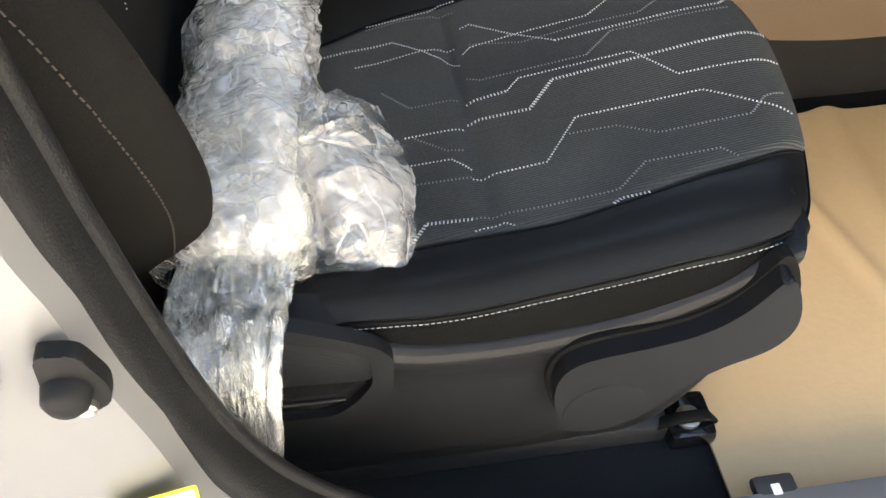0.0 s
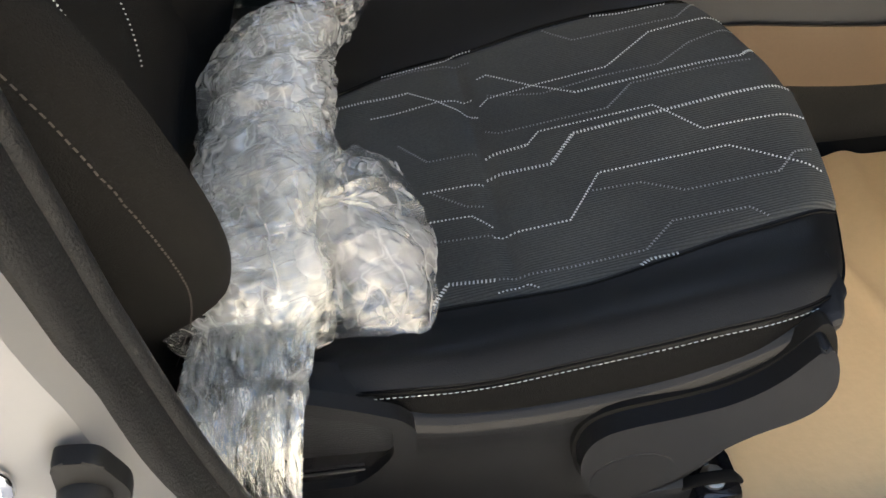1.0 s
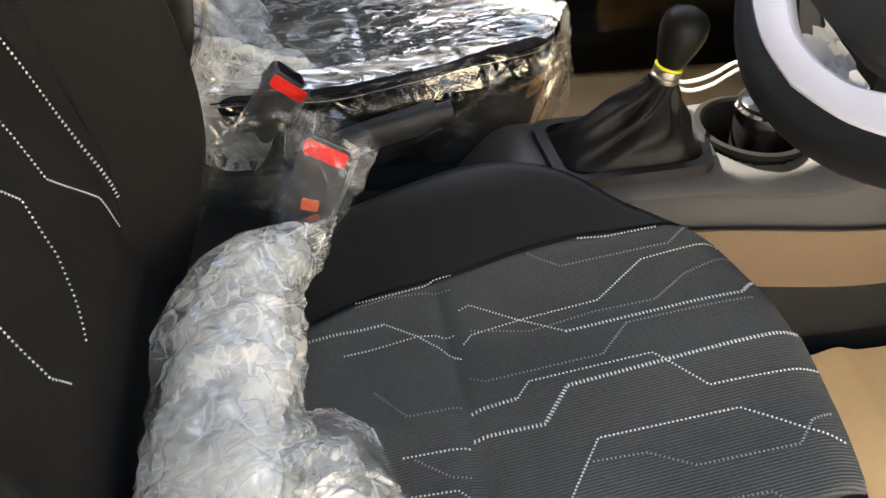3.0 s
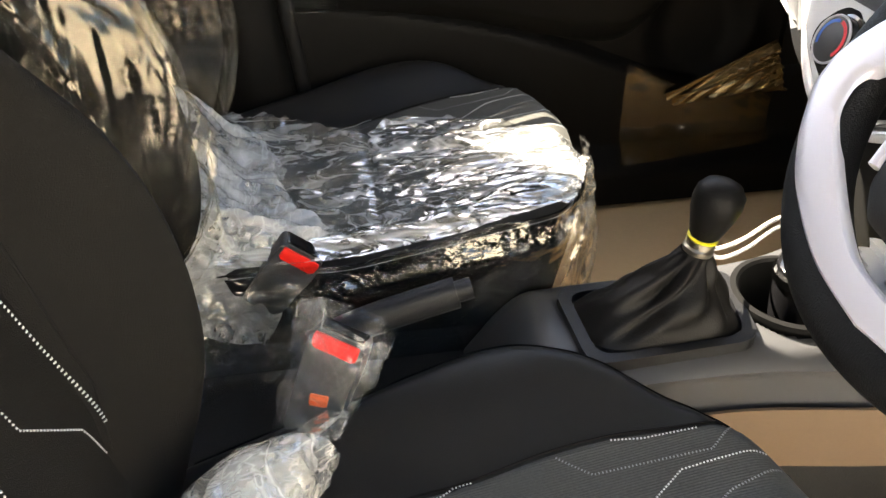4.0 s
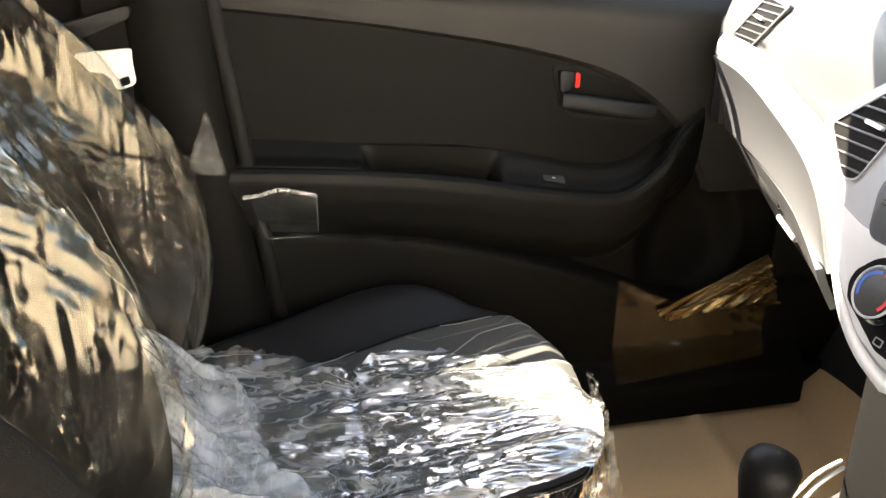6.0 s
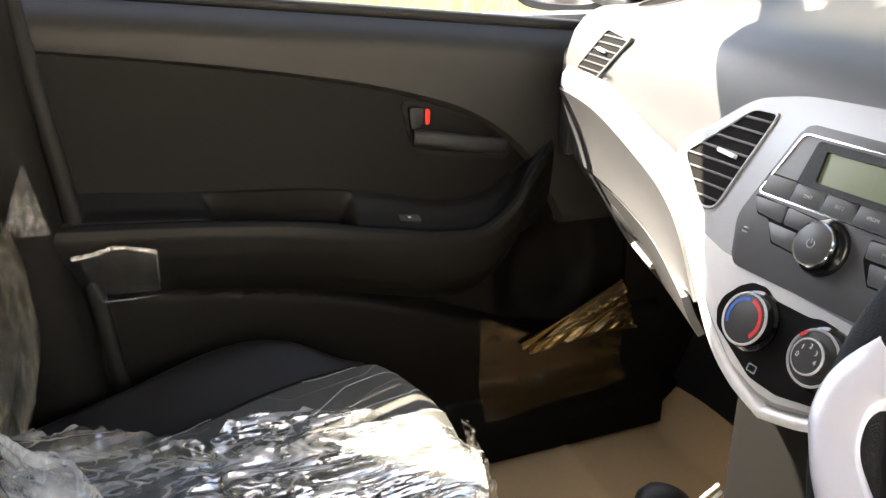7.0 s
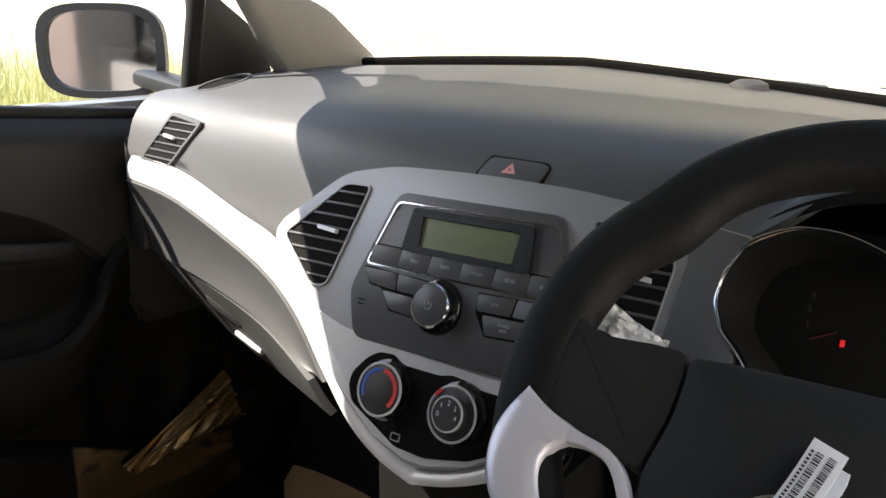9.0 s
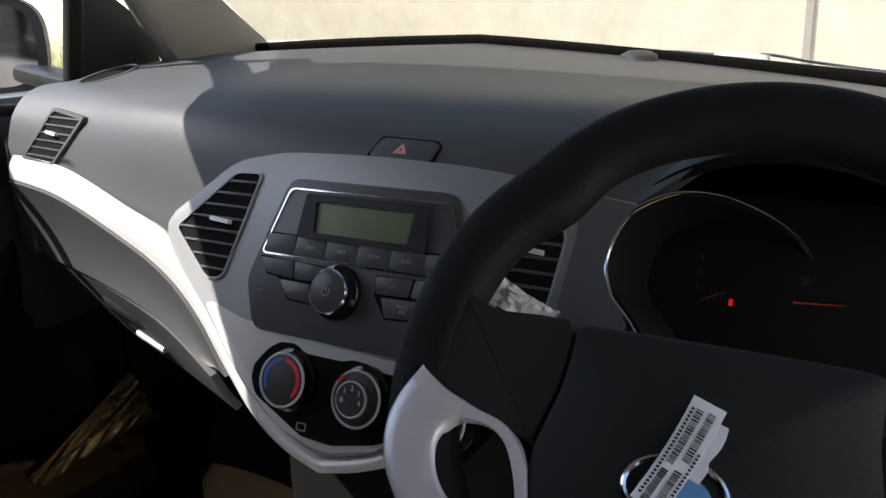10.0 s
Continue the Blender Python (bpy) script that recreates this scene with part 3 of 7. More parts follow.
part("speaker_grille", disc(Face((0.64, 0.696, 0.60), (1, 0, 0), (0, 0, 1)), 0, 0, [(0.062, -0.004), (0.060, 0.002), (0.05, 0.003), (0, 0.004)], 36), M_DOOR, door, "round black speaker grille")

# film pieces on the door
tape = thing("film_patch", (0.0, 0.62, 0.70), "square of clear protective film taped to the door trim", "plastic film")
part("sheet", grid(lambda u, v: Vector((-0.042 + 0.072 * u - 0.018 * v * (1 - u), 0.603 - 0.002 * math.sin(9 * u) - 0.004 * v, 0.693 + 0.060 * v + 0.010 * v * math.sin(3.0 * u))), 14, 12, thick=0.0004), M_PATCH, tape)
part("lower_edge", sweep([Vector((-0.040, 0.6015, 0.693)), Vector((-0.01, 0.6005, 0.6925)), Vector((0.030, 0.6015, 0.693))], circle(0.0008, 6), (0, -1, 0)), M_POUCH, tape)
part("side_edge", sweep([Vector((0.030, 0.6010, 0.693)), Vector((0.030, 0.5985, 0.725)), Vector((0.030, 0.5975, 0.752))], circle(0.0008, 6), (0, -1, 0)), M_POUCH, tape)
part("tape_edge", sweep(smooth_path([(-0.069, 0.600, 0.756), (-0.045, 0.598, 0.759), (-0.018, 0.597, 0.765), (0.006, 0.597, 0.760), (0.031, 0.599, 0.752)], 6), [(-0.0028, -0.0006), (0.0028, -0.0006), (0.0028, 0.0006), (-0.0028, 0.0006)], (0, -1, 0)), M_OUTER, tape, "wrinkled whitish tape edge")


def amber_fn(u, v):
    x = 0.505 + 0.275 * u
    top = pocket_z(x) + 0.012 + 0.060 * step(0.55, 0.95, u)
    z = 0.388 + (top - 0.388) * v + 0.02 * u * (1 - v)
    y = 0.636 - 0.030 * step(0.45, 0.38, z)
    f = ridge((x * 0.8 + z, y, z * 0.6 - x * 0.5), 0.12, 3)
    return Vector((x, y - 0.005 - 0.004 * f, z))


def gather_fn(u, v):
    """The bunched upper corner of the pocket film."""
    a = Vector((0.575, 0.628, 0.505)).lerp(Vector((0.755, 0.615, 0.600)), u)
    b = Vector((0.600, 0.628, 0.488)).lerp(Vector((0.795, 0.622, 0.500)), u)
    p = a.lerp(b, v)
    return p + Vector((0, -0.016 * ridge((u * 0.02, v * 0.35 * (0.5 + u), 0.0), 0.05, 3) * (0.4 + 0.6 * u), 0.006 * math.sin(14 * v)))


pocket_film = thing("pocket_film", (0.65, 0.62, 0.40), "crumpled amber-tinted plastic film over the door pocket", "plastic film")
part("sheet", grid(amber_fn, 60, 44), M_AMBER, pocket_film)
# Metallic gold colour stands in for the glints on the folds.
part("gathered_corner", grid(gather_fn, 40, 60), mat("glinting_amber_film", (0.16, 0.105, 0.045), 0.22, metal=0.75, vary=0.3, scale=20), pocket_film, "gathered film folds with golden glints in their colour")

# left centre pillar with belt
shell_panel("centre_pillar_left", sweep(smooth_path([(-0.085, 0.665, 0.30), (-0.103, 0.655, 0.55), (-0.130, 0.650, 0.8), (-0.152, 0.63, 1.02), (-0.17, 0.57, 1.36)], 8), oval(0.05, 0.062), (1, 0, 0)), M_DOOR, "black plastic trim on the centre pillar")
shell_panel("pillar_seal", sweep(smooth_path([(-0.005, 0.650, 0.31), (-0.035, 0.640, 0.6), (-0.067, 0.632, 0.85), (-0.092, 0.62, 1.05), (-0.115, 0.575, 1.36)], 8), oval(0.014, 0.012), (1, 0, 0)), M_RUBBER, "black rubber door seal")
shell_panel("rear_side_wall_left", box((-0.36, 0.705, 0.66), (0.56, 0.03, 0.78), 0.01), M_DOOR, "black trim of the rear door")
belt = thing("seat_belt", (-0.2, 0.60, 0.95), "dark seat belt with a chrome tongue in a white film sleeve", "seat belt")
part("webbing", sweep(smooth_path([(-0.20, 0.60, 1.33), (-0.215, 0.588, 1.1), (-0.21, 0.585, 0.95), (-0.22, 0.585, 0.75), (-0.23, 0.59, 0.45)], 8), [(-0.023, -0.0008), (0.023, -0.0008), (0.023, 0.0008), (-0.023, 0.0008)], (0, 1, 0)), M_KNIT, belt)
TF = Face((-0.205, 0.578, 0.965), (1, 0, 0.15), (-0.15, 0, 1))
part("tongue_cover", slab(TF, rounded([(-0.045, 0.0), (0.022, -0.005), (0.018, -0.02), (0.016, -0.048), (-0.008, -0.052), (-0.012, -0.03), (-0.045, -0.02)], 0.006), 0, 0.006), M_WHITE, belt, "white plastic tongue sleeve")
part("tongue_slot", slab(TF, rounded([(-0.002, -0.038), (0.010, -0.036), (0.010, -0.046), (-0.002, -0.048)], 0.002), 0.006, 0.0068, 0), M_GLOSS, belt)
part("guide", slab(TF, rounded([(-0.05, 0.012), (0.03, 0.03), (0.034, 0.045), (-0.05, 0.035)], 0.006), -0.002, 0.012), M_SHELL, belt)
pf = thing("pillar_film", (-0.14, 0.60, 0.75), "loose clear film hanging on the pillar trim", "plastic film")
part("sheet", grid(lambda u, v: Vector((-0.140 + 0.034 * v + 0.054 * u * (1 - 0.93 * v), 0.592 - 0.003 * math.sin(5 * u + 3 * v) - 0.004 * abs(noise.noise(Vector((u * 7, v * 1.5, 3)))), 0.797 + 0.082 * v - 0.006 * u)), 24, 30), M_FILM, pf)


# ---------------------------------------------------------------- seats
SEAT_Y = -0.35
PAS_UP = 0.012      # the passenger seat is set a little higher


# outline of the cushion: forward reach at offset v, half width at place x on the left (+) and right (-) side
REACH = [(-0.245, 0.215), (-0.215, 0.262), (-0.171, 0.286), (-0.115, 0.305), (-0.056, 0.318), (0.0, 0.325), (0.060, 0.3285), (0.104, 0.322), (0.149, 0.308), (0.180, 0.285), (0.200, 0.260), (0.240, 0.216), (0.270, 0.175), (0.286, 0.140)]
WIDE_IN = [(-0.20, 0.230), (-0.10, 0.250), (-0.02, 0.266), (0.05, 0.280), (0.11, 0.288), (0.15, 0.283), (0.175, 0.270), (0.216, 0.240), (0.260, 0.200), (0.285, 0.180), (0.308, 0.149), (0.322, 0.104), (0.3285, 0.060), (0.3290, 0.030)]
WIDE_OUT = [(-0.20, 0.212), (-0.10, 0.226), (0.0, 0.231), (0.10, 0.2330), (0.17, 0.2340), (0.215, 0.2335), (0.245, 0.2260), (0.262, 0.2140), (0.286, 0.171), (0.305, 0.115), (0.318, 0.056), (0.325, 0.006), (0.3290, 0.004)]
RISE_OUT = [(-0.20, 0.035), (-0.08, 0.040), (-0.02, 0.034), (0.03, 0.027), (0.08, 0.026), (0.14, 0.026), (0.19, 0.027), (0.23, 0.024), (0.27, 0.014), (0.30, 0.004), (0.33, 0.0)]
RISE = [(-0.20, 0.020), (-0.10, 0.028), (0.0, 0.034), (0.08, 0.036), (0.15, 0.035), (0.216, 0.032), (0.26, 0.022), (0.30, 0.008), (0.33, 0.0)]


def cushion_hw(x, w=1.0):
    return lerp_table(x, WIDE_IN if w >= 0 else WIDE_OUT)


def cushion_edge(x, w):
    """How far a place on the cushion lies inside its outline."""
    return min(cushion_hw(x, w) - abs(w), lerp_table(w, REACH) - x)


def cushion_z(x, w):
    """Top of the cushion at forward place x and offset w from its middle."""
    z = 0.548 + (0.20 * x if x > 0 else 0.10 * x)
    z -= 1.0 * max(0, x - 0.25) ** 2
    z -= 0.13 * max(0, min(w, 0.085)) - 0.07 * max(0, min(-w, 0.16) - 0.06)
    a = abs(w)
    z += lerp_table(x, RISE) * step(0.150, 0.262, a) if w > 0 else lerp_table(x, RISE_OUT) * step(0.150, 0.218, a)
    z -= (0.013 if w > 0 else 0.009) * max(0.0, 1 - max(0.0, cushion_edge(x, w)) / 0.026) ** 2.0
    z -= 0.004 * math.exp(-((x - 0.066) / 0.006) ** 2) * step(0.17, 0.13, a)
    return z


def seat_shift(dx, yc, dz=0.0):
    return lambda p: Vector((p[0] + dx, p[1] + yc, p[2] + dz))


def pas_z(x, v):
    """The passenger cushion's top at offset v from its middle, which is set a little higher."""
    return cushion_z(x, v) + PAS_UP


def cushion_fn(mv):
    def fn(u, w):
        x = -0.20 + 0.529 * (1 - (1 - u) ** 2.2)
        if w < 0.64:
            s = math.sin((w / 0.64 * 2 - 1) * math.pi / 2)
            v = s * cushion_hw(x, s)
            return mv((x, v, cushion_z(x, v)))
        t = (w - 0.64) / 0.36
        sg = 1 if t < 0.5 else -1
        k = t * 2 if t < 0.5 else (1 - t) * 2      # 0 at the upper edge, 1 under the middle
        hw = cushion_hw(x, sg)
        zt = cushion_z(x, sg * hw)
        if k < 0.6:
            q = k / 0.6
            out = 0.004 * math.sin(math.pi * min(1, q * 1.6)) - 0.022 * q * q
            xx = x + (0.004 * math.sin(math.pi * q) - 0.030 * q * q) * step(0.24, 0.32, x)
            return mv((xx, sg * max(0.0, hw + out), zt + (0.462 - zt) * q))
        q = (k - 0.6) / 0.4
        return mv((x - 0.030 * step(0.24, 0.32, x), sg * max(0.0, hw - 0.022) * (1 - q), 0.462 - 0.010 * q))
    return fn


SEAM_IN = [(-0.12, 0.118), (-0.047, 0.140), (0.0, 0.157), (0.084, 0.161), (0.146, 0.168), (0.20, 0.168), (0.26, 0.160), (0.324, 0.155)]
SEAM_OUT = [(-0.12, 0.146), (0.006, 0.154), (0.05, 0.159), (0.108, 0.166), (0.155, 0.160), (0.218, 0.151), (0.26, 0.148), (0.30, 0.143)]


def insert_fn(mv):
    def fn(u, v):
        w = -0.143 + 0.300 * v
        end = lerp_table(w, REACH) + 0.0015
        k = min(1.0, u / 0.94)
        x = -0.12 + (end + 0.12) * k
        lo, hi = -lerp_table(x, SEAM_OUT), lerp_table(x, SEAM_IN)
        s = lo + (hi - lo) * v
        edge = step(0, 0.025, v) * step(1, 0.975, v)
        z = cushion_z(min(x, end - 0.0015), s) - 0.0012 + 0.0042 * edge
        if u > 0.94:
            q = (u - 0.94) / 0.06
            return mv((x + 0.0035 * math.sin(math.pi * 0.75 * q) * edge, s, z - 0.030 * q))
        return mv((x, s, z))
    return fn


WIDE_FOOT = [(0.48, 0.160), (0.52, 0.169), (0.56, 0.181), (0.59, 0.192), (0.62, 0.205), (0.65, 0.219), (0.68, 0.233), (0.71, 0.246), (0.74, 0.257), (0.77, 0.266), (0.80, 0.272), (0.90, 0.270), (1.0, 0.235), (1.08, 0.17), (1.16, 0.135), (1.22, 0.10)]
BACK = [(0.48, -0.175), (0.58, -0.138), (0.63, -0.121), (0.70, -0.108), (0.80, -0.118), (0.87, -0.145), (0.925, -0.185), (1.0, -0.238), (1.1, -0.300), (1.22, -0.36)]
WIDE = [(0.48, 0.235), (0.60, 0.25), (0.88, 0.25), (1.0, 0.225), (1.08, 0.17), (1.16, 0.135), (1.22, 0.10)]


HOLLOW = [(0.48, 0.010), (0.56, 0.022), (0.61, 0.048), (0.65, 0.068), (0.70, 0.081), (0.74, 0.092), (0.80, 0.098), (0.95, 0.098)]


def back_front(z, s):
    return lerp_table(z, BACK) - lerp_table(z, HOLLOW) * (1 - step(0.55, 0.86, abs(s))) * step(1.12, 0.95, z)


def back_fn(mv, outer):
    def fn(u, w):
        z = 0.48 + 0.74 * u
        if w < 0.6:
            s = math.sin((w / 0.6 * 2 - 1) * math.pi / 2)
            return mv((back_front(z, s) - 0.075 * abs(s) ** 16, s * lerp_table(z, outer if s < 0 else WIDE), z))
        t = (w - 0.6) / 0.4
        s = math.cos(t * math.pi)
        return mv((lerp_table(z, BACK) - 0.10 - 0.075 * (1 - abs(s) ** 4), s * lerp_table(z, outer if s < 0 else WIDE) * 0.97, z + 0.02))
    return fn


def back_insert_fn(mv, outer):
    def fn(u, v):
        z = 0.60 + 0.50 * u
        s = (-0.60 + 1.20 * v)
        edge = step(0, 0.04, v) * step(1, 0.96, v) * step(0, 0.03, u) * step(1, 0.97, u)
        return mv((back_front(z, s) - 0.075 * abs(s) ** 16 - 0.001 + 0.004 * edge, s * lerp_table(z, outer if s < 0 else WIDE), z))
    return fn


def stitches(lines, place, pitch, long, wide, tall=0.0011):
    """Rows of single threads along lines of (p, q) on a surface given by place(p, q, height)."""
    verts, faces = [], []
    for pts in lines:
        rest = 0.0
        for (p0, q0), (p1, q1) in zip(pts, pts[1:]):
            length = math.hypot(p1 - p0, q1 - q0)
            d = rest
            while d < length:
                t = d / length
                p, q = p0 + (p1 - p0) * t, q0 + (q1 - q0) * t
                dp, dq = (p1 - p0) / length, (q1 - q0) / length
                k = len(verts)
                for a, b, h in ((-long, -wide, 0), (long, -wide, 0), (long, wide, 0), (-long, wide, 0), (-long * 0.5, 0, tall), (long * 0.5, 0, tall)):
                    verts.append(place(p + dp * a - dq * b, q + dq * a + dp * b, h))
                faces += [(k, k + 1, k + 5, k + 4), (k + 2, k + 3, k + 4, k + 5), (k + 1, k + 2, k + 5), (k + 3, k, k + 4)]
                d += pitch
            rest = d - length
    me = bpy.data.meshes.new("t")
    me.from_pydata(verts, [], faces)
    bm = bmesh.new()
    bm.from_mesh(me)
    bpy.data.meshes.remove(me)
    return bm


BOLD = [[(0.066, -0.029), (0.117, -0.032), (0.142, -0.003), (0.324, -0.002)],
        [(0.159, 0.056), (0.304, 0.052), (0.324, 0.070)],
        [(0.150, -0.161), (0.157, -0.157), (0.177, -0.158)],
        [(-0.06, 0.115), (-0.025, 0.119), (0.017, 0.119)],
        [(0.069, -0.005), (0.104, -0.003)],
        [(0.005, -0.150), (0.017, -0.134), (0.052, -0.141)]]
FINE = [[(0.059, -0.097), (0.116, -0.099), (0.149, -0.055), (0.249, -0.060), (0.283, -0.091), (0.305, -0.106)],
        [(0.104, -0.003), (0.116, 0.011), (0.211, 0.008), (0.238, -0.035), (0.308, -0.039), (0.320, -0.039)],
        [(0.078, 0.072), (0.086, 0.081), (0.130, 0.084), (0.194, 0.084), (0.243, 0.118), (0.306, 0.121), (0.318, 0.121)],
        [(0.051, -0.154), (0.073, -0.152), (0.080, -0.160)],
        [(0.082, 0.113), (0.091, 0.116), (0.159, 0.056)],
        [(0.017, 0.119), (0.043, 0.095), (0.074, 0.054)],
        [(-0.020, 0.092), (0.043, 0.095), (0.074, 0.086)],
        [(0.013, -0.030), (0.047, -0.033), (0.063, -0.036)],
        [(0.014, -0.064), (0.046, -0.068), (0.060, -0.086)],
        [(-0.004, 0.153), (0.057, 0.153), (0.067, 0.158), (0.083, 0.158)],
        [(0.201, 0.163), (0.226, 0.157), (0.270, 0.154)]]
DIM = [[(0.140, -0.073), (0.176, -0.077), (0.203, -0.097), (0.272, -0.101), (0.289, -0.084), (0.306, -0.080)],
       [(0.054, -0.141), (0.108, -0.146), (0.158, -0.147), (0.184, -0.125), (0.238, -0.130), (0.246, -0.143)],
       [(0.0, 0.041), (0.021, 0.007), (0.064, 0.003)],
       [(0.021, -0.034), (0.044, -0.056), (0.059, -0.061)],
       [(0.016, -0.088), (0.060, -0.095)],
       [(0.075, 0.030), (0.085, 0.023), (0.177, 0.020), (0.206, 0.048), (0.309, 0.043)],
       [(0.087, 0.086), (0.132, 0.067), (0.186, 0.071), (0.237, 0.067), (0.270, 0.089), (0.318, 0.102)],
       [(0.154, 0.160), (0.177, 0.135), (0.273, 0.130), (0.300, 0.152)],
       [(-0.005, 0.148), (0.026, 0.150), (0.081, 0.140)]]
BACK_BOLD = [[(0.134, 0.835), (0.138, 0.804), (0.146, 0.740), (0.151, 0.680)]]
BACK_FINE = [[(0.062, 0.830), (0.072, 0.788), (0.077, 0.750), (0.125, 0.699), (0.142, 0.658)],
             [(-0.040, 0.812), (-0.011, 0.803), (0.023, 0.780), (0.036, 0.764), (0.031, 0.725), (-0.001, 0.675)],
             [(-0.063, 0.815), (-0.061, 0.789), (-0.056, 0.706), (-0.042, 0.685)]]


def soft(pts, rounds=3):
    """Cuts the corners of a closed outline until it runs smoothly."""
    for k in range(rounds):
        out = []
        for (a, b), (c, d) in zip(pts, pts[1:] + pts[:1]):
            out += [(a * 0.75 + c * 0.25, b * 0.75 + d * 0.25), (a * 0.25 + c * 0.75, b * 0.25 + d * 0.75)]
        pts = out
    return pts


def side_cover_fn(place):
    """The moulded panel beside the driver's cushion: a rolled upper lip over a hollow flank."""
    TOP = [(-0.16, 0.570), (-0.135, 0.574), (-0.11, 0.588), (-0.079, 0.590), (-0.048, 0.577), (-0.022, 0.559), (0.039, 0.549), (0.090, 0.552), (0.149, 0.563), (0.203, 0.587), (0.234, 0.608), (0.250, 0.617), (0.262, 0.618)]
    LOW = [(-0.16, 0.37), (0.13, 0.37), (0.185, 0.38), (0.210, 0.410), (0.232, 0.455), (0.250, 0.500), (0.262, 0.545)]
    SEC = [(-0.022, 0.0), (-0.010, 0.002), (-0.002, 0.008), (0.005, 0.020), (0.0095, 0.038), (0.0120, 0.065), (0.0118, 0.10), (0.0100, 0.16), (0.0085, 0.24), (0.0080, 0.50), (0.006, 0.80), (-0.002, 0.97), (-0.022, 1.0)]

    def fn(u, v):
        x = -0.16 + 0.422 * u
        q = v * (len(SEC) - 1)
        i = min(int(q), len(SEC) - 2)
        c, d = Vector(SEC[i]).lerp(Vector(SEC[i + 1]), q - i)
        zt, zl = lerp_table(x, TOP), lerp_table(x, LOW)
        return place(x, zt - d * (zt - zl), c - 0.020 * step(0.250, 0.262, x))
    return fn


def seat(label, dx, yc, driver):
    mv = seat_shift(dx, yc, 0.0 if driver else PAS_UP)
    mb = seat_shift(dx, yc)
    outer = WIDE_FOOT if driver else WIDE
    s = thing("car_seat", (0.05 + dx, yc, 0.29), label, "car seat", "front seats")
    part("cushion", caps(grid(cushion_fn(mv), 90, 130, close_v=True)), M_BOLSTER, s, "black leatherette cushion with raised side bolsters")
    def flank(sg):
        def fn(u, v):
            x = -0.19 + 0.515 * (1 - (1 - u) ** 2.2)
            hw, q = cushion_hw(x, sg), 0.05 + 0.95 * v
            zt = cushion_z(x, sg * hw)
            out = 0.004 * math.sin(math.pi * min(1, q * 1.6)) - 0.022 * q * q
            k = step(0.24, 0.32, x)
            return mv((x + (0.004 * math.sin(math.pi * q) - 0.030 * q * q + 0.0012) * k, sg * (max(0.0, hw + out) + 0.0014), zt + (0.462 - zt) * q))
        return fn

    for sg in (-1, 1):
        part("cushion_flank", grid(flank(sg), 60, 16), M_FLANK, s, "knitted flank below the seam, darkened for shade")
    part("cushion_insert", grid(insert_fn(mv), 130, 90), M_FABRIC, s, "black woven fabric panel with stitched lines")
    part("backrest", caps(grid(back_fn(mb, outer), 60, 90, close_v=True)), M_KNIT, s, "black padded backrest")
    # Darker knit replaces the cushion's fabric here, for the backrest's shade.
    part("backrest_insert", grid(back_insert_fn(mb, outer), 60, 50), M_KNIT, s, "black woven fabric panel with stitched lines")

    def on_top(p, q, h):
        return mv((p, q, cushion_z(p, q) + 0.0031 + h))

    def on_back(p, q, h):
        hw = lerp_table(q, outer if p < 0 else WIDE)
        return mb((back_front(q, p / hw) - 0.075 * abs(p / hw) ** 16 + 0.0032 + h, p, q))

    for rows, place, pitch, lng, wide, material, lb in ((BOLD, on_top, 0.0030, 0.0006, 0.0017, M_THREAD, "bold pale stitched line"), (FINE, on_top, 0.0030, 0.0007, 0.0008, M_THREAD, "fine pale stitched line"), (DIM, on_top, 0.0030, 0.0005, 0.0011, M_THREAD_DIM, "faint grey stitched line"), (BACK_BOLD, on_back, 0.0038, 0.0006, 0.0013, M_THREAD, "bold pale stitched line"), (BACK_FINE, on_back, 0.0036, 0.0006, 0.0008, M_THREAD, "fine pale stitched line")):
        for row in rows:
            part("stitched_line", stitches([row], place, pitch, lng, wide), material, s, lb)

    def seam_pt(x, sgn, h=0.0):
        hw = cushion_hw(x, sgn)
        return mv((x, sgn * (hw + 0.0022), cushion_z(x, sgn * hw) - 0.0035 + h))

    for sgn in (-1, 1):
        xs = [-0.15 + 0.464 * i / 80 for i in range(81)]
        part("side_seam", sweep([seam_pt(x, sgn, 0.003) for x in xs], circle(0.0010, 6)), M_FLANK, s)
        row = stitches([[(-0.10, 0), (0.30, 0)]], lambda p, q, h: seam_pt(p, sgn, -0.002 + q) + Vector((0, sgn * (0.0006 + h), 0)), 0.0040, 0.0014, 0.00022, 0.0006)
        part("seam_stitching", row, M_THREAD, s)
    for table, sg in ((SEAM_IN, 1), (SEAM_OUT, -1)):
        xs = [-0.11 + 0.405 * i / 60 for i in range(61)]
        part("panel_seam", sweep([mv((x, sg * (lerp_table(x, table) + 0.0012), cushion_z(x, sg * lerp_table(x, table)) + 0.0006)) for x in xs], circle(0.0011, 6)), M_KNIT, s)
    if driver:
        part("edge_stitching", stitches([[(-0.945 * lerp_table(z, outer), z) for z in [0.52 + 0.02 * k for k in range(21)]]], on_back, 0.0046, 0.0015, 0.00022, 0.0006), M_BROWN_THREAD, s)
    part("back_seam", sweep([on_back(a, b, -0.0022) for a, b in ((0.160, 0.90), (0.159, 0.835), (0.1575, 0.768), (0.1566, 0.708), (0.150, 0.655))], circle(0.0013, 6)), M_DARK, s)
    part("base_frame", box(mv((0.04, 0, 0.40)), (0.40, 0.40, 0.13), 0.02), M_CARPET, s, "black seat frame")
    for sgn in (-1, 1):
        part("rail", box(mv((0.06, sgn * 0.19, 0.315)), (0.34, 0.035, 0.03), 0.004), M_BLACK, s)
    if driver:
        SF = Face(mv((0, -0.232, 0)), (1, 0, 0), (0, 0, 1))
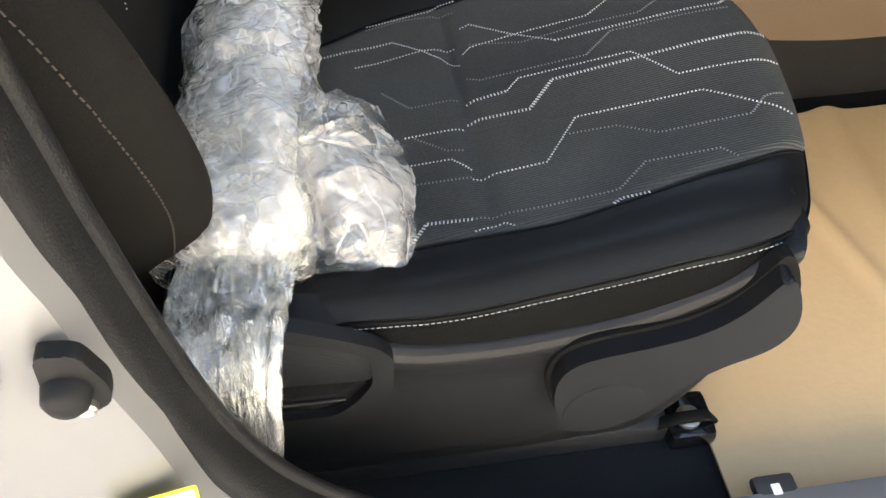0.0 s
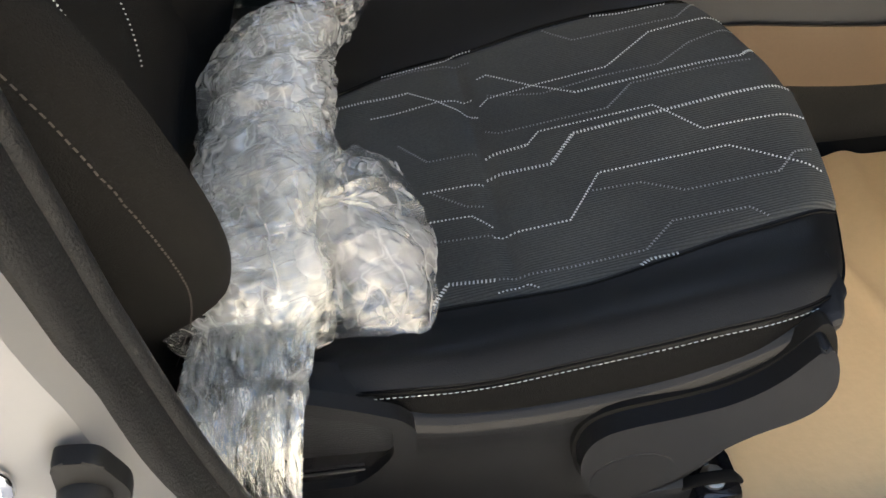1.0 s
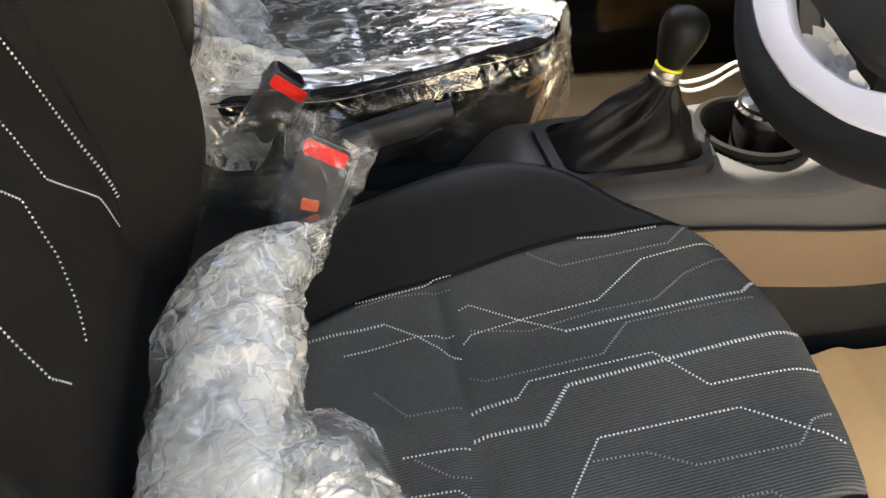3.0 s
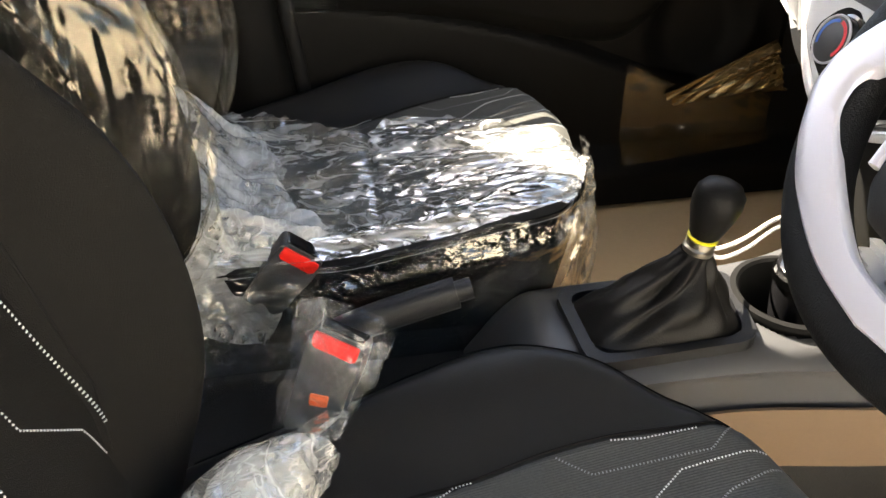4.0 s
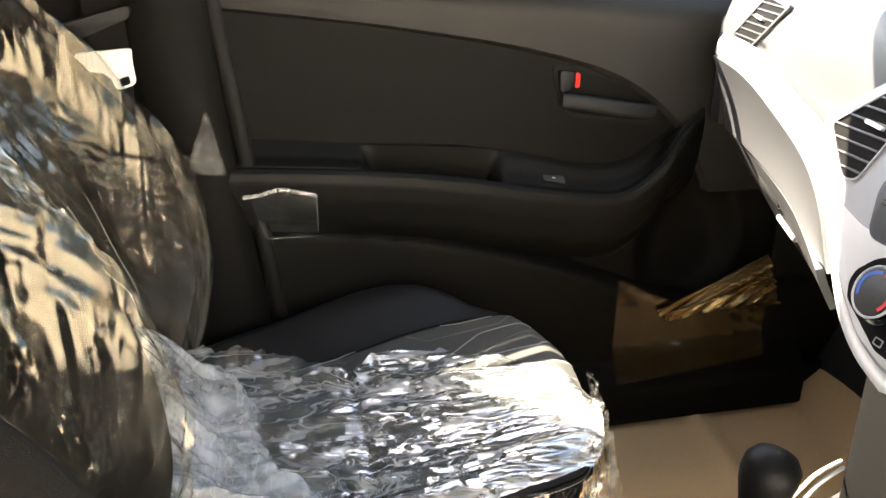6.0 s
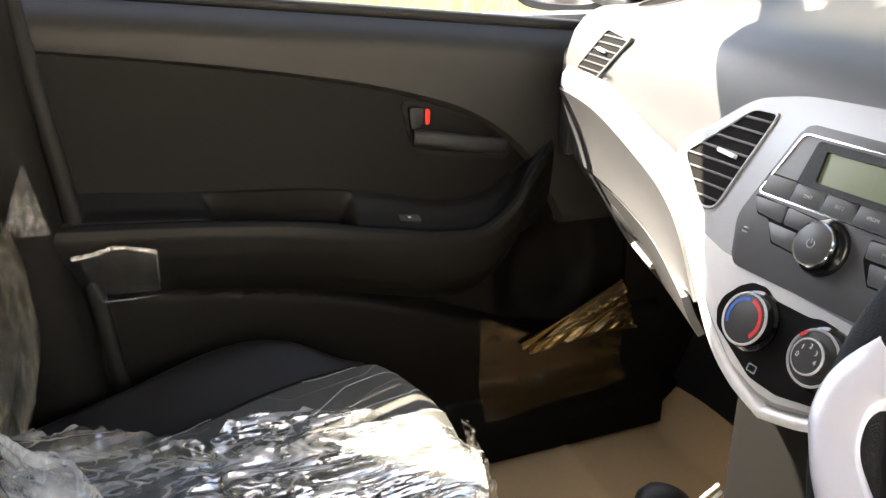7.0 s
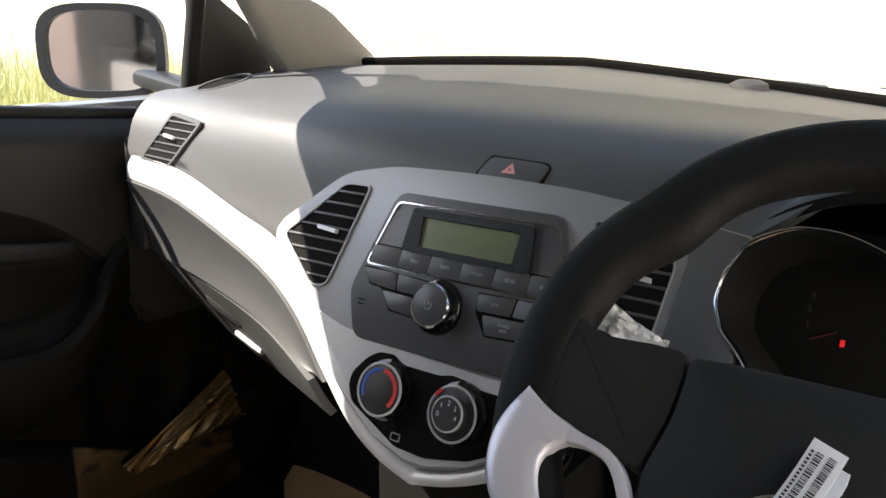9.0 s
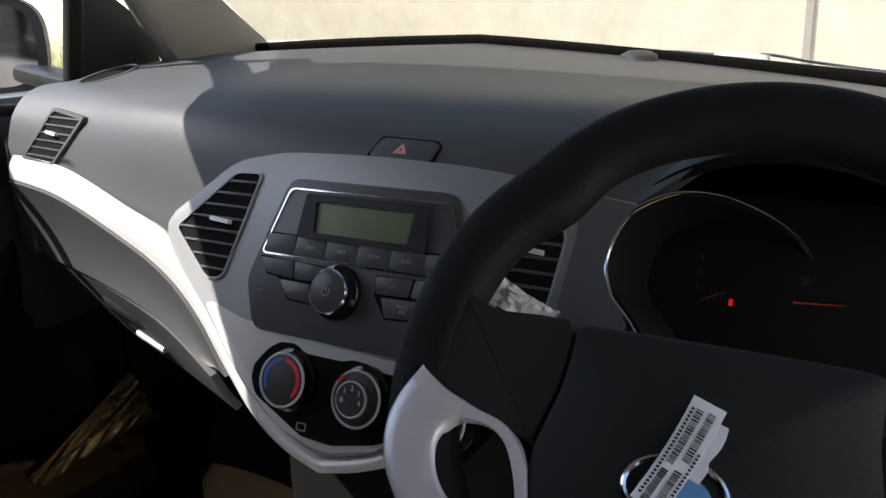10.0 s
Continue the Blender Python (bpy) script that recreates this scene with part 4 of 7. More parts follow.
        part("side_cover", grid(side_cover_fn(SF.at), 110, 66), M_COVERING, s, "dark grey moulded side cover")
        po = rounded([(-0.158, 0.590), (-0.120, 0.606), (-0.089, 0.606), (-0.053, 0.587), (-0.029, 0.572), (-0.020, 0.558), (-0.022, 0.522), (-0.037, 0.496), (-0.061, 0.474), (-0.158, 0.476)], 0.014, 4)
        pi = rounded([(-0.158, 0.575), (-0.122, 0.590), (-0.093, 0.592), (-0.055, 0.576), (-0.037, 0.564), (-0.035, 0.558), (-0.036, 0.530), (-0.048, 0.511), (-0.064, 0.496), (-0.158, 0.500)], 0.007, 4)
        pocket = part("pocket", frame_slab(SF, po, pi, 0.006, 0.0175), M_COVERING, s, "open storage pocket in the side cover")
        part("pocket_back", slab(SF, rounded([(-0.158, 0.575), (-0.122, 0.591), (-0.093, 0.593), (-0.055, 0.576), (-0.035, 0.561), (-0.036, 0.529), (-0.158, 0.539)], 0.005), 0.0, 0.0128, 0.002), M_SHELL, pocket, "dark grey pocket panel")
        part("pocket_ledge", slab(SF, rounded([(-0.158, 0.538), (-0.034, 0.530), (-0.062, 0.496), (-0.158, 0.498)], 0.004), 0.0, 0.0105), M_GLOSS, pocket)
        part("pocket_shelf", sweep([SF.at(-0.158, 0.511, 0.0115), SF.at(-0.098, 0.508, 0.0115), SF.at(-0.056, 0.507, 0.0115)], circle(0.0012, 6)), M_SHELL, pocket)
        lev = [(0.234, 0.610), (0.244, 0.600), (0.257, 0.565), (0.256, 0.541), (0.243, 0.524), (0.213, 0.512), (0.186, 0.489), (0.166, 0.458), (0.134, 0.439), (0.103, 0.452), (0.091, 0.491), (0.091, 0.521), (0.101, 0.538), (0.121, 0.545), (0.154, 0.549), (0.189, 0.557), (0.214, 0.576), (0.228, 0.601)]
        # Dark plate puts the shade round the lever into colour.
        part("lever_gap_shade", slab(SF, soft([(0.171 + (a - 0.171) * 1.04, 0.522 + (b - 0.522) * 1.05 + 0.003) for a, b in lev]), 0.004, 0.0145, 0.002), M_DARK, s, "dark plate painting the shade behind the lever")
        lever = part("height_lever", slab(SF, soft(lev), 0.008, 0.0285, 0.007), M_COVERING, s, "dark grey seat height lever")
        part("lever_cap", disc(SF, 0.131, 0.477, [(0.0325, 0.022), (0.0325, 0.0282), (0.0318, 0.0283), (0.0313, 0.0276), (0.0305, 0.0292), (0, 0.0296)], 48), M_COVERING, lever, "round cap on the lever")
        foot = part("rail_foot", box(mv((0.252, -0.195, 0.312)), (0.046, 0.050, 0.026), 0.008), M_GLOSS, s, "black shiny rail foot")
        part("rail_bolt", disc(Face(mv((0.250, -0.20, 0.325)), (1, 0, 0), (0, 1, 0)), 0, 0, [(0.012, 0), (0.012, 0.004), (0.007, 0.006), (0.007, 0.012), (0, 0.013)], 12), M_STEEL, foot, "bright bolt head")
        part("foot_strap", sweep(smooth_path([mv((0.215, -0.20, 0.318)), mv((0.232, -0.205, 0.336)), mv((0.262, -0.205, 0.336)), mv((0.276, -0.20, 0.318))], 6), oval(0.006, 0.003)), M_DARK, foot)
    return s


driver_seat = seat("black fabric driver's seat with white stitched lines", 0.0, SEAT_Y, True)
passenger_seat = seat("black fabric passenger seat half under clear plastic", -0.020, SEAT_Y + 0.672, False)


# ---------------------------------------------------------------- clear plastic on the seats
def pleats(p, along, across, size, octaves=3):
    """Long sharp folds that run along one direction and wander a little; from 0 to about 1."""
    p, along, across = Vector(p), Vector(along), Vector(across)
    s, t = p.dot(across), p.dot(along)
    s += 0.35 * size * noise.noise(p * (0.35 / size)) + 0.10 * size * noise.noise(p * (1.3 / size))
    return ridge((s, t * 0.05, p.length * 0.03), size, octaves)


def bunch_fn(size, seed):
    """The flattened bag lying across the rear of the driver's cushion; one of its layers."""
    path = smooth_path([(-0.019, -0.112, 0.572), (-0.050, -0.160, 0.594), (-0.084, -0.206, 0.603), (-0.101, -0.26, 0.606), (-0.106, -0.34, 0.608), (-0.109, -0.42, 0.612), (-0.112, -0.485, 0.612), (-0.114, -0.528, 0.606), (-0.114, -0.548, 0.598)], 12)

    def fn(u, w):
        k = u * (len(path) - 1)
        i = min(int(k), len(path) - 2)
        c = path[i].lerp(path[i + 1], k - i)
        r = lerp_table(u, [(0, 0.008), (0.10, 0.013), (0.16, 0.026), (0.19, 0.040), (0.24, 0.046), (0.30, 0.048), (0.36, 0.050), (0.46, 0.048), (0.60, 0.051), (0.75, 0.053), (0.90, 0.051), (0.96, 0.044), (1, 0.034)]) * size
        a = 2 * math.pi * w
        o = Vector((math.copysign(abs(math.cos(a)) ** 0.8, math.cos(a)), 0, math.sin(a) * 0.58))
        p = c + o * r
        q = p + Vector((seed, seed, 0))
        g = q + 0.012 * noise.noise_vector(q * 16)
        lumps = 0.010 * noise.noise(q * 10) + 0.005 * (1 - 3 * abs(noise.noise(g * 12)))
        creases = 0.0034 * (1 - 3 * abs(noise.noise(g * 31 + Vector((7, 1, 3))))) + 0.0024 * (1 - 3 * abs(noise.noise(g * 66 + Vector((2, 8, 3))))) + 0.004 * facets(g, 0.045)
        p = p + o * (lumps + (creases - 0.004) * step(0.0, 0.25, u))
        return p + Vector((0, 0.006 * noise.noise(p * 24), 0))
    return fn


LOBE = [(-1.75, 0.060), (-1.5, 0.068), (-1.216, 0.086), (-0.89, 0.098), (-0.5, 0.086), (-0.13, 0.078), (0.25, 0.076), (0.585, 0.083), (0.85, 0.098), (1.087, 0.114), (1.46, 0.126), (1.6, 0.12)]


def fan_fn(u, v):
    """The loose lobes spread forward over the cushion: one puffed, one pleated like a fan."""
    a = -1.75 + 3.35 * u
    puff = 0.30 + 0.70 * abs(math.sin(math.pi * (a - 0.15) / 1.9)) ** 0.8
    rim = 1 + 0.035 * noise.noise(Vector((u * 9, 2, 5))) + 0.018 * noise.noise(Vector((u * 26, 4, 1)))
    r = lerp_table(a, LOBE) * v * rim
    p = Vector((-0.068 + r * math.cos(a), -0.465 + r * math.sin(a), 0.630 - 0.45 * r))
    p.z += 0.019 * puff * math.sin(math.pi * min(1, v * 1.02)) ** 0.7
    ray = ridge((a * 0.050 + 0.018 * noise.noise(Vector((a * 3, v * 2, 0))), r * 0.18, 0.3), 0.012, 3)
    net = ridge((a * 0.02, r * 0.8 + 0.01 * noise.noise(Vector((a * 5, 1, 0))), 2.0), 0.018, 2)
    p.z += (0.0065 * ray + 0.002 * net) * step(0.46, 0.60, u) + (0.003 * facets((p.x, p.y, 0.4), 0.016) + 0.004 * ridge((p.x, p.y, 0.1), 0.035, 3)) * step(0.66, 0.48, u)
    p.z = max(p.z, cushion_z(p.x, max(-0.21, min(0.21, p.y - SEAT_Y))) + 0.004)
    return p


def under_fn(u, v):
    """The lower layer of the lobes, lying on the cushion."""
    p = fan_fn(u, v * 0.90)
    low = cushion_z(p.x, max(-0.21, min(0.21, p.y - SEAT_Y))) + 0.004
    p.z = low + 0.004 * ridge((p.x, p.y, 0.7), 0.03, 3)
    return p


def tail_fn(size, seed):
    """The bundle hanging down beside the seat; one of its layers."""
    path = smooth_path([(-0.112, -0.535, 0.606), (-0.116, -0.576, 0.618), (-0.121, -0.614, 0.617), (-0.125, -0.640, 0.585), (-0.128, -0.648, 0.52), (-0.131, -0.648, 0.44), (-0.133, -0.646, 0.35)], 8)

    def fn(u, w):
        k = u * (len(path) - 1)
        i = min(int(k), len(path) - 2)
        c = path[i].lerp(path[i + 1], k - i)
        a = 2 * math.pi * w
        r = (0.036 + 0.002 * math.sin(math.pi * min(1, 1.3 * u)) - 0.014 * u) * size
        fold = 0.008 * ridge((a * 0.035 + seed + 0.006 * noise.noise(Vector((a * 2, u * 5, seed))), u * 0.018, 1.0), 0.0065, 3) - 0.003
        return c + Vector((math.cos(a) * (r + fold), math.sin(a) * (0.013 * size + fold), 0.004 * math.sin(5 * a)))
    return fn


def wisp_fn(u, v):
    """A pale flap of the tail tucked between the backrest and the doorway."""
    p = Vector((-0.150 - 0.035 * u + 0.015 * v, -0.600 - 0.040 * u, 0.625 - 0.16 * v + 0.015 * u))
    return p + Vector((0.010 * pleats((p.x, p.y, p.z), (0, 0, 1), (1, 0.3, 0), 0.012), -0.006 * noise.noise(p * 30), 0))


bundle = thing("plastic_bundle", (-0.09, -0.40, 0.58), "bunched clear plastic cover pushed into the seat corner", "plastic wrap")
part("roll", grid(bunch_fn(0.80, 3.0), 240, 110, close_v=True), M_WRAP, bundle, "densely bunched whitish film")
part("outer_film", grid(bunch_fn(1.04, 0.0), 320, 150, close_v=True), M_OUTER, bundle, "loose see-through outer layer")
part("loose_lobe", join(grid(fan_fn, 260, 60), grid(under_fn, 90, 30)), M_LOBE, bundle)
part("hanging_tail", join(grid(tail_fn(1.0, 0.0), 60, 260, close_v=True), grid(tail_fn(0.7, 2.0), 40, 140, close_v=True)), M_TAIL, bundle, "streaked tail of film")
part("loose_flap", grid(wisp_fn, 40, 40), M_TAIL, bundle)


COVER_EDGE = [(-0.20, 0.21), (-0.15, 0.21), (-0.024, 0.172), (0.007, 0.15), (0.067, 0.096), (0.134, 0.122), (0.195, 0.092), (0.236, 0.055), (0.268, 0.012), (0.304, -0.03), (0.325, -0.08)]


def cover_fn(u, v):
    """Film over the near part of the passenger cushion and down its tunnel side; v passes 0.72 at the edge."""
    x = -0.20 + 0.518 * u
    far = lerp_table(x, COVER_EDGE) - 0.010 * step(0.08, 0.16, x) + 0.014 * noise.noise(Vector((u * 22, 0, 3))) + 0.006 * noise.noise(Vector((u * 60, 0, 3)))
    near = -cushion_hw(min(x, 0.31), -1)
    over = step(0.29, 0.32, x)
    if v < 0.72:
        t = v / 0.72
        q = far + (min(near - 0.012, far - 0.02) - far) * t
        z = pas_z(min(x, 0.312), max(q, near + 0.001)) + 0.006 + 0.006 * step(0.7, 0.95, t) - 0.012 * over + 0.012 * step(0.12, 0.0, t) * step(0.30, 0.04, x)
        n = Vector((0, 0, 1))
    else:
        t = (v - 0.72) / 0.28
        q = near - 0.014 - 0.010 * math.exp(-((t - 0.22) / 0.10) ** 2) + 0.014 * t
        z = pas_z(min(x, 0.312), near + 0.001) + 0.011 - 0.012 * over - 0.163 * t
        n = Vector((0.25 * step(0.22, 0.32, x), -1, 0))
    p = Vector((x - 0.020 + 0.008 * step(0.22, 0.32, x), q + SEAT_Y + 0.672, z))
    fan = 0.30 + 0.9 * (p.y - 0.2)
    d = Vector((1, -fan, 0)).normalized()
    if v < 0.72:
        f = 0.70 * pleats(p, d, (-d.y, d.x, 0.4), 0.050, 2) + 0.30 * pleats(p + Vector((3, 1, 0)), (d.x, -d.y * 0.3, 0), (0.2, 1, 0.3), 0.021, 2) + 0.22 * facets(p, 0.055)
        amp = 0.017 * (0.5 + 0.5 * step(0.0, 0.2, v))
    else:
        f = 0.65 * pleats(p, (0.75, 0, 0.66), (-0.66, 0.2, 0.75), 0.075, 2) + 0.35 * facets(p, 0.075)
        amp = 0.007 + 0.009 * step(0.72, 0.9, u) + 0.006 * step(0.3, 0.1, u)
    return p + n * (amp * f - 0.002) + Vector((0, 0.004 * noise.noise(p * 22), 0))


def nose_fn(u, v):
    """Film round the front of the passenger cushion."""
    q = 0.02 + 0.215 * u
    x = lerp_table(max(-q, -0.240), REACH) - 0.020 + 0.010 + 0.008 * math.sin(3.14 * v)
    p = Vector((x, SEAT_Y + 0.672 - q, pas_z(x - 0.004, -q + 0.004) - 0.004 - 0.150 * v))
    return p + Vector((1, -0.6 * u, 0)) * (0.016 * pleats(p, (0, 0.5, 1), (0.3, 1, -0.5), 0.026) + 0.006 * facets(p, 0.02))


def back_cover_fn(u, v):
    z = 0.53 + 0.645 * u
    hw = lerp_table(z, WIDE) + 0.008
    s = -1.0 + 2.0 * v
    x = back_front(z, s) - 0.075 * abs(s) ** 16 + 0.008
    p = Vector((x - 0.020, s * hw + SEAT_Y + 0.672, z))
    lean = 0.30 + 0.25 * noise.noise(p * 3.0)
    f = 0.66 * pleats(p, (0, lean, 1), (0.4, 1, -lean), 0.055, 2) + 0.22 * pleats(p + Vector((2, 5, 1)), (0, lean * 1.5, 1), (0.4, 1, -lean * 1.5), 0.022, 1) + 0.30 * facets(p, 0.06) * step(0.25, 0.6, noise.noise(p * 6) + 0.3)
    return p + Vector((0.020 * f, 0.004 * noise.noise(p * 14), 0))


def back_side_fn(u, v):
    """Film round the tunnel side of the passenger's backrest."""
    z = 0.47 + 0.66 * u
    p = Vector((back_front(z, -1.0) - 0.075 + 0.035 - 0.15 * v - 0.020, -lerp_table(z, WIDE) - 0.007 + 0.03 * (1 - step(0.0, 0.22, v)) + SEAT_Y + 0.672, z))
    f = 0.6 * pleats(p, (0.5, 0, 1), (1, 0.3, -0.5), 0.040, 3) + 0.4 * facets(p, 0.035)
    return p + Vector((0.004 * f, -0.014 * f, 0))


VEIL = [(0.08, -0.085), (0.115, -0.03), (0.15, 0.012), (0.20, -0.005), (0.26, -0.05), (0.33, -0.062), (0.40, -0.075), (0.48, -0.12)]


def veil_fn(u, v):
    """A cloudy loose sheet from the backrest's foot out over the cushion, its edges tucked in."""
    y = 0.070 + 0.395 * u + 0.010 * noise.noise(Vector((u * 6, v * 4, 1)))
    x = -0.20 + (lerp_table(y, VEIL) + 0.20 + 0.014 * noise.noise(Vector((u * 18, 0, 7)))) * v
    low = pas_z(x, max(-0.225, min(0.22, y - 0.322)))
    tent = math.sin(math.pi * v) ** 0.8
    top = 0.660 - 0.060 * step(0.80, 1.0, u)
    z = top + (low + 0.014 - top) * step(0.0, 0.7, v) + tent * (0.026 * (1 - abs(2 * ((u * 2.6 + 0.25 * v) % 1) - 1)) + 0.010 * ridge((x, y, 0.2), 0.08, 3))
    z -= 0.020 * step(0.90, 1.0, v) + 0.10 * step(0.12, 0.0, u) + 0.012 * step(0.93, 1.0, u) - 0.020 * step(0.55, 0.85, u)
    z += 0.004 * pleats((x, y, z), (1, 0.4, -0.5), (-0.3, 1, 0.3), 0.016, 2)
    return Vector((x, y, z))


def skirt_fn(u, v):
    """Slack film between the passenger cushion's rear corner and the tunnel, behind the buckle."""
    p = Vector((-0.185 + 0.150 * u, 0.050 + 0.030 * math.sin(2 * u) - 0.025 * v, 0.600 - 0.155 * v - 0.03 * u))
    f = 0.6 * pleats(p, (0.6, 0, 0.8), (0.8, 0.2, -0.6), 0.060, 2) + 0.4 * facets(p, 0.050)
    return p + Vector((0.004 * f, -0.022 * f, 0.004 * f))


cover = thing("seat_cover_film", (0.05, 0.32, 0.55), "torn clear plastic cover wrapped over the passenger seat", "plastic wrap")
part("cushion_film", grid(lambda u, v: cover_fn(u, v * 0.719), 300, 220), M_COVER, cover, "glossy crumpled film over the cushion")
part("side_film", grid(lambda u, v: cover_fn(u, 0.721 + v * 0.279), 220, 70), M_SIDE, cover, "clear film hanging down the seat's side")
part("nose_film", grid(nose_fn, 110, 70), M_SIDE, cover)
part("backrest_film", grid(back_cover_fn, 240, 300), M_SHEET, cover, "glossy creased film over the backrest")
part("backrest_side_film", grid(back_side_fn, 160, 80), M_SHEET, cover)
part("gathered_film", grid(veil_fn, 110, 80), M_VEIL, cover, "cloudy gathered film between cushion and backrest")
part("slack_film", grid(skirt_fn, 80, 80), M_SIDE, cover, "slack glossy film beside the tunnel")


# ---------------------------------------------------------------- cardboard on the floor
def card_fn(x0, x1, y0, y1, rise):
    def fn(u, v):
        x, y = x0 + (x1 - x0) * u, y0 + (y1 - y0) * v
        z = 0.297 + 0.004 * noise.noise(Vector((x * 6, y * 6, 1))) + 0.010 * math.exp(-((x - 0.60 - 0.1 * y) / 0.02) ** 2)
        z += 0.007 * math.exp(-((x - 0.42 + 0.25 * y) / 0.012) ** 2) - 0.004 * math.exp(-((y - 0.36 + 0.1 * x) / 0.008) ** 2)
        z += rise * max(0, x - 0.84) ** 1.3 * 3.0
        return Vector((x, y, z))
    return fn


for nm, args, lb in (("cardboard_mat", (0.21, 0.96, 0.11, 0.632, 0.5), "brown cardboard sheet covering the passenger footwell"), ("cardboard_mat", (0.272, 0.90, -0.64, -0.125, 0.5), "brown cardboard sheet covering the driver's footwell")):
    tagged(part(nm, grid(card_fn(*args), 110, 80, thick=0.004), M_CARD), lb, "cardboard", "cardboard mats")


# ---------------------------------------------------------------- centre console
console = thing("centre_console", (0.25, 0.0, 0.30), "dark grey plastic centre console between the seats", "centre console")
TOPZ = [(-0.30, 0.40), (0.10, 0.44), (0.135, 0.485), (0.165, 0.525), (0.19, 0.546), (0.22, 0.550), (0.40, 0.553), (0.52, 0.560), (0.60, 0.60), (0.66, 0.66)]


def console_fn(u, w):
    x = 0.10 + 0.54 * u
    zt = lerp_table(x, TOPZ)
    hw = 0.084 + 0.03 * step(0.35, 0.6, x)
    if w < 0.5:
        s = math.sin((w / 0.5 * 2 - 1) * math.pi / 2)
        well = step(1.0, 0.88, math.hypot(x - 0.468, s * hw) / 0.063)
        return Vector((x, s * hw, zt - 0.016 * abs(s) ** 6 - 0.075 * well))
    t = (w - 0.5) / 0.5
    s = 1 - 2 * t
    return Vector((x, math.copysign(1, s) * hw * 0.98 if abs(s) > 0.12 else s / 0.12 * hw * 0.98, zt - 0.016 - 0.085 * (1 - abs(s)) * 2 if abs(s) > 0.5 else 0.44))


part("body", caps(grid(console_fn, 150, 110, close_v=True)), M_CONSOLE, console)
part("brown_side_trim", grid(lambda u, v: Vector((-0.08 + 0.78 * u, -(0.084 + 0.03 * step(0.35, 0.6, -0.08 + 0.78 * u)) - 0.010, 0.412 + 0.082 * v)), 40, 4, thick=0.004), M_BROWN, console, "brown film-covered side panel")
GF = Face((0.316, -0.008, 0.555), (1, 0, 0.02), (0, 1, 0))
go = rounded([(-0.095, -0.066), (0.082, -0.060), (0.100, 0.058), (-0.098, 0.060)], 0.025, 5)
gi = [(a * 0.87, b * 0.82) for a, b in go]
part("gaiter_frame", frame_slab(GF, go, gi, -0.006, 0.007), M_SHELL, console)
part("cup_holder", disc(Face((0.468, 0.0, 0.560), (1, 0, 0), (0, 1, 0)), 0, 0, [(0.066, -0.002), (0.066, 0.004), (0.060, 0.005), (0.057, 0.002), (0.053, -0.066), (0, -0.068)], 48), M_DARK, console, "deep black round cup holder")

gear = thing("gear_lever", (0.30, -0.01, 0.555), "gear lever with black knob, silver collar and creased gaiter", "gear lever")


def gaiter_fn(u, w):
    a = 2 * math.pi * w
    h = u ** 0.85
    bx, by = 0.082 * math.copysign(abs(math.cos(a)) ** 0.55, math.cos(a)), 0.050 * math.copysign(abs(math.sin(a)) ** 0.55, math.sin(a))
    k = (1 - u) ** 1.25
    p = Vector((0.312 + 0.030 * u, -0.008, 0.558 + 0.080 * h)) + Vector((bx * k + 0.015 * math.cos(a) * (1 - k), by * k + 0.015 * math.sin(a) * (1 - k), 0))
    fold = 0.007 * math.sin(4 * a + 3 * u) * math.sin(math.pi * u) + 0.004 * math.sin(9 * a - 8 * u) * math.sin(math.pi * u)
    return p + Vector((math.cos(a) * fold, math.sin(a) * fold, -0.010 * math.sin(math.pi * u) * (0.5 + 0.5 * math.cos(3 * a))))


part("gaiter", grid(gaiter_fn, 26, 96, close_v=True), M_LEATHER, gear, "soft creased black gaiter")
KF = Face((0.341, -0.011, 0.633), (1, 0, -0.20), (0, 1, 0.0))
part("collar", disc(KF, 0, 0, [(0.011, 0.003), (0.0150, 0.004), (0.0156, 0.006), (0.0156, 0.009), (0.0138, 0.011), (0.0138, 0.013), (0.0150, 0.014), (0.0150, 0.018), (0.012, 0.019)], 32), M_STEEL, gear, "silver collar")
part("yellow_ring", disc(KF, 0, 0, [(0.012, 0.0188), (0.0152, 0.0188), (0.0155, 0.0202), (0.013, 0.0212)], 32), M_YELLOW, gear, "thin yellow paper ring")
part("knob", disc(KF, 0.0, 0, [(0.011, 0.020), (0.0150, 0.024), (0.0180, 0.034), (0.0225, 0.048), (0.0245, 0.060), (0.0235, 0.071), (0.0180, 0.079), (0.009, 0.083), (0, 0.0838)], 40), M_LEATHER, gear, "smooth black gear knob")

brake = thing("handbrake", (0.0, -0.012, 0.50), "dark grey handbrake lever resting down", "handbrake")
part("grip", sweep(smooth_path([(-0.04, -0.011, 0.568), (0.01, -0.011, 0.590), (0.06, -0.011, 0.605), (0.102, -0.011, 0.616)], 6), oval(0.0125, 0.0150), (0, 0, 1)), M_SHELL, brake)
part("button", sweep([Vector((0.100, -0.011, 0.616)), Vector((0.117, -0.011, 0.620))], oval(0.009, 0.010), (0, 0, 1)), M_SHELL, brake)


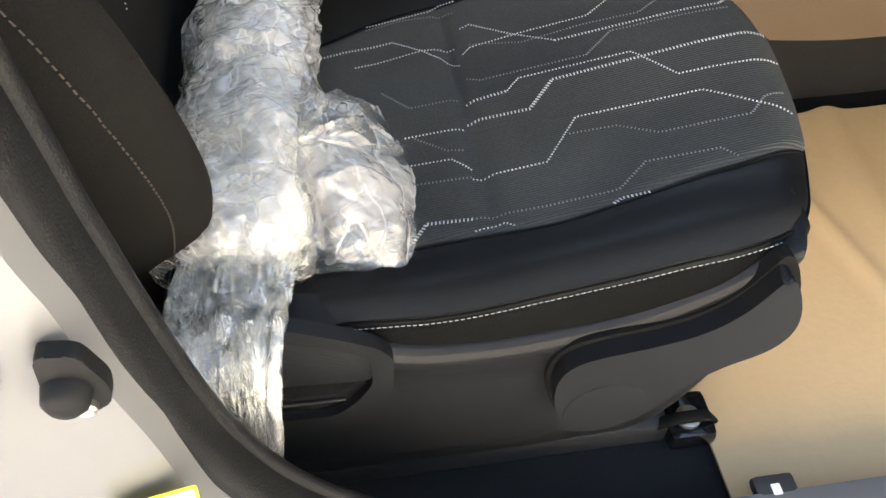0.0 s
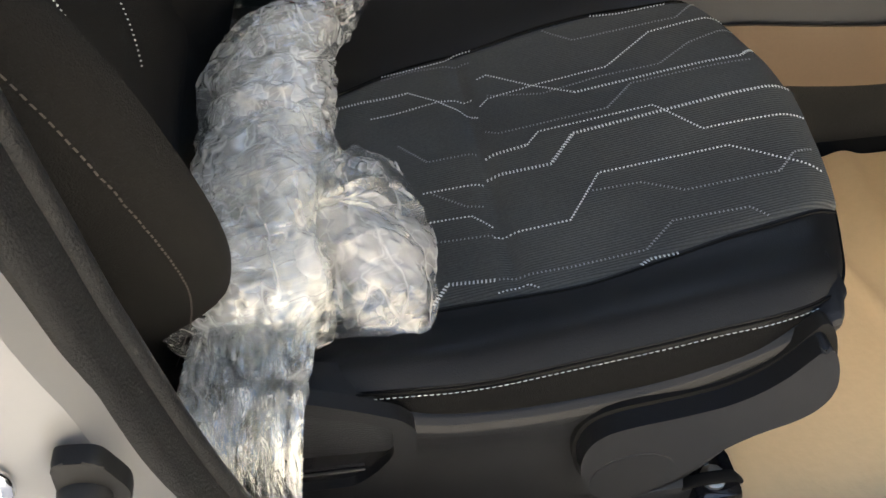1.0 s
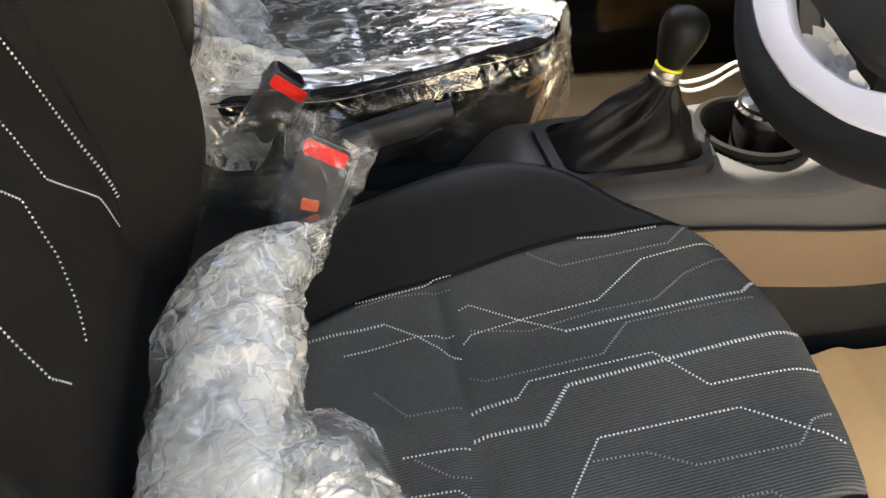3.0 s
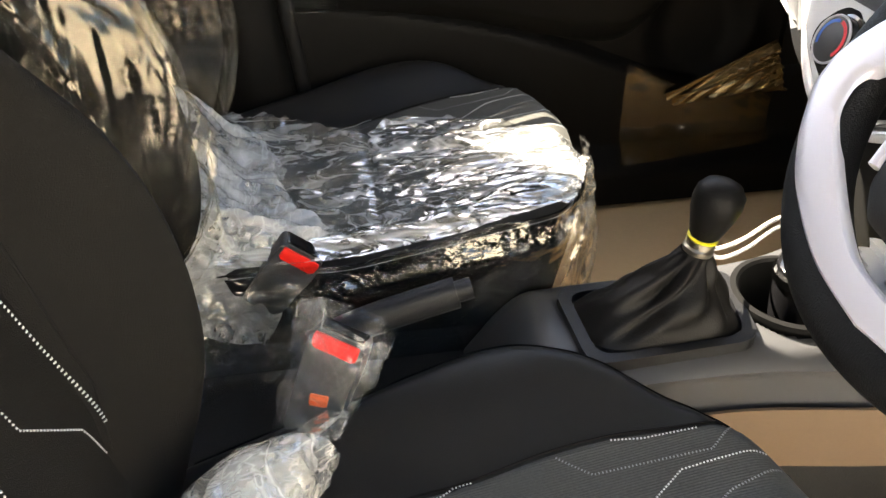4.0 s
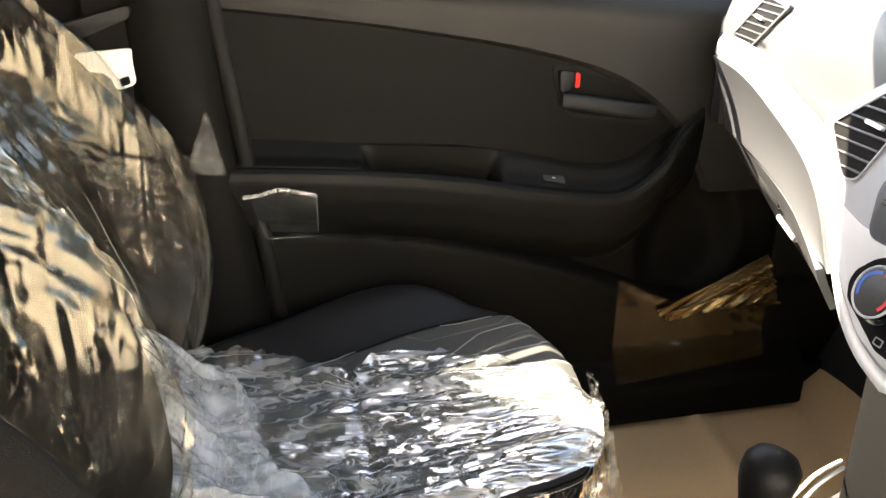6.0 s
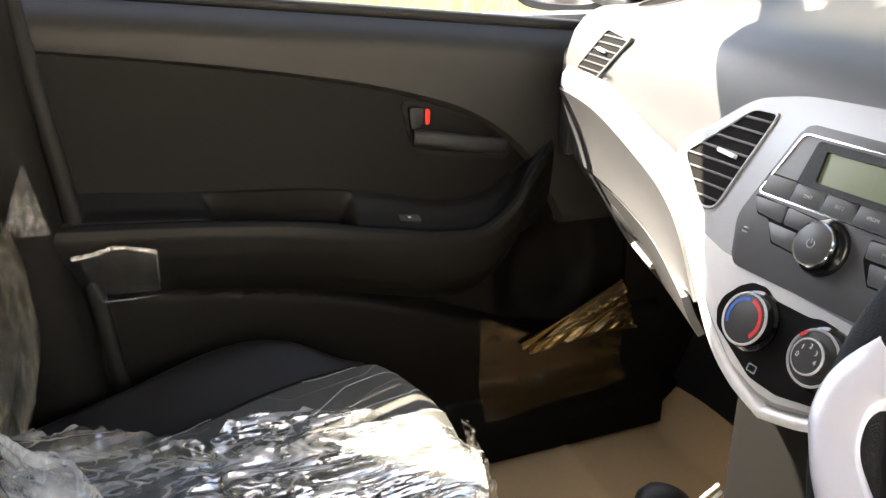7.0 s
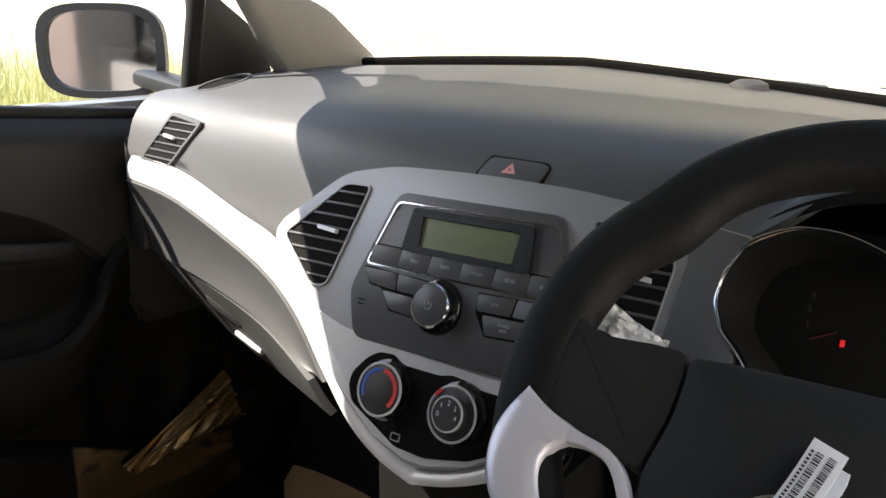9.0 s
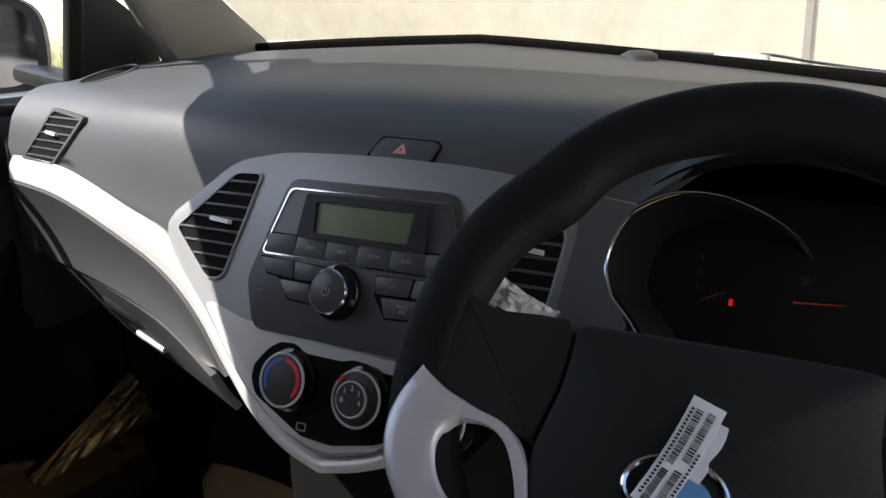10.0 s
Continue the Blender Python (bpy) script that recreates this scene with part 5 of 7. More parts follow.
def buckle(at, width_dir, down, label, wrapped):
    """A seat belt buckle: red release at its top, dark body below."""
    at, down, wd = Vector(at), Vector(down).normalized(), Vector(width_dir)
    wd = (wd - down * wd.dot(down)).normalized()
    f = Face(at, wd, -down)
    if f.n.y > 0:
        f = Face(at, -wd, -down)
    b = thing("belt_buckle", at + down * 0.10, label, "seat belt buckle", "front seat buckles")
    low = -0.095 if wrapped else -0.075
    part("body", slab(f, rounded([(-0.022, low), (0.022, low), (0.0255, -0.012), (0.0245, 0.009), (-0.0245, 0.009), (-0.0255, -0.012)], 0.006), -0.013, 0.012, 0.004), M_BLACK, b, "black textured housing")
    part("release", slab(f, rounded([(-0.0205, -0.009), (0.0205, -0.009), (0.0215, 0.0055), (-0.0215, 0.0055)], 0.003), 0.004, 0.0145, 0.002), M_RED, b, "red release button")
    part("slot", slab(f, rounded([(-0.021, 0.006), (0.021, 0.006), (0.021, 0.0115), (-0.021, 0.0115)], 0.002), -0.010, 0.009, 0.001), M_GLOSS, b, "dark tongue slot")
    if wrapped:
        part("stalk", slab(f, rounded([(-0.013, -0.19), (0.013, -0.19), (0.014, -0.09), (-0.014, -0.09)], 0.004), -0.006, 0.004, 0.002), M_BLACK, b)
    if wrapped:
        part("sticker", slab(f, rounded([(-0.006, -0.062), (0.010, -0.058), (0.009, -0.047), (-0.008, -0.051)], 0.002), 0.0, 0.0127, 0), M_ORANGE, b, "small orange inspection sticker")

        def bag(u, w):
            a = 2 * math.pi * w
            r = 1.0 + 0.06 * math.sin(5 * a + 4 * u) + 0.22 * (1 - u) ** 2
            p = f.at(math.copysign(abs(math.cos(a)) ** 0.5, math.cos(a)) * 0.034 * r * (1 - 0.05 * u), 0.024 - 0.135 * u, math.copysign(abs(math.sin(a)) ** 0.6, math.sin(a)) * 0.019 * r)
            return p + crumple(p, 0.03, 0.004)
        part("film_sleeve", grid(bag, 30, 40, close_v=True), M_POUCH, b, "clear film sleeve")
    return b


buckle((-0.012, -0.080, 0.629), (0.036, -0.020, -0.011), (-0.030, -0.018, -0.070), "black belt buckle with red release in a film sleeve", True)
buckle((-0.046, 0.097, 0.606), (0.036, 0.0, -0.022), (-0.045, 0.0, -0.055), "black belt buckle with red release beside the passenger seat", False)


# ---------------------------------------------------------------- dashboard
dash = thing("dashboard", (0.62, 0.0, 0.70), "grey moulded dashboard with a silver sweep and centre stack", "dashboard")


def pad_pt(y, v):
    """The pad's profile at offset y: v runs from its lower front edge to the windscreen."""
    xl = dash_low(y)
    a = abs(y)
    zl = lerp_table(a, [(0.0, 0.955), (0.16, 0.93), (0.24, 0.905), (0.45, 0.935), (0.62, 0.940)])
    w = step(-0.155, -0.185, y)
    zl += (lerp_table(abs(y + 0.335), [(0.0, 1.022), (0.03, 1.020), (0.055, 1.011), (0.078, 0.993), (0.098, 0.978), (0.12, 0.966), (0.17, 0.95), (0.30, 0.94)]) - zl) * w
    xl += 0.004 * w
    top = 1.052 - 0.012 * (a / 0.62) ** 2
    dip = 0.085 * max(0.0, 0.19 - y)
    pts = [(xl, zl), (xl + 0.006, zl + 0.03 * (1 - 0.8 * w)), (xl + 0.020, max(1.006 - dip * 0.1, zl + 0.008)), (xl + 0.050, max(1.028 - dip * 0.15, zl + 0.014)), (xl + 0.105, top - 0.009 - dip * 0.2), (0.80, top - dip * 0.5), (0.95, top + 0.010 - dip * 0.8), (1.14 - 0.10 * (a / 0.62) ** 2, top + 0.008 - dip)]
    k = v * (len(pts) - 1)
    i = min(int(k), len(pts) - 2)
    t = k - i
    g = lambda j: Vector(pts[min(max(j, 0), len(pts) - 1)])
    p0, p1, p2, p3 = g(i - 1), g(i), g(i + 1), g(i + 2)
    q = 0.5 * (2 * p1 + (p2 - p0) * t + (2 * p0 - 5 * p1 + 4 * p2 - p3) * t * t + (3 * p1 - p0 - 3 * p2 + p3) * t ** 3)
    return Vector((q.x, y, q.y))


part("pad", grid(lambda u, v: pad_pt(-0.635 + 1.237 * u, v), 110, 56, thick=-0.01), M_PAD, dash, "grey soft-grained upper pad")

# silver sweep from the door down round the centre stack
UP = [(0.618, 0.588, 0.961), (0.595, 0.46, 0.955), (0.560, 0.32, 0.930), (0.538, 0.245, 0.918), (0.520, 0.198, 0.895), (0.503, 0.150, 0.855), (0.488, 0.105, 0.812), (0.474, 0.050, 0.779), (0.468, 0.0, 0.765)]
LO = [(0.604, 0.585, 0.932), (0.580, 0.46, 0.925), (0.551, 0.32, 0.896), (0.529, 0.239, 0.876), (0.510, 0.182, 0.850), (0.491, 0.132, 0.812), (0.473, 0.084, 0.780), (0.462, 0.042, 0.763), (0.457, 0.0, 0.753)]
up_path, lo_path = smooth_path(UP, 10), smooth_path(LO, 10)


def band_fn(sgn):
    def fn(u, v):
        k = min(int(u * (len(up_path) - 1)), len(up_path) - 2)
        t = u * (len(up_path) - 1) - k
        a, b = up_path[k].lerp(up_path[k + 1], t), lo_path[k].lerp(lo_path[k + 1], t)
        p = a.lerp(b, v) + Vector((-0.004, 0, 0.001)) * math.sin(math.pi * v) + Vector((-0.005, 0, 0))
        return Vector((p.x, p.y * sgn, p.z))
    return fn


for sgn in (1, -1):
    fn = band_fn(sgn)
    start = 0.0 if sgn > 0 else 0.72
    part("silver_sweep", grid(lambda u, v: fn(start + (1 - start) * u, v), 90, 10, thick=0.006), M_SILVER, dash, "satin silver trim sweep")

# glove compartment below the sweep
# Lid and handle points slid along camera sight lines, so depths fit the view.
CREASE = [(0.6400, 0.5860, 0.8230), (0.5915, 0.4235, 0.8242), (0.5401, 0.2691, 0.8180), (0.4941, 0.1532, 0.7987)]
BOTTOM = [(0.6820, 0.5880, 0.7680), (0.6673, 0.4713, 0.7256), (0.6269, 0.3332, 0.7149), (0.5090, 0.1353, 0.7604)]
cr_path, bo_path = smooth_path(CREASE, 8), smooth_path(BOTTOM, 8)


def between(pa, pb, bulge):
    def fn(u, v):
        def on(path):
            k = min(int(u * (len(path) - 1)), len(path) - 2)
            return path[k].lerp(path[k + 1], u * (len(path) - 1) - k)
        p = on(pa).lerp(on(pb), v)
        return p + Vector((-bulge, 0, 0)) * math.sin(math.pi * v)
    return fn


lo_left = [p for p in lo_path if p.y > 0.12]
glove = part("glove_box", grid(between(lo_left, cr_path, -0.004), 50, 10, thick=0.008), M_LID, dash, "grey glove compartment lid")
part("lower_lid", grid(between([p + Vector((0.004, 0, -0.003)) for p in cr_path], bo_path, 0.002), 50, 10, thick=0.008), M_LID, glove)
part("lid_handle", slab(Face((0.6175, 0.4198, 0.7828), (-0.28, -1, -0.05), (-0.3, 0.0, 1)), rounded([(-0.042, -0.006), (0.045, -0.008), (0.045, 0.006), (-0.042, 0.008)], 0.004), 0.004, 0.012), M_BLACK, glove, "dark recessed lid handle")
# Silver bar paints the small highlight on the lid's lip.
part("lid_lip_glint", sweep([Vector((0.6277, 0.4158, 0.7441)), Vector((0.616, 0.3723, 0.7403)), Vector((0.6084, 0.3481, 0.7403))], oval(0.006, 0.004), (0, 0, 1)), M_SILVER, glove, "lower lip of the lid, its highlight put in as silver")
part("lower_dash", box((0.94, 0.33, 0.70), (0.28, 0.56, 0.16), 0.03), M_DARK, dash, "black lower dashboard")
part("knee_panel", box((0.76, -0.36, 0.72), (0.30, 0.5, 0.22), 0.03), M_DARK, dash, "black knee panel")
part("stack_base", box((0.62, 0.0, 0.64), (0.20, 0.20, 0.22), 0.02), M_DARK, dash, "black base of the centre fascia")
part("side_cheek", box((0.70, 0.622, 0.90), (0.14, 0.03, 0.16), 0.01), M_BLACK, dash)

# centre stack plate; a = -y, b from its middle
CS = Face((0.517, 0.0, 0.90), (0, -1, 0), (0.41, 0, 1))


CS_SHIFT = [0.0, 0.0]


def cs(*pts):
    return [(-y + CS_SHIFT[0], (z - 0.9) * 1.0808 + CS_SHIFT[1]) for y, z in pts]


plate_pts = [(0.02, 1.003), (0.092, 1.001), (0.150, 0.990), (0.232, 0.928), (0.200, 0.893), (0.150, 0.853), (0.105, 0.810), (0.050, 0.777), (0.01, 0.766), (-0.01, 0.766), (-0.050, 0.777), (-0.105, 0.810), (-0.150, 0.840), (-0.205, 0.850), (-0.243, 0.903), (-0.227, 0.922), (-0.2195, 0.939), (-0.2225, 0.959), (-0.232, 0.977), (-0.240, 0.984), (-0.190, 0.990), (-0.150, 0.996), (-0.092, 1.001), (-0.02, 1.003)]
stack = part("centre_fascia", slab(CS, rounded(cs(*plate_pts), 0.018, 4), -0.05, 0.006, 0.004), M_BEZEL, dash, "grey centre stack fascia")


# Darker slab puts the fascia's fall into shade into colour.
part("fascia_shade", slab(CS, rounded(cs((-0.192, 0.989), (-0.238, 0.983), (-0.231, 0.977), (-0.2215, 0.959), (-0.2185, 0.939), (-0.226, 0.922), (-0.242, 0.903), (-0.206, 0.852), (-0.187, 0.852), (-0.187, 0.900), (-0.195, 0.958)), 0.004), 0.0, 0.0085, 0.002), M_PAD, stack, "dark grey slab painting the fascia's shade beside the binnacle")


def vent(face, pts, slats, direction, parent, tab=True, rim=1.04, paint=None):
    """An air vent: dark mouth, slats and a small tab."""
    out = rounded(pts, 0.006, 3)
    cx, cy = sum(p[0] for p in out) / len(out), sum(p[1] for p in out) / len(out)
    v = part("air_vent", frame_slab(face, [(cx + (a - cx) * rim, cy + (b - cy) * rim) for a, b in out], out, 0.0, 0.0085), paint or M_BEZEL, parent, "air vent with black slats")
    part("mouth", slab(face, out, 0.002, 0.0066, 0), M_DARK, v)
    lo, hi = min(b for a, b in out), max(b for a, b in out)
    for i in range(slats):
        b = lo + (hi - lo) * (i + 0.7) / (slats + 0.4)
        xs = []
        for (a0, b0), (a1, b1) in zip(out, out[1:] + out[:1]):
            if (b0 - b) * (b1 - b) < 0:
                xs.append(a0 + (a1 - a0) * (b - b0) / (b1 - b0))
        if len(xs) >= 2:
            x0, x1 = min(xs), max(xs)
            part("slat", slab(face, [(x0, b - 0.0011), (x1, b - 0.0011 + direction * (x1 - x0)), (x1, b + 0.0011 + direction * (x1 - x0)), (x0, b + 0.0011)], 0.004, 0.0082, 0.0005), M_KEYS, v)
    if tab:
        part("tab", slab(face, rounded([(cx - 0.012, cy + 0.004), (cx + 0.012, cy + 0.002), (cx + 0.012, cy + 0.006), (cx - 0.012, cy + 0.008)], 0.001), 0.006, 0.0115), M_SILVER, v, "silver-grey vent tab")
    return v


left_vent = [(0.209, 0.926), (0.146, 0.979), (0.116, 0.980), (0.142, 0.889), (0.160, 0.886)]
vent(CS, cs(*left_vent), 8, 0.0, stack)
vent(CS, cs((-0.116, 0.980), (-0.172, 0.972), (-0.186, 0.958), (-0.178, 0.900), (-0.142, 0.889)), 8, 0.0, stack)
OV = Face((0.6132, 0.50, 0.985), (-0.15, -1, 0), (0.29, 0, 1))
vent(OV, [(a * 0.86, b * 0.84) for a, b in ((-0.067, -0.032), (0.000, 0.038), (0.073, 0.030), (0.008, -0.037))], 6, 0.0, dash, rim=1.14, paint=M_PAD)

CS_SHIFT[:] = [0.006, -0.002]
radio = part("radio", slab(CS, rounded(cs((0.085, 0.981), (-0.085, 0.981), (-0.116, 0.893), (-0.100, 0.853), (0.100, 0.853), (0.116, 0.893)), 0.010), 0.0, 0.0095, 0.002), M_KEYS, stack, "dark grey car radio")
tro = rounded(cs((0.083, 0.973), (-0.083, 0.973), (-0.104, 0.916), (0.104, 0.916)), 0.006)
tri = [(a * 0.985, 0.0475 + (b - 0.0475) * 0.955) for a, b in tro]
part("bright_trim", frame_slab(CS, tro, tri, 0.009, 0.0108), M_CHROME, radio, "thin bright trim line")
part("display_bezel", frame_slab(CS, rounded(cs((0.062, 0.9695), (-0.062, 0.9695), (-0.066, 0.933), (0.066, 0.933)), 0.004), rounded(cs((0.050, 0.963), (-0.050, 0.963), (-0.048, 0.938), (0.048, 0.938)), 0.002), 0.005, 0.0135), M_SHELL, radio, "black display surround")
part("display", slab(CS, cs((0.051, 0.964), (-0.051, 0.964), (-0.050, 0.937), (0.050, 0.937)), 0.006, 0.0102, 0), M_LCD, radio, "unlit green-grey display")


def key(pts, label, words="", size=0.0045):
    k = part("key", slab(CS, rounded(cs(*pts), 0.0022), 0.0085, 0.0112, 0.0007), M_KEYS, radio, label)
    if words:
        y, z = sum(p[0] for p in pts) / len(pts), sum(p[1] for p in pts) / len(pts)
        writing(words, CS, -y + CS_SHIFT[0], (z - 0.9) * 1.0808 + CS_SHIFT[1], 0.0113, size, M_MARK, k)
    return k


def writing(words, face, a, b, c, size, material, parent, turn=0.0):
    """Raised print with the built-in font, centred on a face."""
    cu = bpy.data.curves.new("t", "FONT")
    cu.body, cu.size, cu.align_x, cu.align_y, cu.extrude = words, size, "CENTER", "CENTER", 0.0001
    tmp = bpy.data.objects.new("t", cu)
    me = bpy.data.meshes.new_from_object(tmp)
    bm = bmesh.new()
    bm.from_mesh(me)
    rot = Matrix((face.u, face.v, face.n)).transposed().to_4x4()
    bmesh.ops.transform(bm, matrix=Matrix.Translation(face.at(a, b, c + 0.0001)) @ rot @ Matrix.Rotation(turn, 4, "Z"), verts=bm.verts)
    bpy.data.objects.remove(tmp)
    bpy.data.curves.remove(cu)
    bpy.data.meshes.remove(me)
    return part("print", bm, material, parent, smooth=False)


# Black slabs under the keys paint the shade in their gaps.
for bed in (((0.1006, 0.9348), (-0.1006, 0.9348), (-0.1022, 0.9162), (0.1022, 0.9162)),
            ((0.1050, 0.9145), (0.0290, 0.9125), (0.0290, 0.8796), (0.0668, 0.8812), (0.0800, 0.8984), (0.0945, 0.8994)),
            ((-0.0210, 0.9125), (-0.1040, 0.9145), (-0.0950, 0.8994), (-0.0800, 0.8982), (-0.0670, 0.8812), (-0.0355, 0.8796), (-0.0225, 0.8965))):
    part("key_bed", slab(CS, rounded(cs(*bed), 0.002), 0.008, 0.0099, 0.0003), M_DARK, radio, "black slab painting the shade between the keys")
for i, words in enumerate(("", "2INT", "3RPT", "4RDM", "5DIR-", "6DIR+")):
    y1, y0 = 0.099 - i * 0.0331, 0.099 - (i + 1) * 0.0331 + 0.0012
    key([(y1, 0.9335), (y0, 0.9335), (y0 - 0.0005, 0.9175), (y1 + 0.0006, 0.9175)], "radio preset key", words)
key([(0.103, 0.913), (0.066, 0.913), (0.064, 0.899), (0.094, 0.901)], "radio key")
key([(0.064, 0.913), (0.030, 0.911), (0.030, 0.899), (0.062, 0.899)], "radio key")
key([(0.078, 0.897), (0.034, 0.896), (0.034, 0.881), (0.066, 0.883)], "radio key")
key([(-0.022, 0.911), (-0.058, 0.913), (-0.056, 0.899), (-0.024, 0.898)], "radio key", "|<<", 0.005)
key([(-0.060, 0.913), (-0.102, 0.913), (-0.094, 0.901), (-0.058, 0.899)], "radio key", ">>|", 0.005)
key([(-0.030, 0.896), (-0.078, 0.897), (-0.066, 0.883), (-0.036, 0.881)], "radio key", "BAND\nAPS", 0.0042)
part("slot_marks", join(*[slab(CS, cs((0.103, z), (0.096, z), (0.096, z - 0.0012), (0.103, z - 0.0012)), 0.0095, 0.0098, 0) for z in (0.886, 0.8825)]), M_GLOSS, radio)
writing("AIRBAG", OV, 0.0315, -0.0245, 0.0068, 0.0092, M_SHELL, dash, -0.045)
writing("MIC", CS, 0.072, -0.042, 0.0095, 0.0035, M_MARK, radio)
volume = part("volume_knob", disc(CS, -0.009, -0.009, [(0.0242, 0.008), (0.0242, 0.012), (0.02288, 0.014), (0.0198, 0.015), (0.0198, 0.022), (0.01716, 0.024), (0.01672, 0.0235)], 48), M_GLOSS, radio, "black volume knob")
part("volume_ring", disc(CS, -0.009, -0.009, [(0.0191, 0.0230), (0.01927, 0.0240), (0.01839, 0.0251), (0.0176, 0.0246)], 48), M_CHROME, volume, "thin chrome ring")
part("volume_cap", disc(CS, -0.009, -0.009, [(0.01778, 0.022), (0.01778, 0.0245), (0.01584, 0.026), (0, 0.0265)], 40), M_KEYS, volume)
part("power_mark", sweep([CS.at(-0.009 + 0.0035 * math.sin(t), -0.009 + 0.0035 * math.cos(t), 0.0267) for t in [0.7 + 4.9 * i / 20 for i in range(21)]], circle(0.0004, 5), CS.n), M_MARK, volume)
part("power_bar", slab(CS, [(-0.0094, -0.0085), (-0.0086, -0.0085), (-0.0086, -0.0048), (-0.0094, -0.0048)], 0.0264, 0.0270, 0), M_MARK, volume)

CS_SHIFT[:] = [0.0, 0.0]
part("silver_apron", slab(CS, rounded(cs((0.157, 0.864), (0.148, 0.866), (0.111, 0.857), (0.043, 0.852), (-0.050, 0.848), (-0.130, 0.852), (-0.146, 0.838), (-0.105, 0.811), (-0.050, 0.779), (-0.010, 0.769), (0.010, 0.769), (0.050, 0.779), (0.105, 0.812)), 0.004), 0.0, 0.0072, 0.001), M_SILVER, stack, "satin silver apron below the radio")
hvac = part("climate_panel", slab(CS, rounded(cs((0.086, 0.812), (0.085, 0.823), (0.072, 0.838), (0.060, 0.845), (0.045, 0.846), (0.032, 0.840), (-0.008, 0.840), (-0.018, 0.843), (-0.034, 0.842), (-0.046, 0.838), (-0.075, 0.838), (-0.090, 0.838), (-0.105, 0.826), (-0.100, 0.808), (-0.052, 0.784), (-0.010, 0.775), (0.022, 0.776), (0.056, 0.790), (0.078, 0.799)), 0.004), 0.0, 0.0088, 0.001), M_DARK, stack, "black climate control panel")


def dial(y, z, label, scale=1.0):
    a, b = -y, (z - 0.9) * 1.0808
    d = part("dial", disc(CS, a, b, [(0.0275, 0.007), (0.0270, 0.011), (0.0242, 0.0125), (0.0236, 0.0205)], 48), M_GLOSS, hvac, label)
    part("dial_ring", disc(CS, a, b, [(0.0235, 0.0200), (0.0238, 0.0215), (0.0232, 0.0227), (0.0222, 0.0227), (0.0216, 0.0216), (0.0216, 0.015)], 48), M_SILVER, d, "silver dial ring")
    part("dial_face", disc(CS, a, b, [(0.0217, 0.016), (0.0217, 0.0214), (0.0205, 0.0220), (0, 0.0220)], 48), M_BLACK, d)
    return d, a, b


def arc(a, b, r, t0, t1, c, w):
    path = [CS.at(a + r * math.sin(t0 + (t1 - t0) * i / 16), b + r * math.cos(t0 + (t1 - t0) * i / 16), c) for i in range(17)]
    return sweep(path, [(-w, -0.0003), (w, -0.0003), (w, 0.0003), (-w, 0.0003)], CS.n)


d, a, b = dial(0.042, 0.817, "temperature dial with blue and red arc")
part("cold_arc", arc(a, b, 0.0175, -2.1, -0.1, 0.0222, 0.0014), M_BLUE, d, "blue print")
part("warm_arc", arc(a, b, 0.0175, 0.1, 2.3, 0.0222, 0.0017), M_REDPRINT, d, "red print")
d, a, b = dial(-0.035, 0.816, "fan speed dial with numbers")
part("inner_ring", disc(CS, a, b, [(0.0149, 0.0272), (0.0151, 0.0285), (0.0142, 0.0296), (0.0135, 0.0290)], 40), M_SILVER, d)
part("inner_wall", disc(CS, a, b, [(0.0152, 0.021), (0.0148, 0.0275)], 40), M_BLACK, d)
part("inner_cap", disc(CS, a, b, [(0.0136, 0.021), (0.0136, 0.0286), (0, 0.0288)], 40), M_BLACK, d)
for i, w in enumerate("01234"):
    t = -1.75 + i * 0.88
    writing(w, CS, a + 0.0088 * math.sin(t), b + 0.0088 * math.cos(t), 0.0289, 0.0060, M_WHITE, d)
part("pointer", arc(a, b, 0.0215, -1.0, -0.65, 0.0231, 0.0014), M_REDPRINT, d)
d, a, b = dial(-0.112, 0.815, "air direction dial")
part("mark", frame_slab(CS, rounded(cs((0.028, 0.7865), (0.018, 0.7865), (0.018, 0.780), (0.028, 0.780)), 0.001), [(a * 0.8 + 0.2 * -0.023, b * 0.72 + 0.28 * (0.78325 - 0.9) * 1.0808) for a, b in rounded(cs((0.028, 0.7865), (0.018, 0.7865), (0.018, 0.780), (0.028, 0.780)), 0.001)], 0.0085, 0.0092), M_MARK, hvac, "rear window heater symbol")

HZ = Face(pad_pt(-0.021, 0.268) + Vector((-0.0060, 0, 0.0055)), (0, -1, 0), (0.72, 0, 0.70))
hz_out = rounded([(-0.032, -0.009), (0.032, -0.013), (0.036, 0.006), (0.031, 0.010), (-0.024, 0.012)], 0.004)
hazard = part("hazard_switch", frame_slab(HZ, [(x * 1.05, y * 1.12) for x, y in hz_out], hz_out, -0.012, 0.0035), M_GLOSS, dash, "dark hazard light switch")
part("button", slab(HZ, [(x * 0.97, y * 0.95) for x, y in hz_out], -0.012, 0.0045, 0.0015), M_PAD, hazard)
part("triangle", frame_slab(HZ, [(-0.007, -0.005), (0.007, -0.005), (0.0, 0.006)], [(-0.0020, -0.0022), (0.0020, -0.0022), (0.0, 0.0012)], 0.0045, 0.0051), M_PINK, hazard, "red triangle outline")
dv = Face(pad_pt(0.560, 0.635) + Vector((0, 0, 0.0085)), (1, 0.35, 0.12), (-0.35, 1, 0.0))
ov_pts = [(0.062 * math.cos(2 * math.pi * i / 32), 0.019 * math.sin(2 * math.pi * i / 32)) for i in range(32)]
defrost = part("side_defroster", frame_slab(dv, [(x * 1.08, y * 1.2) for x, y in ov_pts], ov_pts, -0.006, 0.0045), M_PAD, dash, "oval defroster outlet")
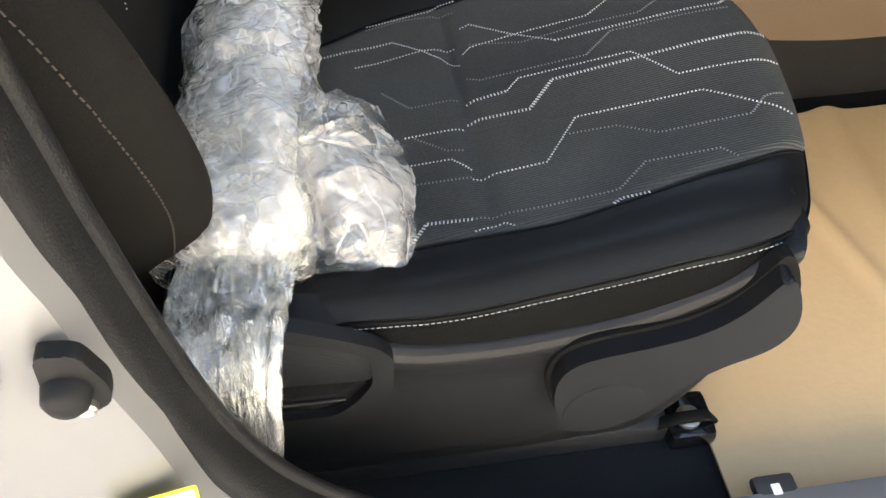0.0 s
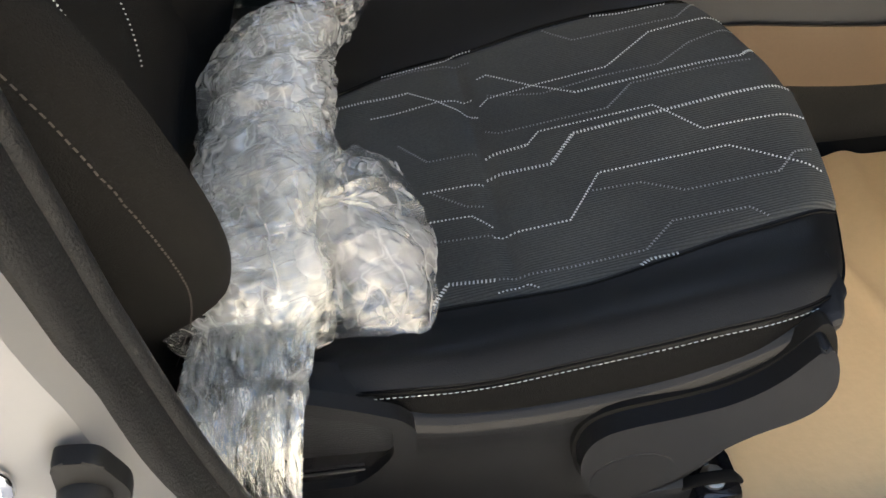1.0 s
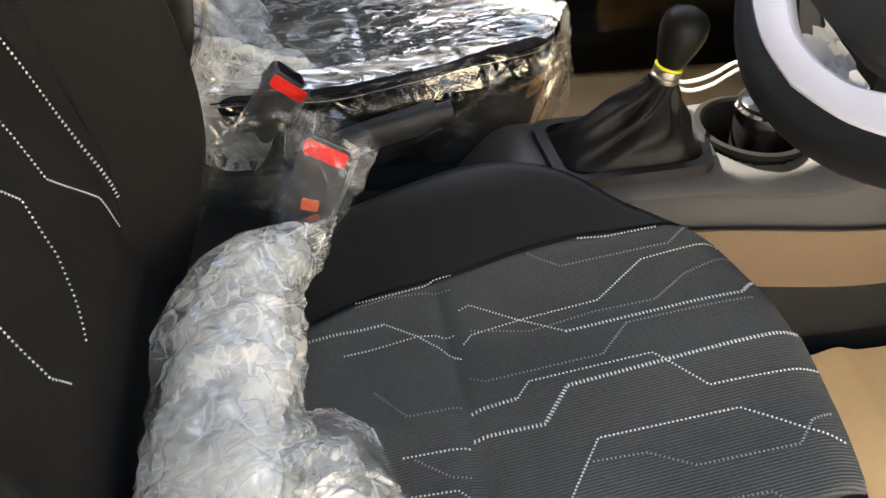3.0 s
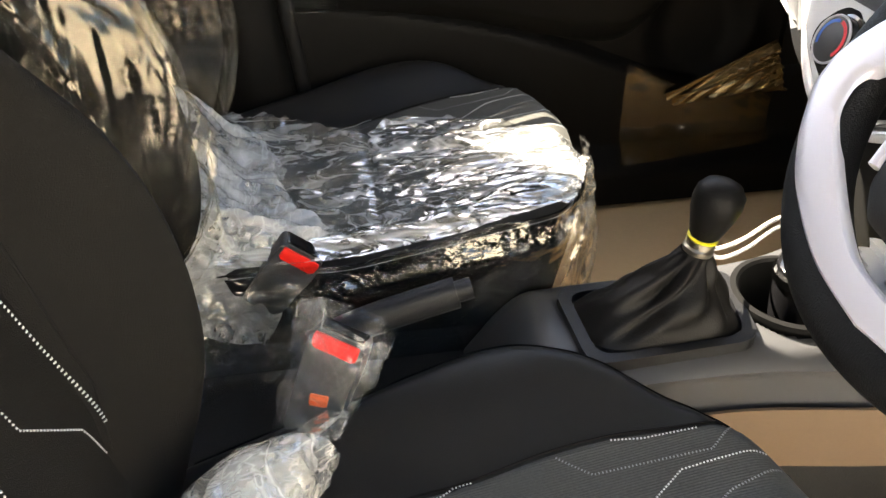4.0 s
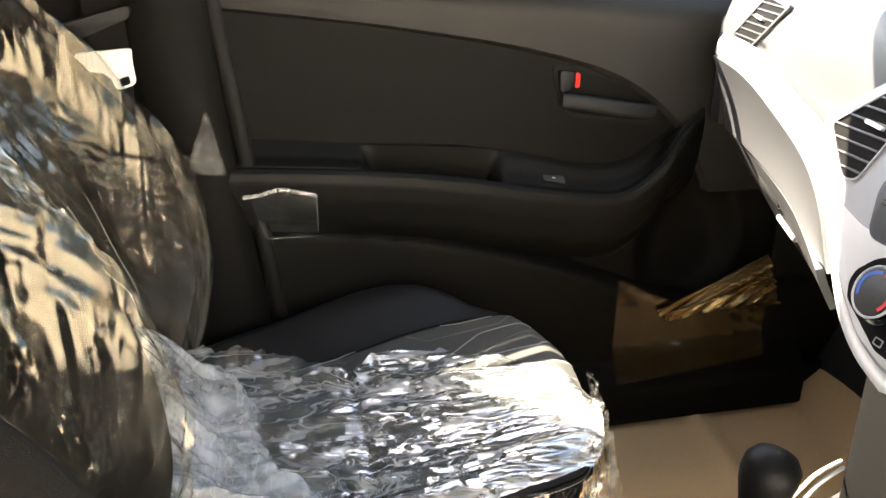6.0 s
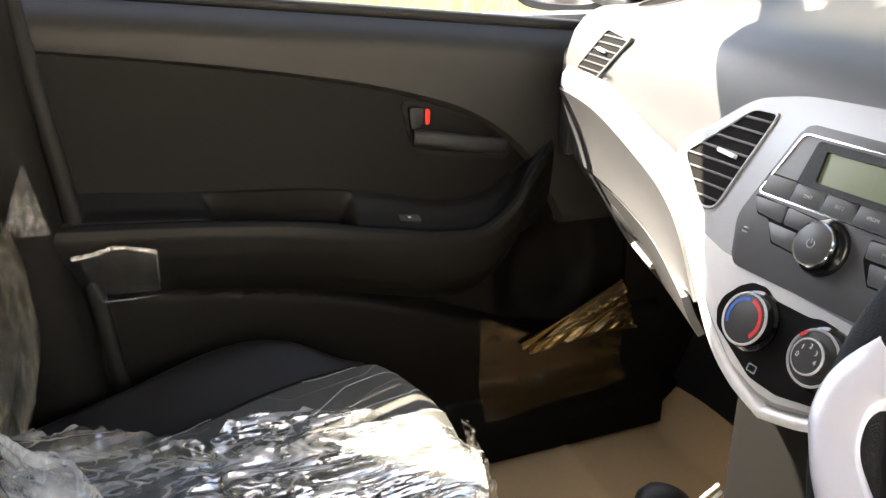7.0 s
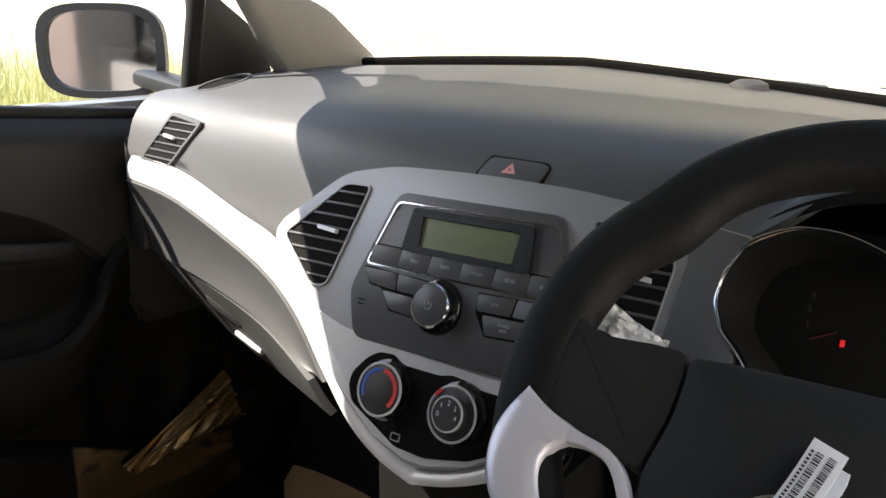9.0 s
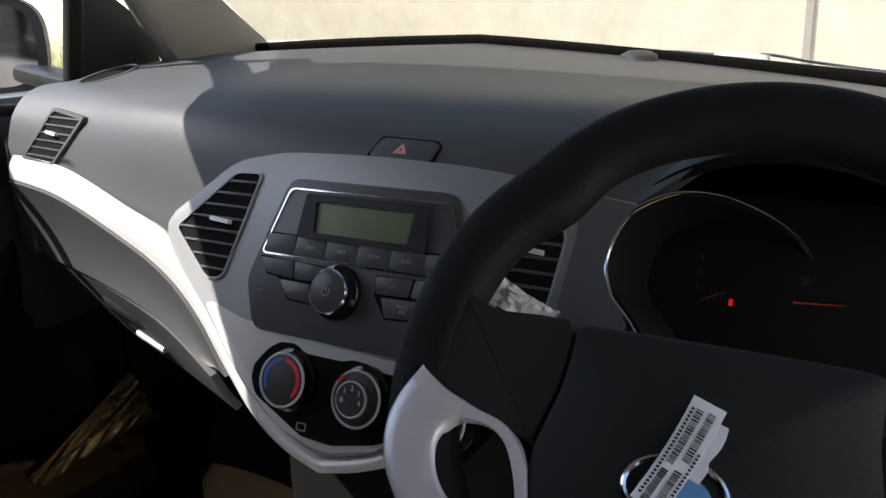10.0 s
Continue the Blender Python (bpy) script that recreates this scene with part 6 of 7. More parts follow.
part("grille", slab(dv, ov_pts, -0.004, 0.0025, 0), M_DARK, defrost)
part("sensor", disc(Face(pad_pt(-0.064, 0.955) + Vector((0, 0, 0.008)), (0, 1, 0), (-1, 0, 0)), 0, 0, [(0.026, 0), (0.024, 0.008), (0.014, 0.013), (0, 0.014)], 24), M_PAD, dash)

# instrument cluster
cluster = part("binnacle", box((0.70, -0.335, 0.90), (0.10, 0.32, 0.16), 0.02), M_DARK, dash, "dark instrument cluster under a hood")
IF = Face((0.6490, 0.0, 0.9), (0, -1, 0), (0, 0, 1))
RIM = [(0.262, -0.018), (0.243, 0.0065), (0.226, 0.0238), (0.2185, 0.042), (0.221, 0.064), (0.231, 0.084), (0.253, 0.098), (0.273, 0.103), (0.299, 0.1010), (0.328, 0.0905), (0.348, 0.078)]
rim_path = smooth_path([(a, b, 0) for a, b in RIM], 8)
part("dial_rim", sweep([CS.at(p.x, p.y, 0.006) for p in rim_path], lambda s: circle(0.0009 + 0.0014 * math.sin(math.pi * min(1, s * 1.25)) ** 2, 8), CS.n), M_CHROME, cluster, "bright chrome dial rim")
part("dial_well", grid(lambda u, v: CS.at(rim_path[int(u * (len(rim_path) - 1))].x, rim_path[int(u * (len(rim_path) - 1))].y, 0.005 - 0.11 * v), len(rim_path) - 1, 3, thick=0.003), M_DARK, cluster, "matt black well round the dials")
part("needle", slab(IF, [(0.334, -0.0072), (0.372, -0.0040), (0.372, -0.0034), (0.334, -0.0058)], 0.001, 0.002, 0), M_NEEDLE, cluster, "red needle")
part("needle", slab(IF, [(0.262, -0.0165), (0.282, -0.0060), (0.2815, -0.0050), (0.2615, -0.0150)], 0.001, 0.002, 0), mat("dull_red_needle", (0.10, 0.01, 0.01), 0.5), cluster, "dull red needle")
part("warning_light", slab(IF, rounded([(0.2845, -0.0170), (0.2880, -0.0170), (0.2885, -0.0110), (0.2850, -0.0110)], 0.0010), 0.001, 0.002, 0), M_LIT, cluster, "lit red warning symbol")
M_FAINT = mat("unlit_dial_print", (0.045, 0.046, 0.048), 0.5)
for words, a, b in (("3", 0.261, 0.021), ("2", 0.259, 0.010), ("1", 0.259, -0.004), ("20", 0.342, 0.012)):
    writing(words, IF, a, b, 0.001, 0.008, M_FAINT, cluster, turn=0.15)


def hood_fn(u, v):
    t = math.pi * (0.90 - 0.80 * u)
    return Vector((0.562 + 0.02 * (1 - math.sin(t)) + 0.16 * v, -0.335 - 0.130 * math.cos(t), 0.930 + 0.098 * math.sin(t) - 0.012 * v))


# Added plate that stops light leaking in behind the dials.
part("rear_light_block", box((0.745, -0.335, 0.93), (0.02, 0.40, 0.20), 0.006), M_DARK, cluster, "added matt black plate blocking light behind the binnacle")
part("cluster_hood", grid(hood_fn, 40, 8, thick=0.008), M_DARK, cluster, "black hood over the instruments")

# ---------------------------------------------------------------- steering wheel
wheel = thing("steering_wheel", (0.36, -0.341, 0.91), "black steering wheel with silver lower spokes and a hanging tag", "steering wheel")
TILT_W = 0.709
WF = Face((0.388, -0.331, 0.928), (0, -1, 0), (math.sin(TILT_W), 0, math.cos(TILT_W)))


def ring_path(r, n=96, c=0.0):
    return [WF.at(r * math.sin(2 * math.pi * i / n), r * math.cos(2 * math.pi * i / n), c) for i in range(n)]


def rim_section(s):
    """The rim's section, fuller inwards at the two thumb grips."""
    g = max(math.exp(-((s - k) / 0.030) ** 2) for k in (0.128, 0.872))
    return [(x + 0.0045 * g if x < 0 else x * (1 + 0.28 * g) + 0.0045 * g, y) for x, y in oval(0.0212, 0.0165, 18)]


part("rim", sweep(ring_path(0.172), rim_section, WF.n, closed=True), M_RIM, wheel, "black grained rim")


def loft(face, one, two, c0, c1):
    """A bar with softly rounded edges between two edge lines of equal count."""
    left = smooth_path([(a, b, 0) for a, b in one], 6)
    right = smooth_path([(a, b, 0) for a, b in two], 6)
    section = ((0.0, c0), (0.0, c1 - 0.005), (0.03, c1 - 0.0022), (0.09, c1 - 0.0006), (0.3, c1 - 0.0001), (0.5, c1), (0.7, c1 - 0.0001), (0.91, c1 - 0.0006), (0.97, c1 - 0.0022), (1.0, c1 - 0.005), (1.0, c0))
    bm = bmesh.new()
    rows = [[bm.verts.new(face.at(*(l * (1 - k) + r * k)[:2], c)) for k, c in section] for l, r in zip(left, right)]
    for a, b in zip(rows, rows[1:]):
        for i in range(len(section)):
            k = (i + 1) % len(section)
            bm.faces.new((a[i], b[i], b[k], a[k]))
    bm.normal_update()
    bmesh.ops.recalc_face_normals(bm, faces=bm.faces[:])
    return caps(bm)


SPOKE_OUT = [(0.1660, -0.0235), (0.1720, -0.0315), (0.1765, -0.0400), (0.1780, -0.0445), (0.1790, -0.0490), (0.1800, -0.0580), (0.1785, -0.0690), (0.1735, -0.0830), (0.1610, -0.0990), (0.1440, -0.1165), (0.1120, -0.1390), (0.056, -0.161), (0.0, -0.169)]
SPOKE_IN = [(0.1655, -0.0245), (0.1480, -0.0338), (0.1300, -0.0400), (0.1298, -0.0455), (0.1330, -0.0497), (0.1398, -0.0552), (0.1430, -0.0650), (0.1375, -0.0810), (0.1260, -0.0940), (0.1060, -0.1080), (0.0700, -0.1280), (0.035, -0.143), (0.0, -0.147)]
STRIP_OUT = [(0.1340, -0.0388), (0.1220, -0.0420), (0.1070, -0.0458), (0.0935, -0.0560), (0.0835, -0.0750), (0.0770, -0.0980)]
STRIP_IN = [(0.1320, -0.0500), (0.1210, -0.0492), (0.1090, -0.0525), (0.1000, -0.0605), (0.0905, -0.0780), (0.0840, -0.1000)]
for sgn in (-1, 1):
    sp = part("spoke", loft(WF, [(sgn * a, b) for a, b in SPOKE_OUT], [(sgn * a, b) for a, b in SPOKE_IN], 0.008, 0.0185), M_LILAC, wheel, "satin silver lower spoke")
    part("spoke_strip", loft(WF, [(sgn * a, b) for a, b in STRIP_OUT], [(sgn * a, b) for a, b in STRIP_IN], 0.009, 0.0180), M_LILAC, sp)
    arm = [(sgn * a, b) for a, b in ((0.158, 0.032), (0.145, 0.024), (0.131, 0.020), (0.110, 0.021), (0.0835, 0.0225), (0.0815, 0.005), (0.0825, -0.019), (0.0895, -0.053), (0.104, -0.047), (0.122, -0.042), (0.145, -0.035), (0.166, -0.026), (0.168, 0.0))]
    part("arm", slab(WF, rounded(arm, 0.006, 3), -0.012, 0.0125, 0.004), M_HUB, wheel, "black side arm")

HUB = [(0.0, 0.0205), (0.030, 0.0205), (0.062, 0.0200), (0.0770, 0.0190), (0.0800, 0.014), (0.0790, 0.004), (0.0800, -0.019), (0.0870, -0.054), (0.085, -0.080), (0.074, -0.108), (0.055, -0.124), (0.0, -0.130)]
hub_ring = [(-a, b) for a, b in HUB[1:-1]][::-1] + HUB
hub_ring = rounded(hub_ring, 0.006, 3)


def hub_fn(u, v):
    """The domed centre pad: u from its middle to the edge and down its flank, v round its outline."""
    n = len(hub_ring)
    q = v * n
    i = int(q) % n
    a, b = Vector(hub_ring[i]).lerp(Vector(hub_ring[(i + 1) % n]), q - int(q))
    k = min(1.0, u / 0.86)
    c = 0.014 + 0.014 * (1 - k ** 2.6)
    if u > 0.86:
        c -= 0.030 * (u - 0.86) / 0.14
    elif k > 0.97:
        c -= 0.0015 * ((k - 0.97) / 0.03) ** 2
    return WF.at(a * k, -0.050 + (b + 0.050) * k, c)


hub = part("hub_pad", grid(hub_fn, 30, 3 * len(hub_ring), close_v=True), M_HUB, wheel, "black grained centre pad")
part("badge_ring", sweep([WF.at(-0.005 + 0.0250 * math.cos(2 * math.pi * i / 48), -0.062 + 0.0165 * math.sin(2 * math.pi * i / 48), 0.0285) for i in range(48)], circle(0.0019, 8), WF.n, closed=True), M_CHROME, hub, "plain chrome oval")
part("badge_field", slab(WF, [(-0.005 + 0.018 * math.cos(2 * math.pi * i / 32), -0.064 + 0.012 * math.sin(2 * math.pi * i / 32)) for i in range(32)], 0.020, 0.0288, 0), mat("pale_blue_film", (0.12, 0.30, 0.55), 0.3), hub, "pale blue protective film")
part("column", sweep([WF.at(0, -0.050, -0.005), WF.at(0, -0.060, -0.20)], oval(0.050, 0.048), (0, 0, 1)), M_BLACK, wheel, "black column shroud")
for sgn in (-1, 1):
    part("stalk", sweep(smooth_path([WF.at(sgn * 0.03, 0.005, -0.06), WF.at(sgn * 0.10, 0.020, -0.052), WF.at(sgn * 0.165, 0.032, -0.045)], 6), oval(0.010, 0.007), (0, 0, 1)), M_BLACK, wheel)

tag_thing = thing("paper_tag", WF.at(-0.004, -0.03, 0.05), "white paper barcode tag hanging on the wheel pad", "paper tag")
TG = Face(WF.at(-0.003, -0.041, 0.0335), WF.u * 0.95 - WF.v * 0.31, WF.v * 0.95 + WF.u * 0.31)


def curl(b):
    return 6.0 * (b - 0.004) ** 2


part("sheet", grid(lambda u, v: TG.at(-0.009 + 0.0175 * u, -0.034 + 0.059 * v, curl(-0.034 + 0.059 * v)), 4, 14, thick=0.0004), M_PAPER, tag_thing)
part("second_sheet", grid(lambda u, v: TG.at(0.001 + 0.0125 * u + 0.0008 * math.sin(11 * v), -0.012 + 0.030 * v + 0.002 * math.sin(9 * v), -0.0015 + 0.002 * u), 4, 10, thick=0.0004), M_PAPER, tag_thing)
rng = random.Random(4)
for a0, a1, b0, b1 in ((-0.0046, -0.0010, -0.010, 0.020), (0.0014, 0.0052, -0.006, 0.020), (-0.0046, -0.0010, -0.033, -0.014), (0.0014, 0.0050, -0.033, -0.012)):
    b = b0
    bars = []
    while b < b1:
        w = rng.choice((0.0003, 0.0005, 0.0009))
        bars.append(slab(TG, [(a0, b), (a1, b), (a1, b + w), (a0, b + w)], curl(b), curl(b) + 0.0006, 0))
        b += w + rng.choice((0.0004, 0.0007))
    part("barcode", join(*bars), M_INK, tag_thing, smooth=False)
for a0, n in ((-0.0072, 24), (0.0064, 15)):
    part("line_of_text", join(*[slab(TG, [(a0, -0.030 + i * 0.0021), (a0 + 0.0014, -0.030 + i * 0.0021), (a0 + 0.0014, -0.0288 + i * 0.0021), (a0, -0.0288 + i * 0.0021)], curl(-0.0295 + i * 0.0021), curl(-0.0295 + i * 0.0021) + 0.0007, 0) for i in range(n)]), M_INK, tag_thing, smooth=False)

slip = thing("paper_slip", WF.at(-0.04, -0.14, -0.05), "creased white paper slip tucked behind the wheel", "paper slip")
part("sheet", grid(lambda u, v: WF.at(-0.082 + 0.085 * u + 0.01 * v, -0.122 - 0.038 * v - 0.016 * u, -0.050 + 0.030 * ridge((u * 0.05, v * 0.05, 0.2), 0.03, 3)), 24, 18, thick=0.0005), M_PAPER, slip)

scrap = thing("film_scrap", WF.at(-0.14, 0.045, -0.04), "crumpled clear film scrap on the column stalk", "plastic film")


def scrap_fn(u, v):
    p = WF.at(-0.160 + 0.052 * u, 0.056 - 0.020 * v - 0.017 * u, -0.036 + 0.01 * math.sin(6 * u))
    return p + WF.n * 0.018 * ridge(p, 0.03, 4)


part("sheet", grid(scrap_fn, 34, 24), M_WRAP, scrap)

# ---------------------------------------------------------------- charger in the cup holder, and its cable
mug = thing("travel_cup", (0.484, 0.006, 0.4925), "black travel cup with a silver band in the cup holder", "cup")
MF = Face((0.484, 0.006, 0.4925), (1, 0, 0), (0, 1, 0))
part("body", disc(MF, 0, 0, [(0.0, 0.0), (0.028, 0.0), (0.033, 0.05), (0.034, 0.080)], 40), M_GLOSS, mug)
part("band", disc(MF, 0, 0, [(0.0335, 0.078), (0.0368, 0.080), (0.0368, 0.090), (0.034, 0.093)], 40), M_CHROME, mug, "silver band")
part("lid", disc(MF, 0, 0, [(0.034, 0.092), (0.034, 0.098), (0.030, 0.101), (0.0, 0.102)], 40), M_GLOSS, mug)
part("label", slab(MF, rounded([(-0.016, -0.010), (0.014, -0.012), (0.016, 0.012), (-0.012, 0.014)], 0.006), 0.101, 0.1026, 0), M_YELLOW, mug, "yellow-green round label")
cable = thing("charging_cable", (0.40, 0.06, 0.56), "thin white cable looped across the console", "cable")
part("strand", sweep(smooth_path([(0.352, 0.004, 0.638), (0.380, 0.022, 0.613), (0.43, 0.055, 0.598), (0.48, 0.085, 0.598), (0.53, 0.11, 0.590)], 8), circle(0.0022, 8)), M_WHITE, cable)
part("strand", sweep(smooth_path([(0.352, 0.000, 0.634), (0.382, 0.014, 0.607), (0.43, 0.046, 0.592), (0.48, 0.078, 0.592), (0.53, 0.105, 0.585)], 8), circle(0.0022, 8)), M_WHITE, cable)


# ---------------------------------------------------------------- driver's door opening
JAMB = [(p.x, p.y) for p in smooth_path([(a, b, 0) for a, b in [(0.30, 0.35), (0.36, 0.06), (0.45, -0.050), (0.53, -0.096), (0.591, -0.114), (0.672, -0.123), (0.72, -0.130), (0.774, -0.134), (0.82, -0.140), (1.0, -0.155), (1.35, -0.2)]], 8)]


def jamb_fn(u, v):
    z = 0.30 + 1.05 * u
    edge = -0.016 * step(0.40, 0.54, z) + lerp_table(z, JAMB)
    y0 = -0.690 + 0.13 * step(0.95, 1.4, z)
    pts = [(-0.020, 0.014), (-0.006, 0.004), (-0.010, -0.007), (-0.03, -0.014), (-0.07, -0.022), (-0.14, -0.028), (-0.5, -0.05)]
    k = v * (len(pts) - 1)
    i = min(int(k), len(pts) - 2)
    p = Vector(pts[i]).lerp(Vector(pts[i + 1]), k - i)
    return Vector((edge + p.x, y0 + p.y, z))


shell_panel("centre_pillar_right", grid(jamb_fn, 140, 40, thick=-0.012), M_PAINT, "silver painted centre pillar of the open doorway")
seal_path = smooth_path([(0.60, -0.668, 0.325), (0.30, -0.668, 0.330), (0.10, -0.668, 0.366), (0.0, -0.670, 0.420), (-0.066, -0.672, 0.485), (-0.102, -0.673, 0.540), (-0.124, -0.673, 0.60), (-0.135, -0.673, 0.655), (-0.142, -0.673, 0.71), (-0.147, -0.673, 0.76), (-0.151, -0.673, 0.81), (-0.160, -0.665, 0.95), (-0.180, -0.60, 1.25), (-0.20, -0.56, 1.36)], 8)
shell_panel("doorway_seal", sweep(seal_path, oval(0.008, 0.019), (0, -1, 0)), M_SEAL, "thick dark rubber seal round the doorway")
shell_panel("doorway_seal_lip", sweep([p + Vector((0.003, 0.013, 0.0)) for p in seal_path], oval(0.009, 0.006), (0, -1, 0)), M_SEAL, "black rubber lip of the doorway seal")
fuel = thing("release_lever", (0.295, -0.636, 0.335), "black release lever with a pale pump mark beside the sill", "lever")
part("lever", box((0.295, -0.638, 0.340), (0.038, 0.030, 0.012), 0.005), M_BLACK, fuel)
part("mark", slab(Face((0.295, -0.638, 0.3462), (1, 0, 0), (0, 1, 0)), rounded([(-0.005, -0.005), (0.003, -0.005), (0.003, 0.005), (-0.005, 0.005)], 0.001), 0, 0.0006, 0), M_WHITE, fuel)

striker = thing("door_switch", (-0.150, -0.713, 0.725), "black door lamp switch with a steel screw on the pillar", "switch")
ST = Face((-0.149, -0.713, 0.747), (1, 0, -0.15), (0.15, 0, 1))
part("plate", slab(ST, rounded([(-0.012, 0.020), (0.004, 0.020), (0.013, 0.0), (0.012, -0.016), (-0.004, -0.020), (-0.012, -0.006)], 0.005), -0.002, 0.006, 0.002), M_RUBBER, striker)
part("buffer", disc(ST, -0.003, -0.003, [(0.010, 0.005), (0.009, 0.012), (0.006, 0.015), (0, 0.016)], 28), M_RUBBER, striker)
part("screw", disc(ST, 0.003, -0.013, [(0.0045, 0.006), (0.0045, 0.009), (0.003, 0.010), (0.0015, 0.009), (0, 0.009)], 16), M_STEEL, striker, "bare steel screw head")
latch = thing("door_striker", (-0.17, -0.712, 0.74), "bright steel striker loop on the door pillar", "striker")
part("loop", sweep(smooth_path([(-0.232, -0.712, 0.778), (-0.192, -0.716, 0.772), (-0.178, -0.718, 0.766), (-0.176, -0.718, 0.756), (-0.184, -0.717, 0.748), (-0.232, -0.712, 0.734)], 6), circle(0.0028, 10), (0, 1, 0)), M_CHROME, latch)
part("plate", slab(Face((-0.210, -0.7125, 0.756), (1, 0, 0), (0, 0, 1)), rounded([(-0.03, -0.035), (0.008, -0.035), (0.008, 0.035), (-0.03, 0.035)], 0.006), -0.002, 0.003, 0.001), M_STEEL, latch, "zinc base plate")
stick = thing("warning_sticker", (-0.15, -0.73, 0.62), "white sticker with a yellow border on the pillar", "sticker")
SK = Face((-0.156, -0.7205, 0.628), (1, 0.22, -0.1), (0.1, 0, 1))
part("border", slab(SK, rounded([(-0.010, -0.03), (0.03, -0.03), (0.03, 0.020), (-0.010, 0.020)], 0.003), 0.0, 0.0012, 0), M_YELLOW, stick)
part("paper", slab(SK, rounded([(-0.008, -0.03), (0.028, -0.03), (0.028, 0.018), (-0.008, 0.018)], 0.002), 0.001, 0.0016, 0), M_PAPER, stick)

for i, (a0, a1) in enumerate(((-0.005, -0.0005), (0.002, 0.020), (-0.005, 0.017), (-0.005, 0.021), (-0.005, 0.012))):
    b0 = 0.010 - 0.0065 * max(0, i - 1)
    part("line_of_text", slab(SK, [(a0, b0), (a1, b0), (a1, b0 + 0.0026), (a0, b0 + 0.0026)], 0.0016, 0.0019, 0), M_INK, stick, smooth=False)

# ---------------------------------------------------------------- windscreen, wiper, mirror
def base_z(y):
    return 1.073 - 0.085 * max(0.0, 0.19 - y) - 0.010 * max(0.0, (y - 0.19) / 0.41) ** 2


shell_panel("windscreen_seal", sweep([Vector((1.150 - 0.10 * (y / 0.60) ** 2, y, base_z(y))) for y in [0.60 - 0.05 * i for i in range(25)]], oval(0.014, 0.0085), (0, 0, 1)), M_DARK, "black band along the windscreen base")
shell_panel("windscreen_glass", grid(lambda u, v: Vector((1.145 - 0.06 * (2 * u - 1) ** 2 - 0.54 * v, -0.58 + 1.16 * u - (2 * u - 1) * 0.05 * v, 1.076 - 0.085 * max(0.0, 0.77 - 1.16 * u) * (1 - v) + 0.338 * v + 0.02 * math.sin(math.pi * v))), 12, 8), M_GLASS, "windscreen glass tinted to dim the sun on the dash")
wiper = thing("wiper", (1.25, -0.25, 1.05), "black and bright metal windscreen wiper", "wiper")
part("arm", sweep(smooth_path([(1.20, -0.025, 1.052), (1.20, -0.08, 1.0535), (1.20, -0.134, 1.050), (1.20, -0.175, 1.047), (1.20, -0.209, 1.050), (1.20, -0.266, 1.041), (1.20, -0.341, 1.031), (1.19, -0.45, 1.02)], 8), oval(0.006, 0.0022), (0, 0, 1)), M_CHROME, wiper, "bright wiper arm")
# White colour stands in for the sun's highlight on the knuckle.
part("knuckle", sweep(smooth_path([(1.199, -0.136, 1.043), (1.198, -0.155, 1.0445), (1.198, -0.195, 1.0435), (1.199, -0.212, 1.0400)], 6), lambda s: oval(0.012, 0.003 + 0.0065 * math.sin(math.pi * s) ** 0.5), (0, 0, 1)), M_WHITE, wiper, "wiper knuckle, white for the sun on it")
part("blade", sweep(smooth_path([(1.195, -0.03, 1.046), (1.195, -0.13, 1.042), (1.195, -0.24, 1.036), (1.19, -0.45, 1.016)], 8), oval(0.004, 0.003), (0, 0, 1)), M_STEEL, wiper, "wiper blade frame")
shell_panel("bonnet", grid(lambda u, v: Vector((1.16 + 0.75 * v, -0.65 + 1.3 * u, 1.005 - 0.10 * v - 0.25 * v ** 4 - 0.04 * (2 * u - 1) ** 4)), 20, 16, thick=0.01), M_PAINT, "silver painted bonnet")

mir = thing("door_mirror", (0.80, 0.80, 1.04), "silver door mirror with a black-edged glass", "door mirror")
MI = Face((0.815, 0.95, 1.080), (0.55, -0.835, 0.0), (0.0, 0.0, 1))


def mir_fn(u, v):
    a = 2 * math.pi * v
    k = math.sin(u * math.pi / 2)
    x = 0.112 * math.copysign(abs(math.cos(a)) ** 0.6, math.cos(a)) * k
    z = 0.080 * math.copysign(abs(math.sin(a)) ** 0.6, math.sin(a)) * k
    return MI.at(x, z, -0.085 * math.cos(u * math.pi / 2))


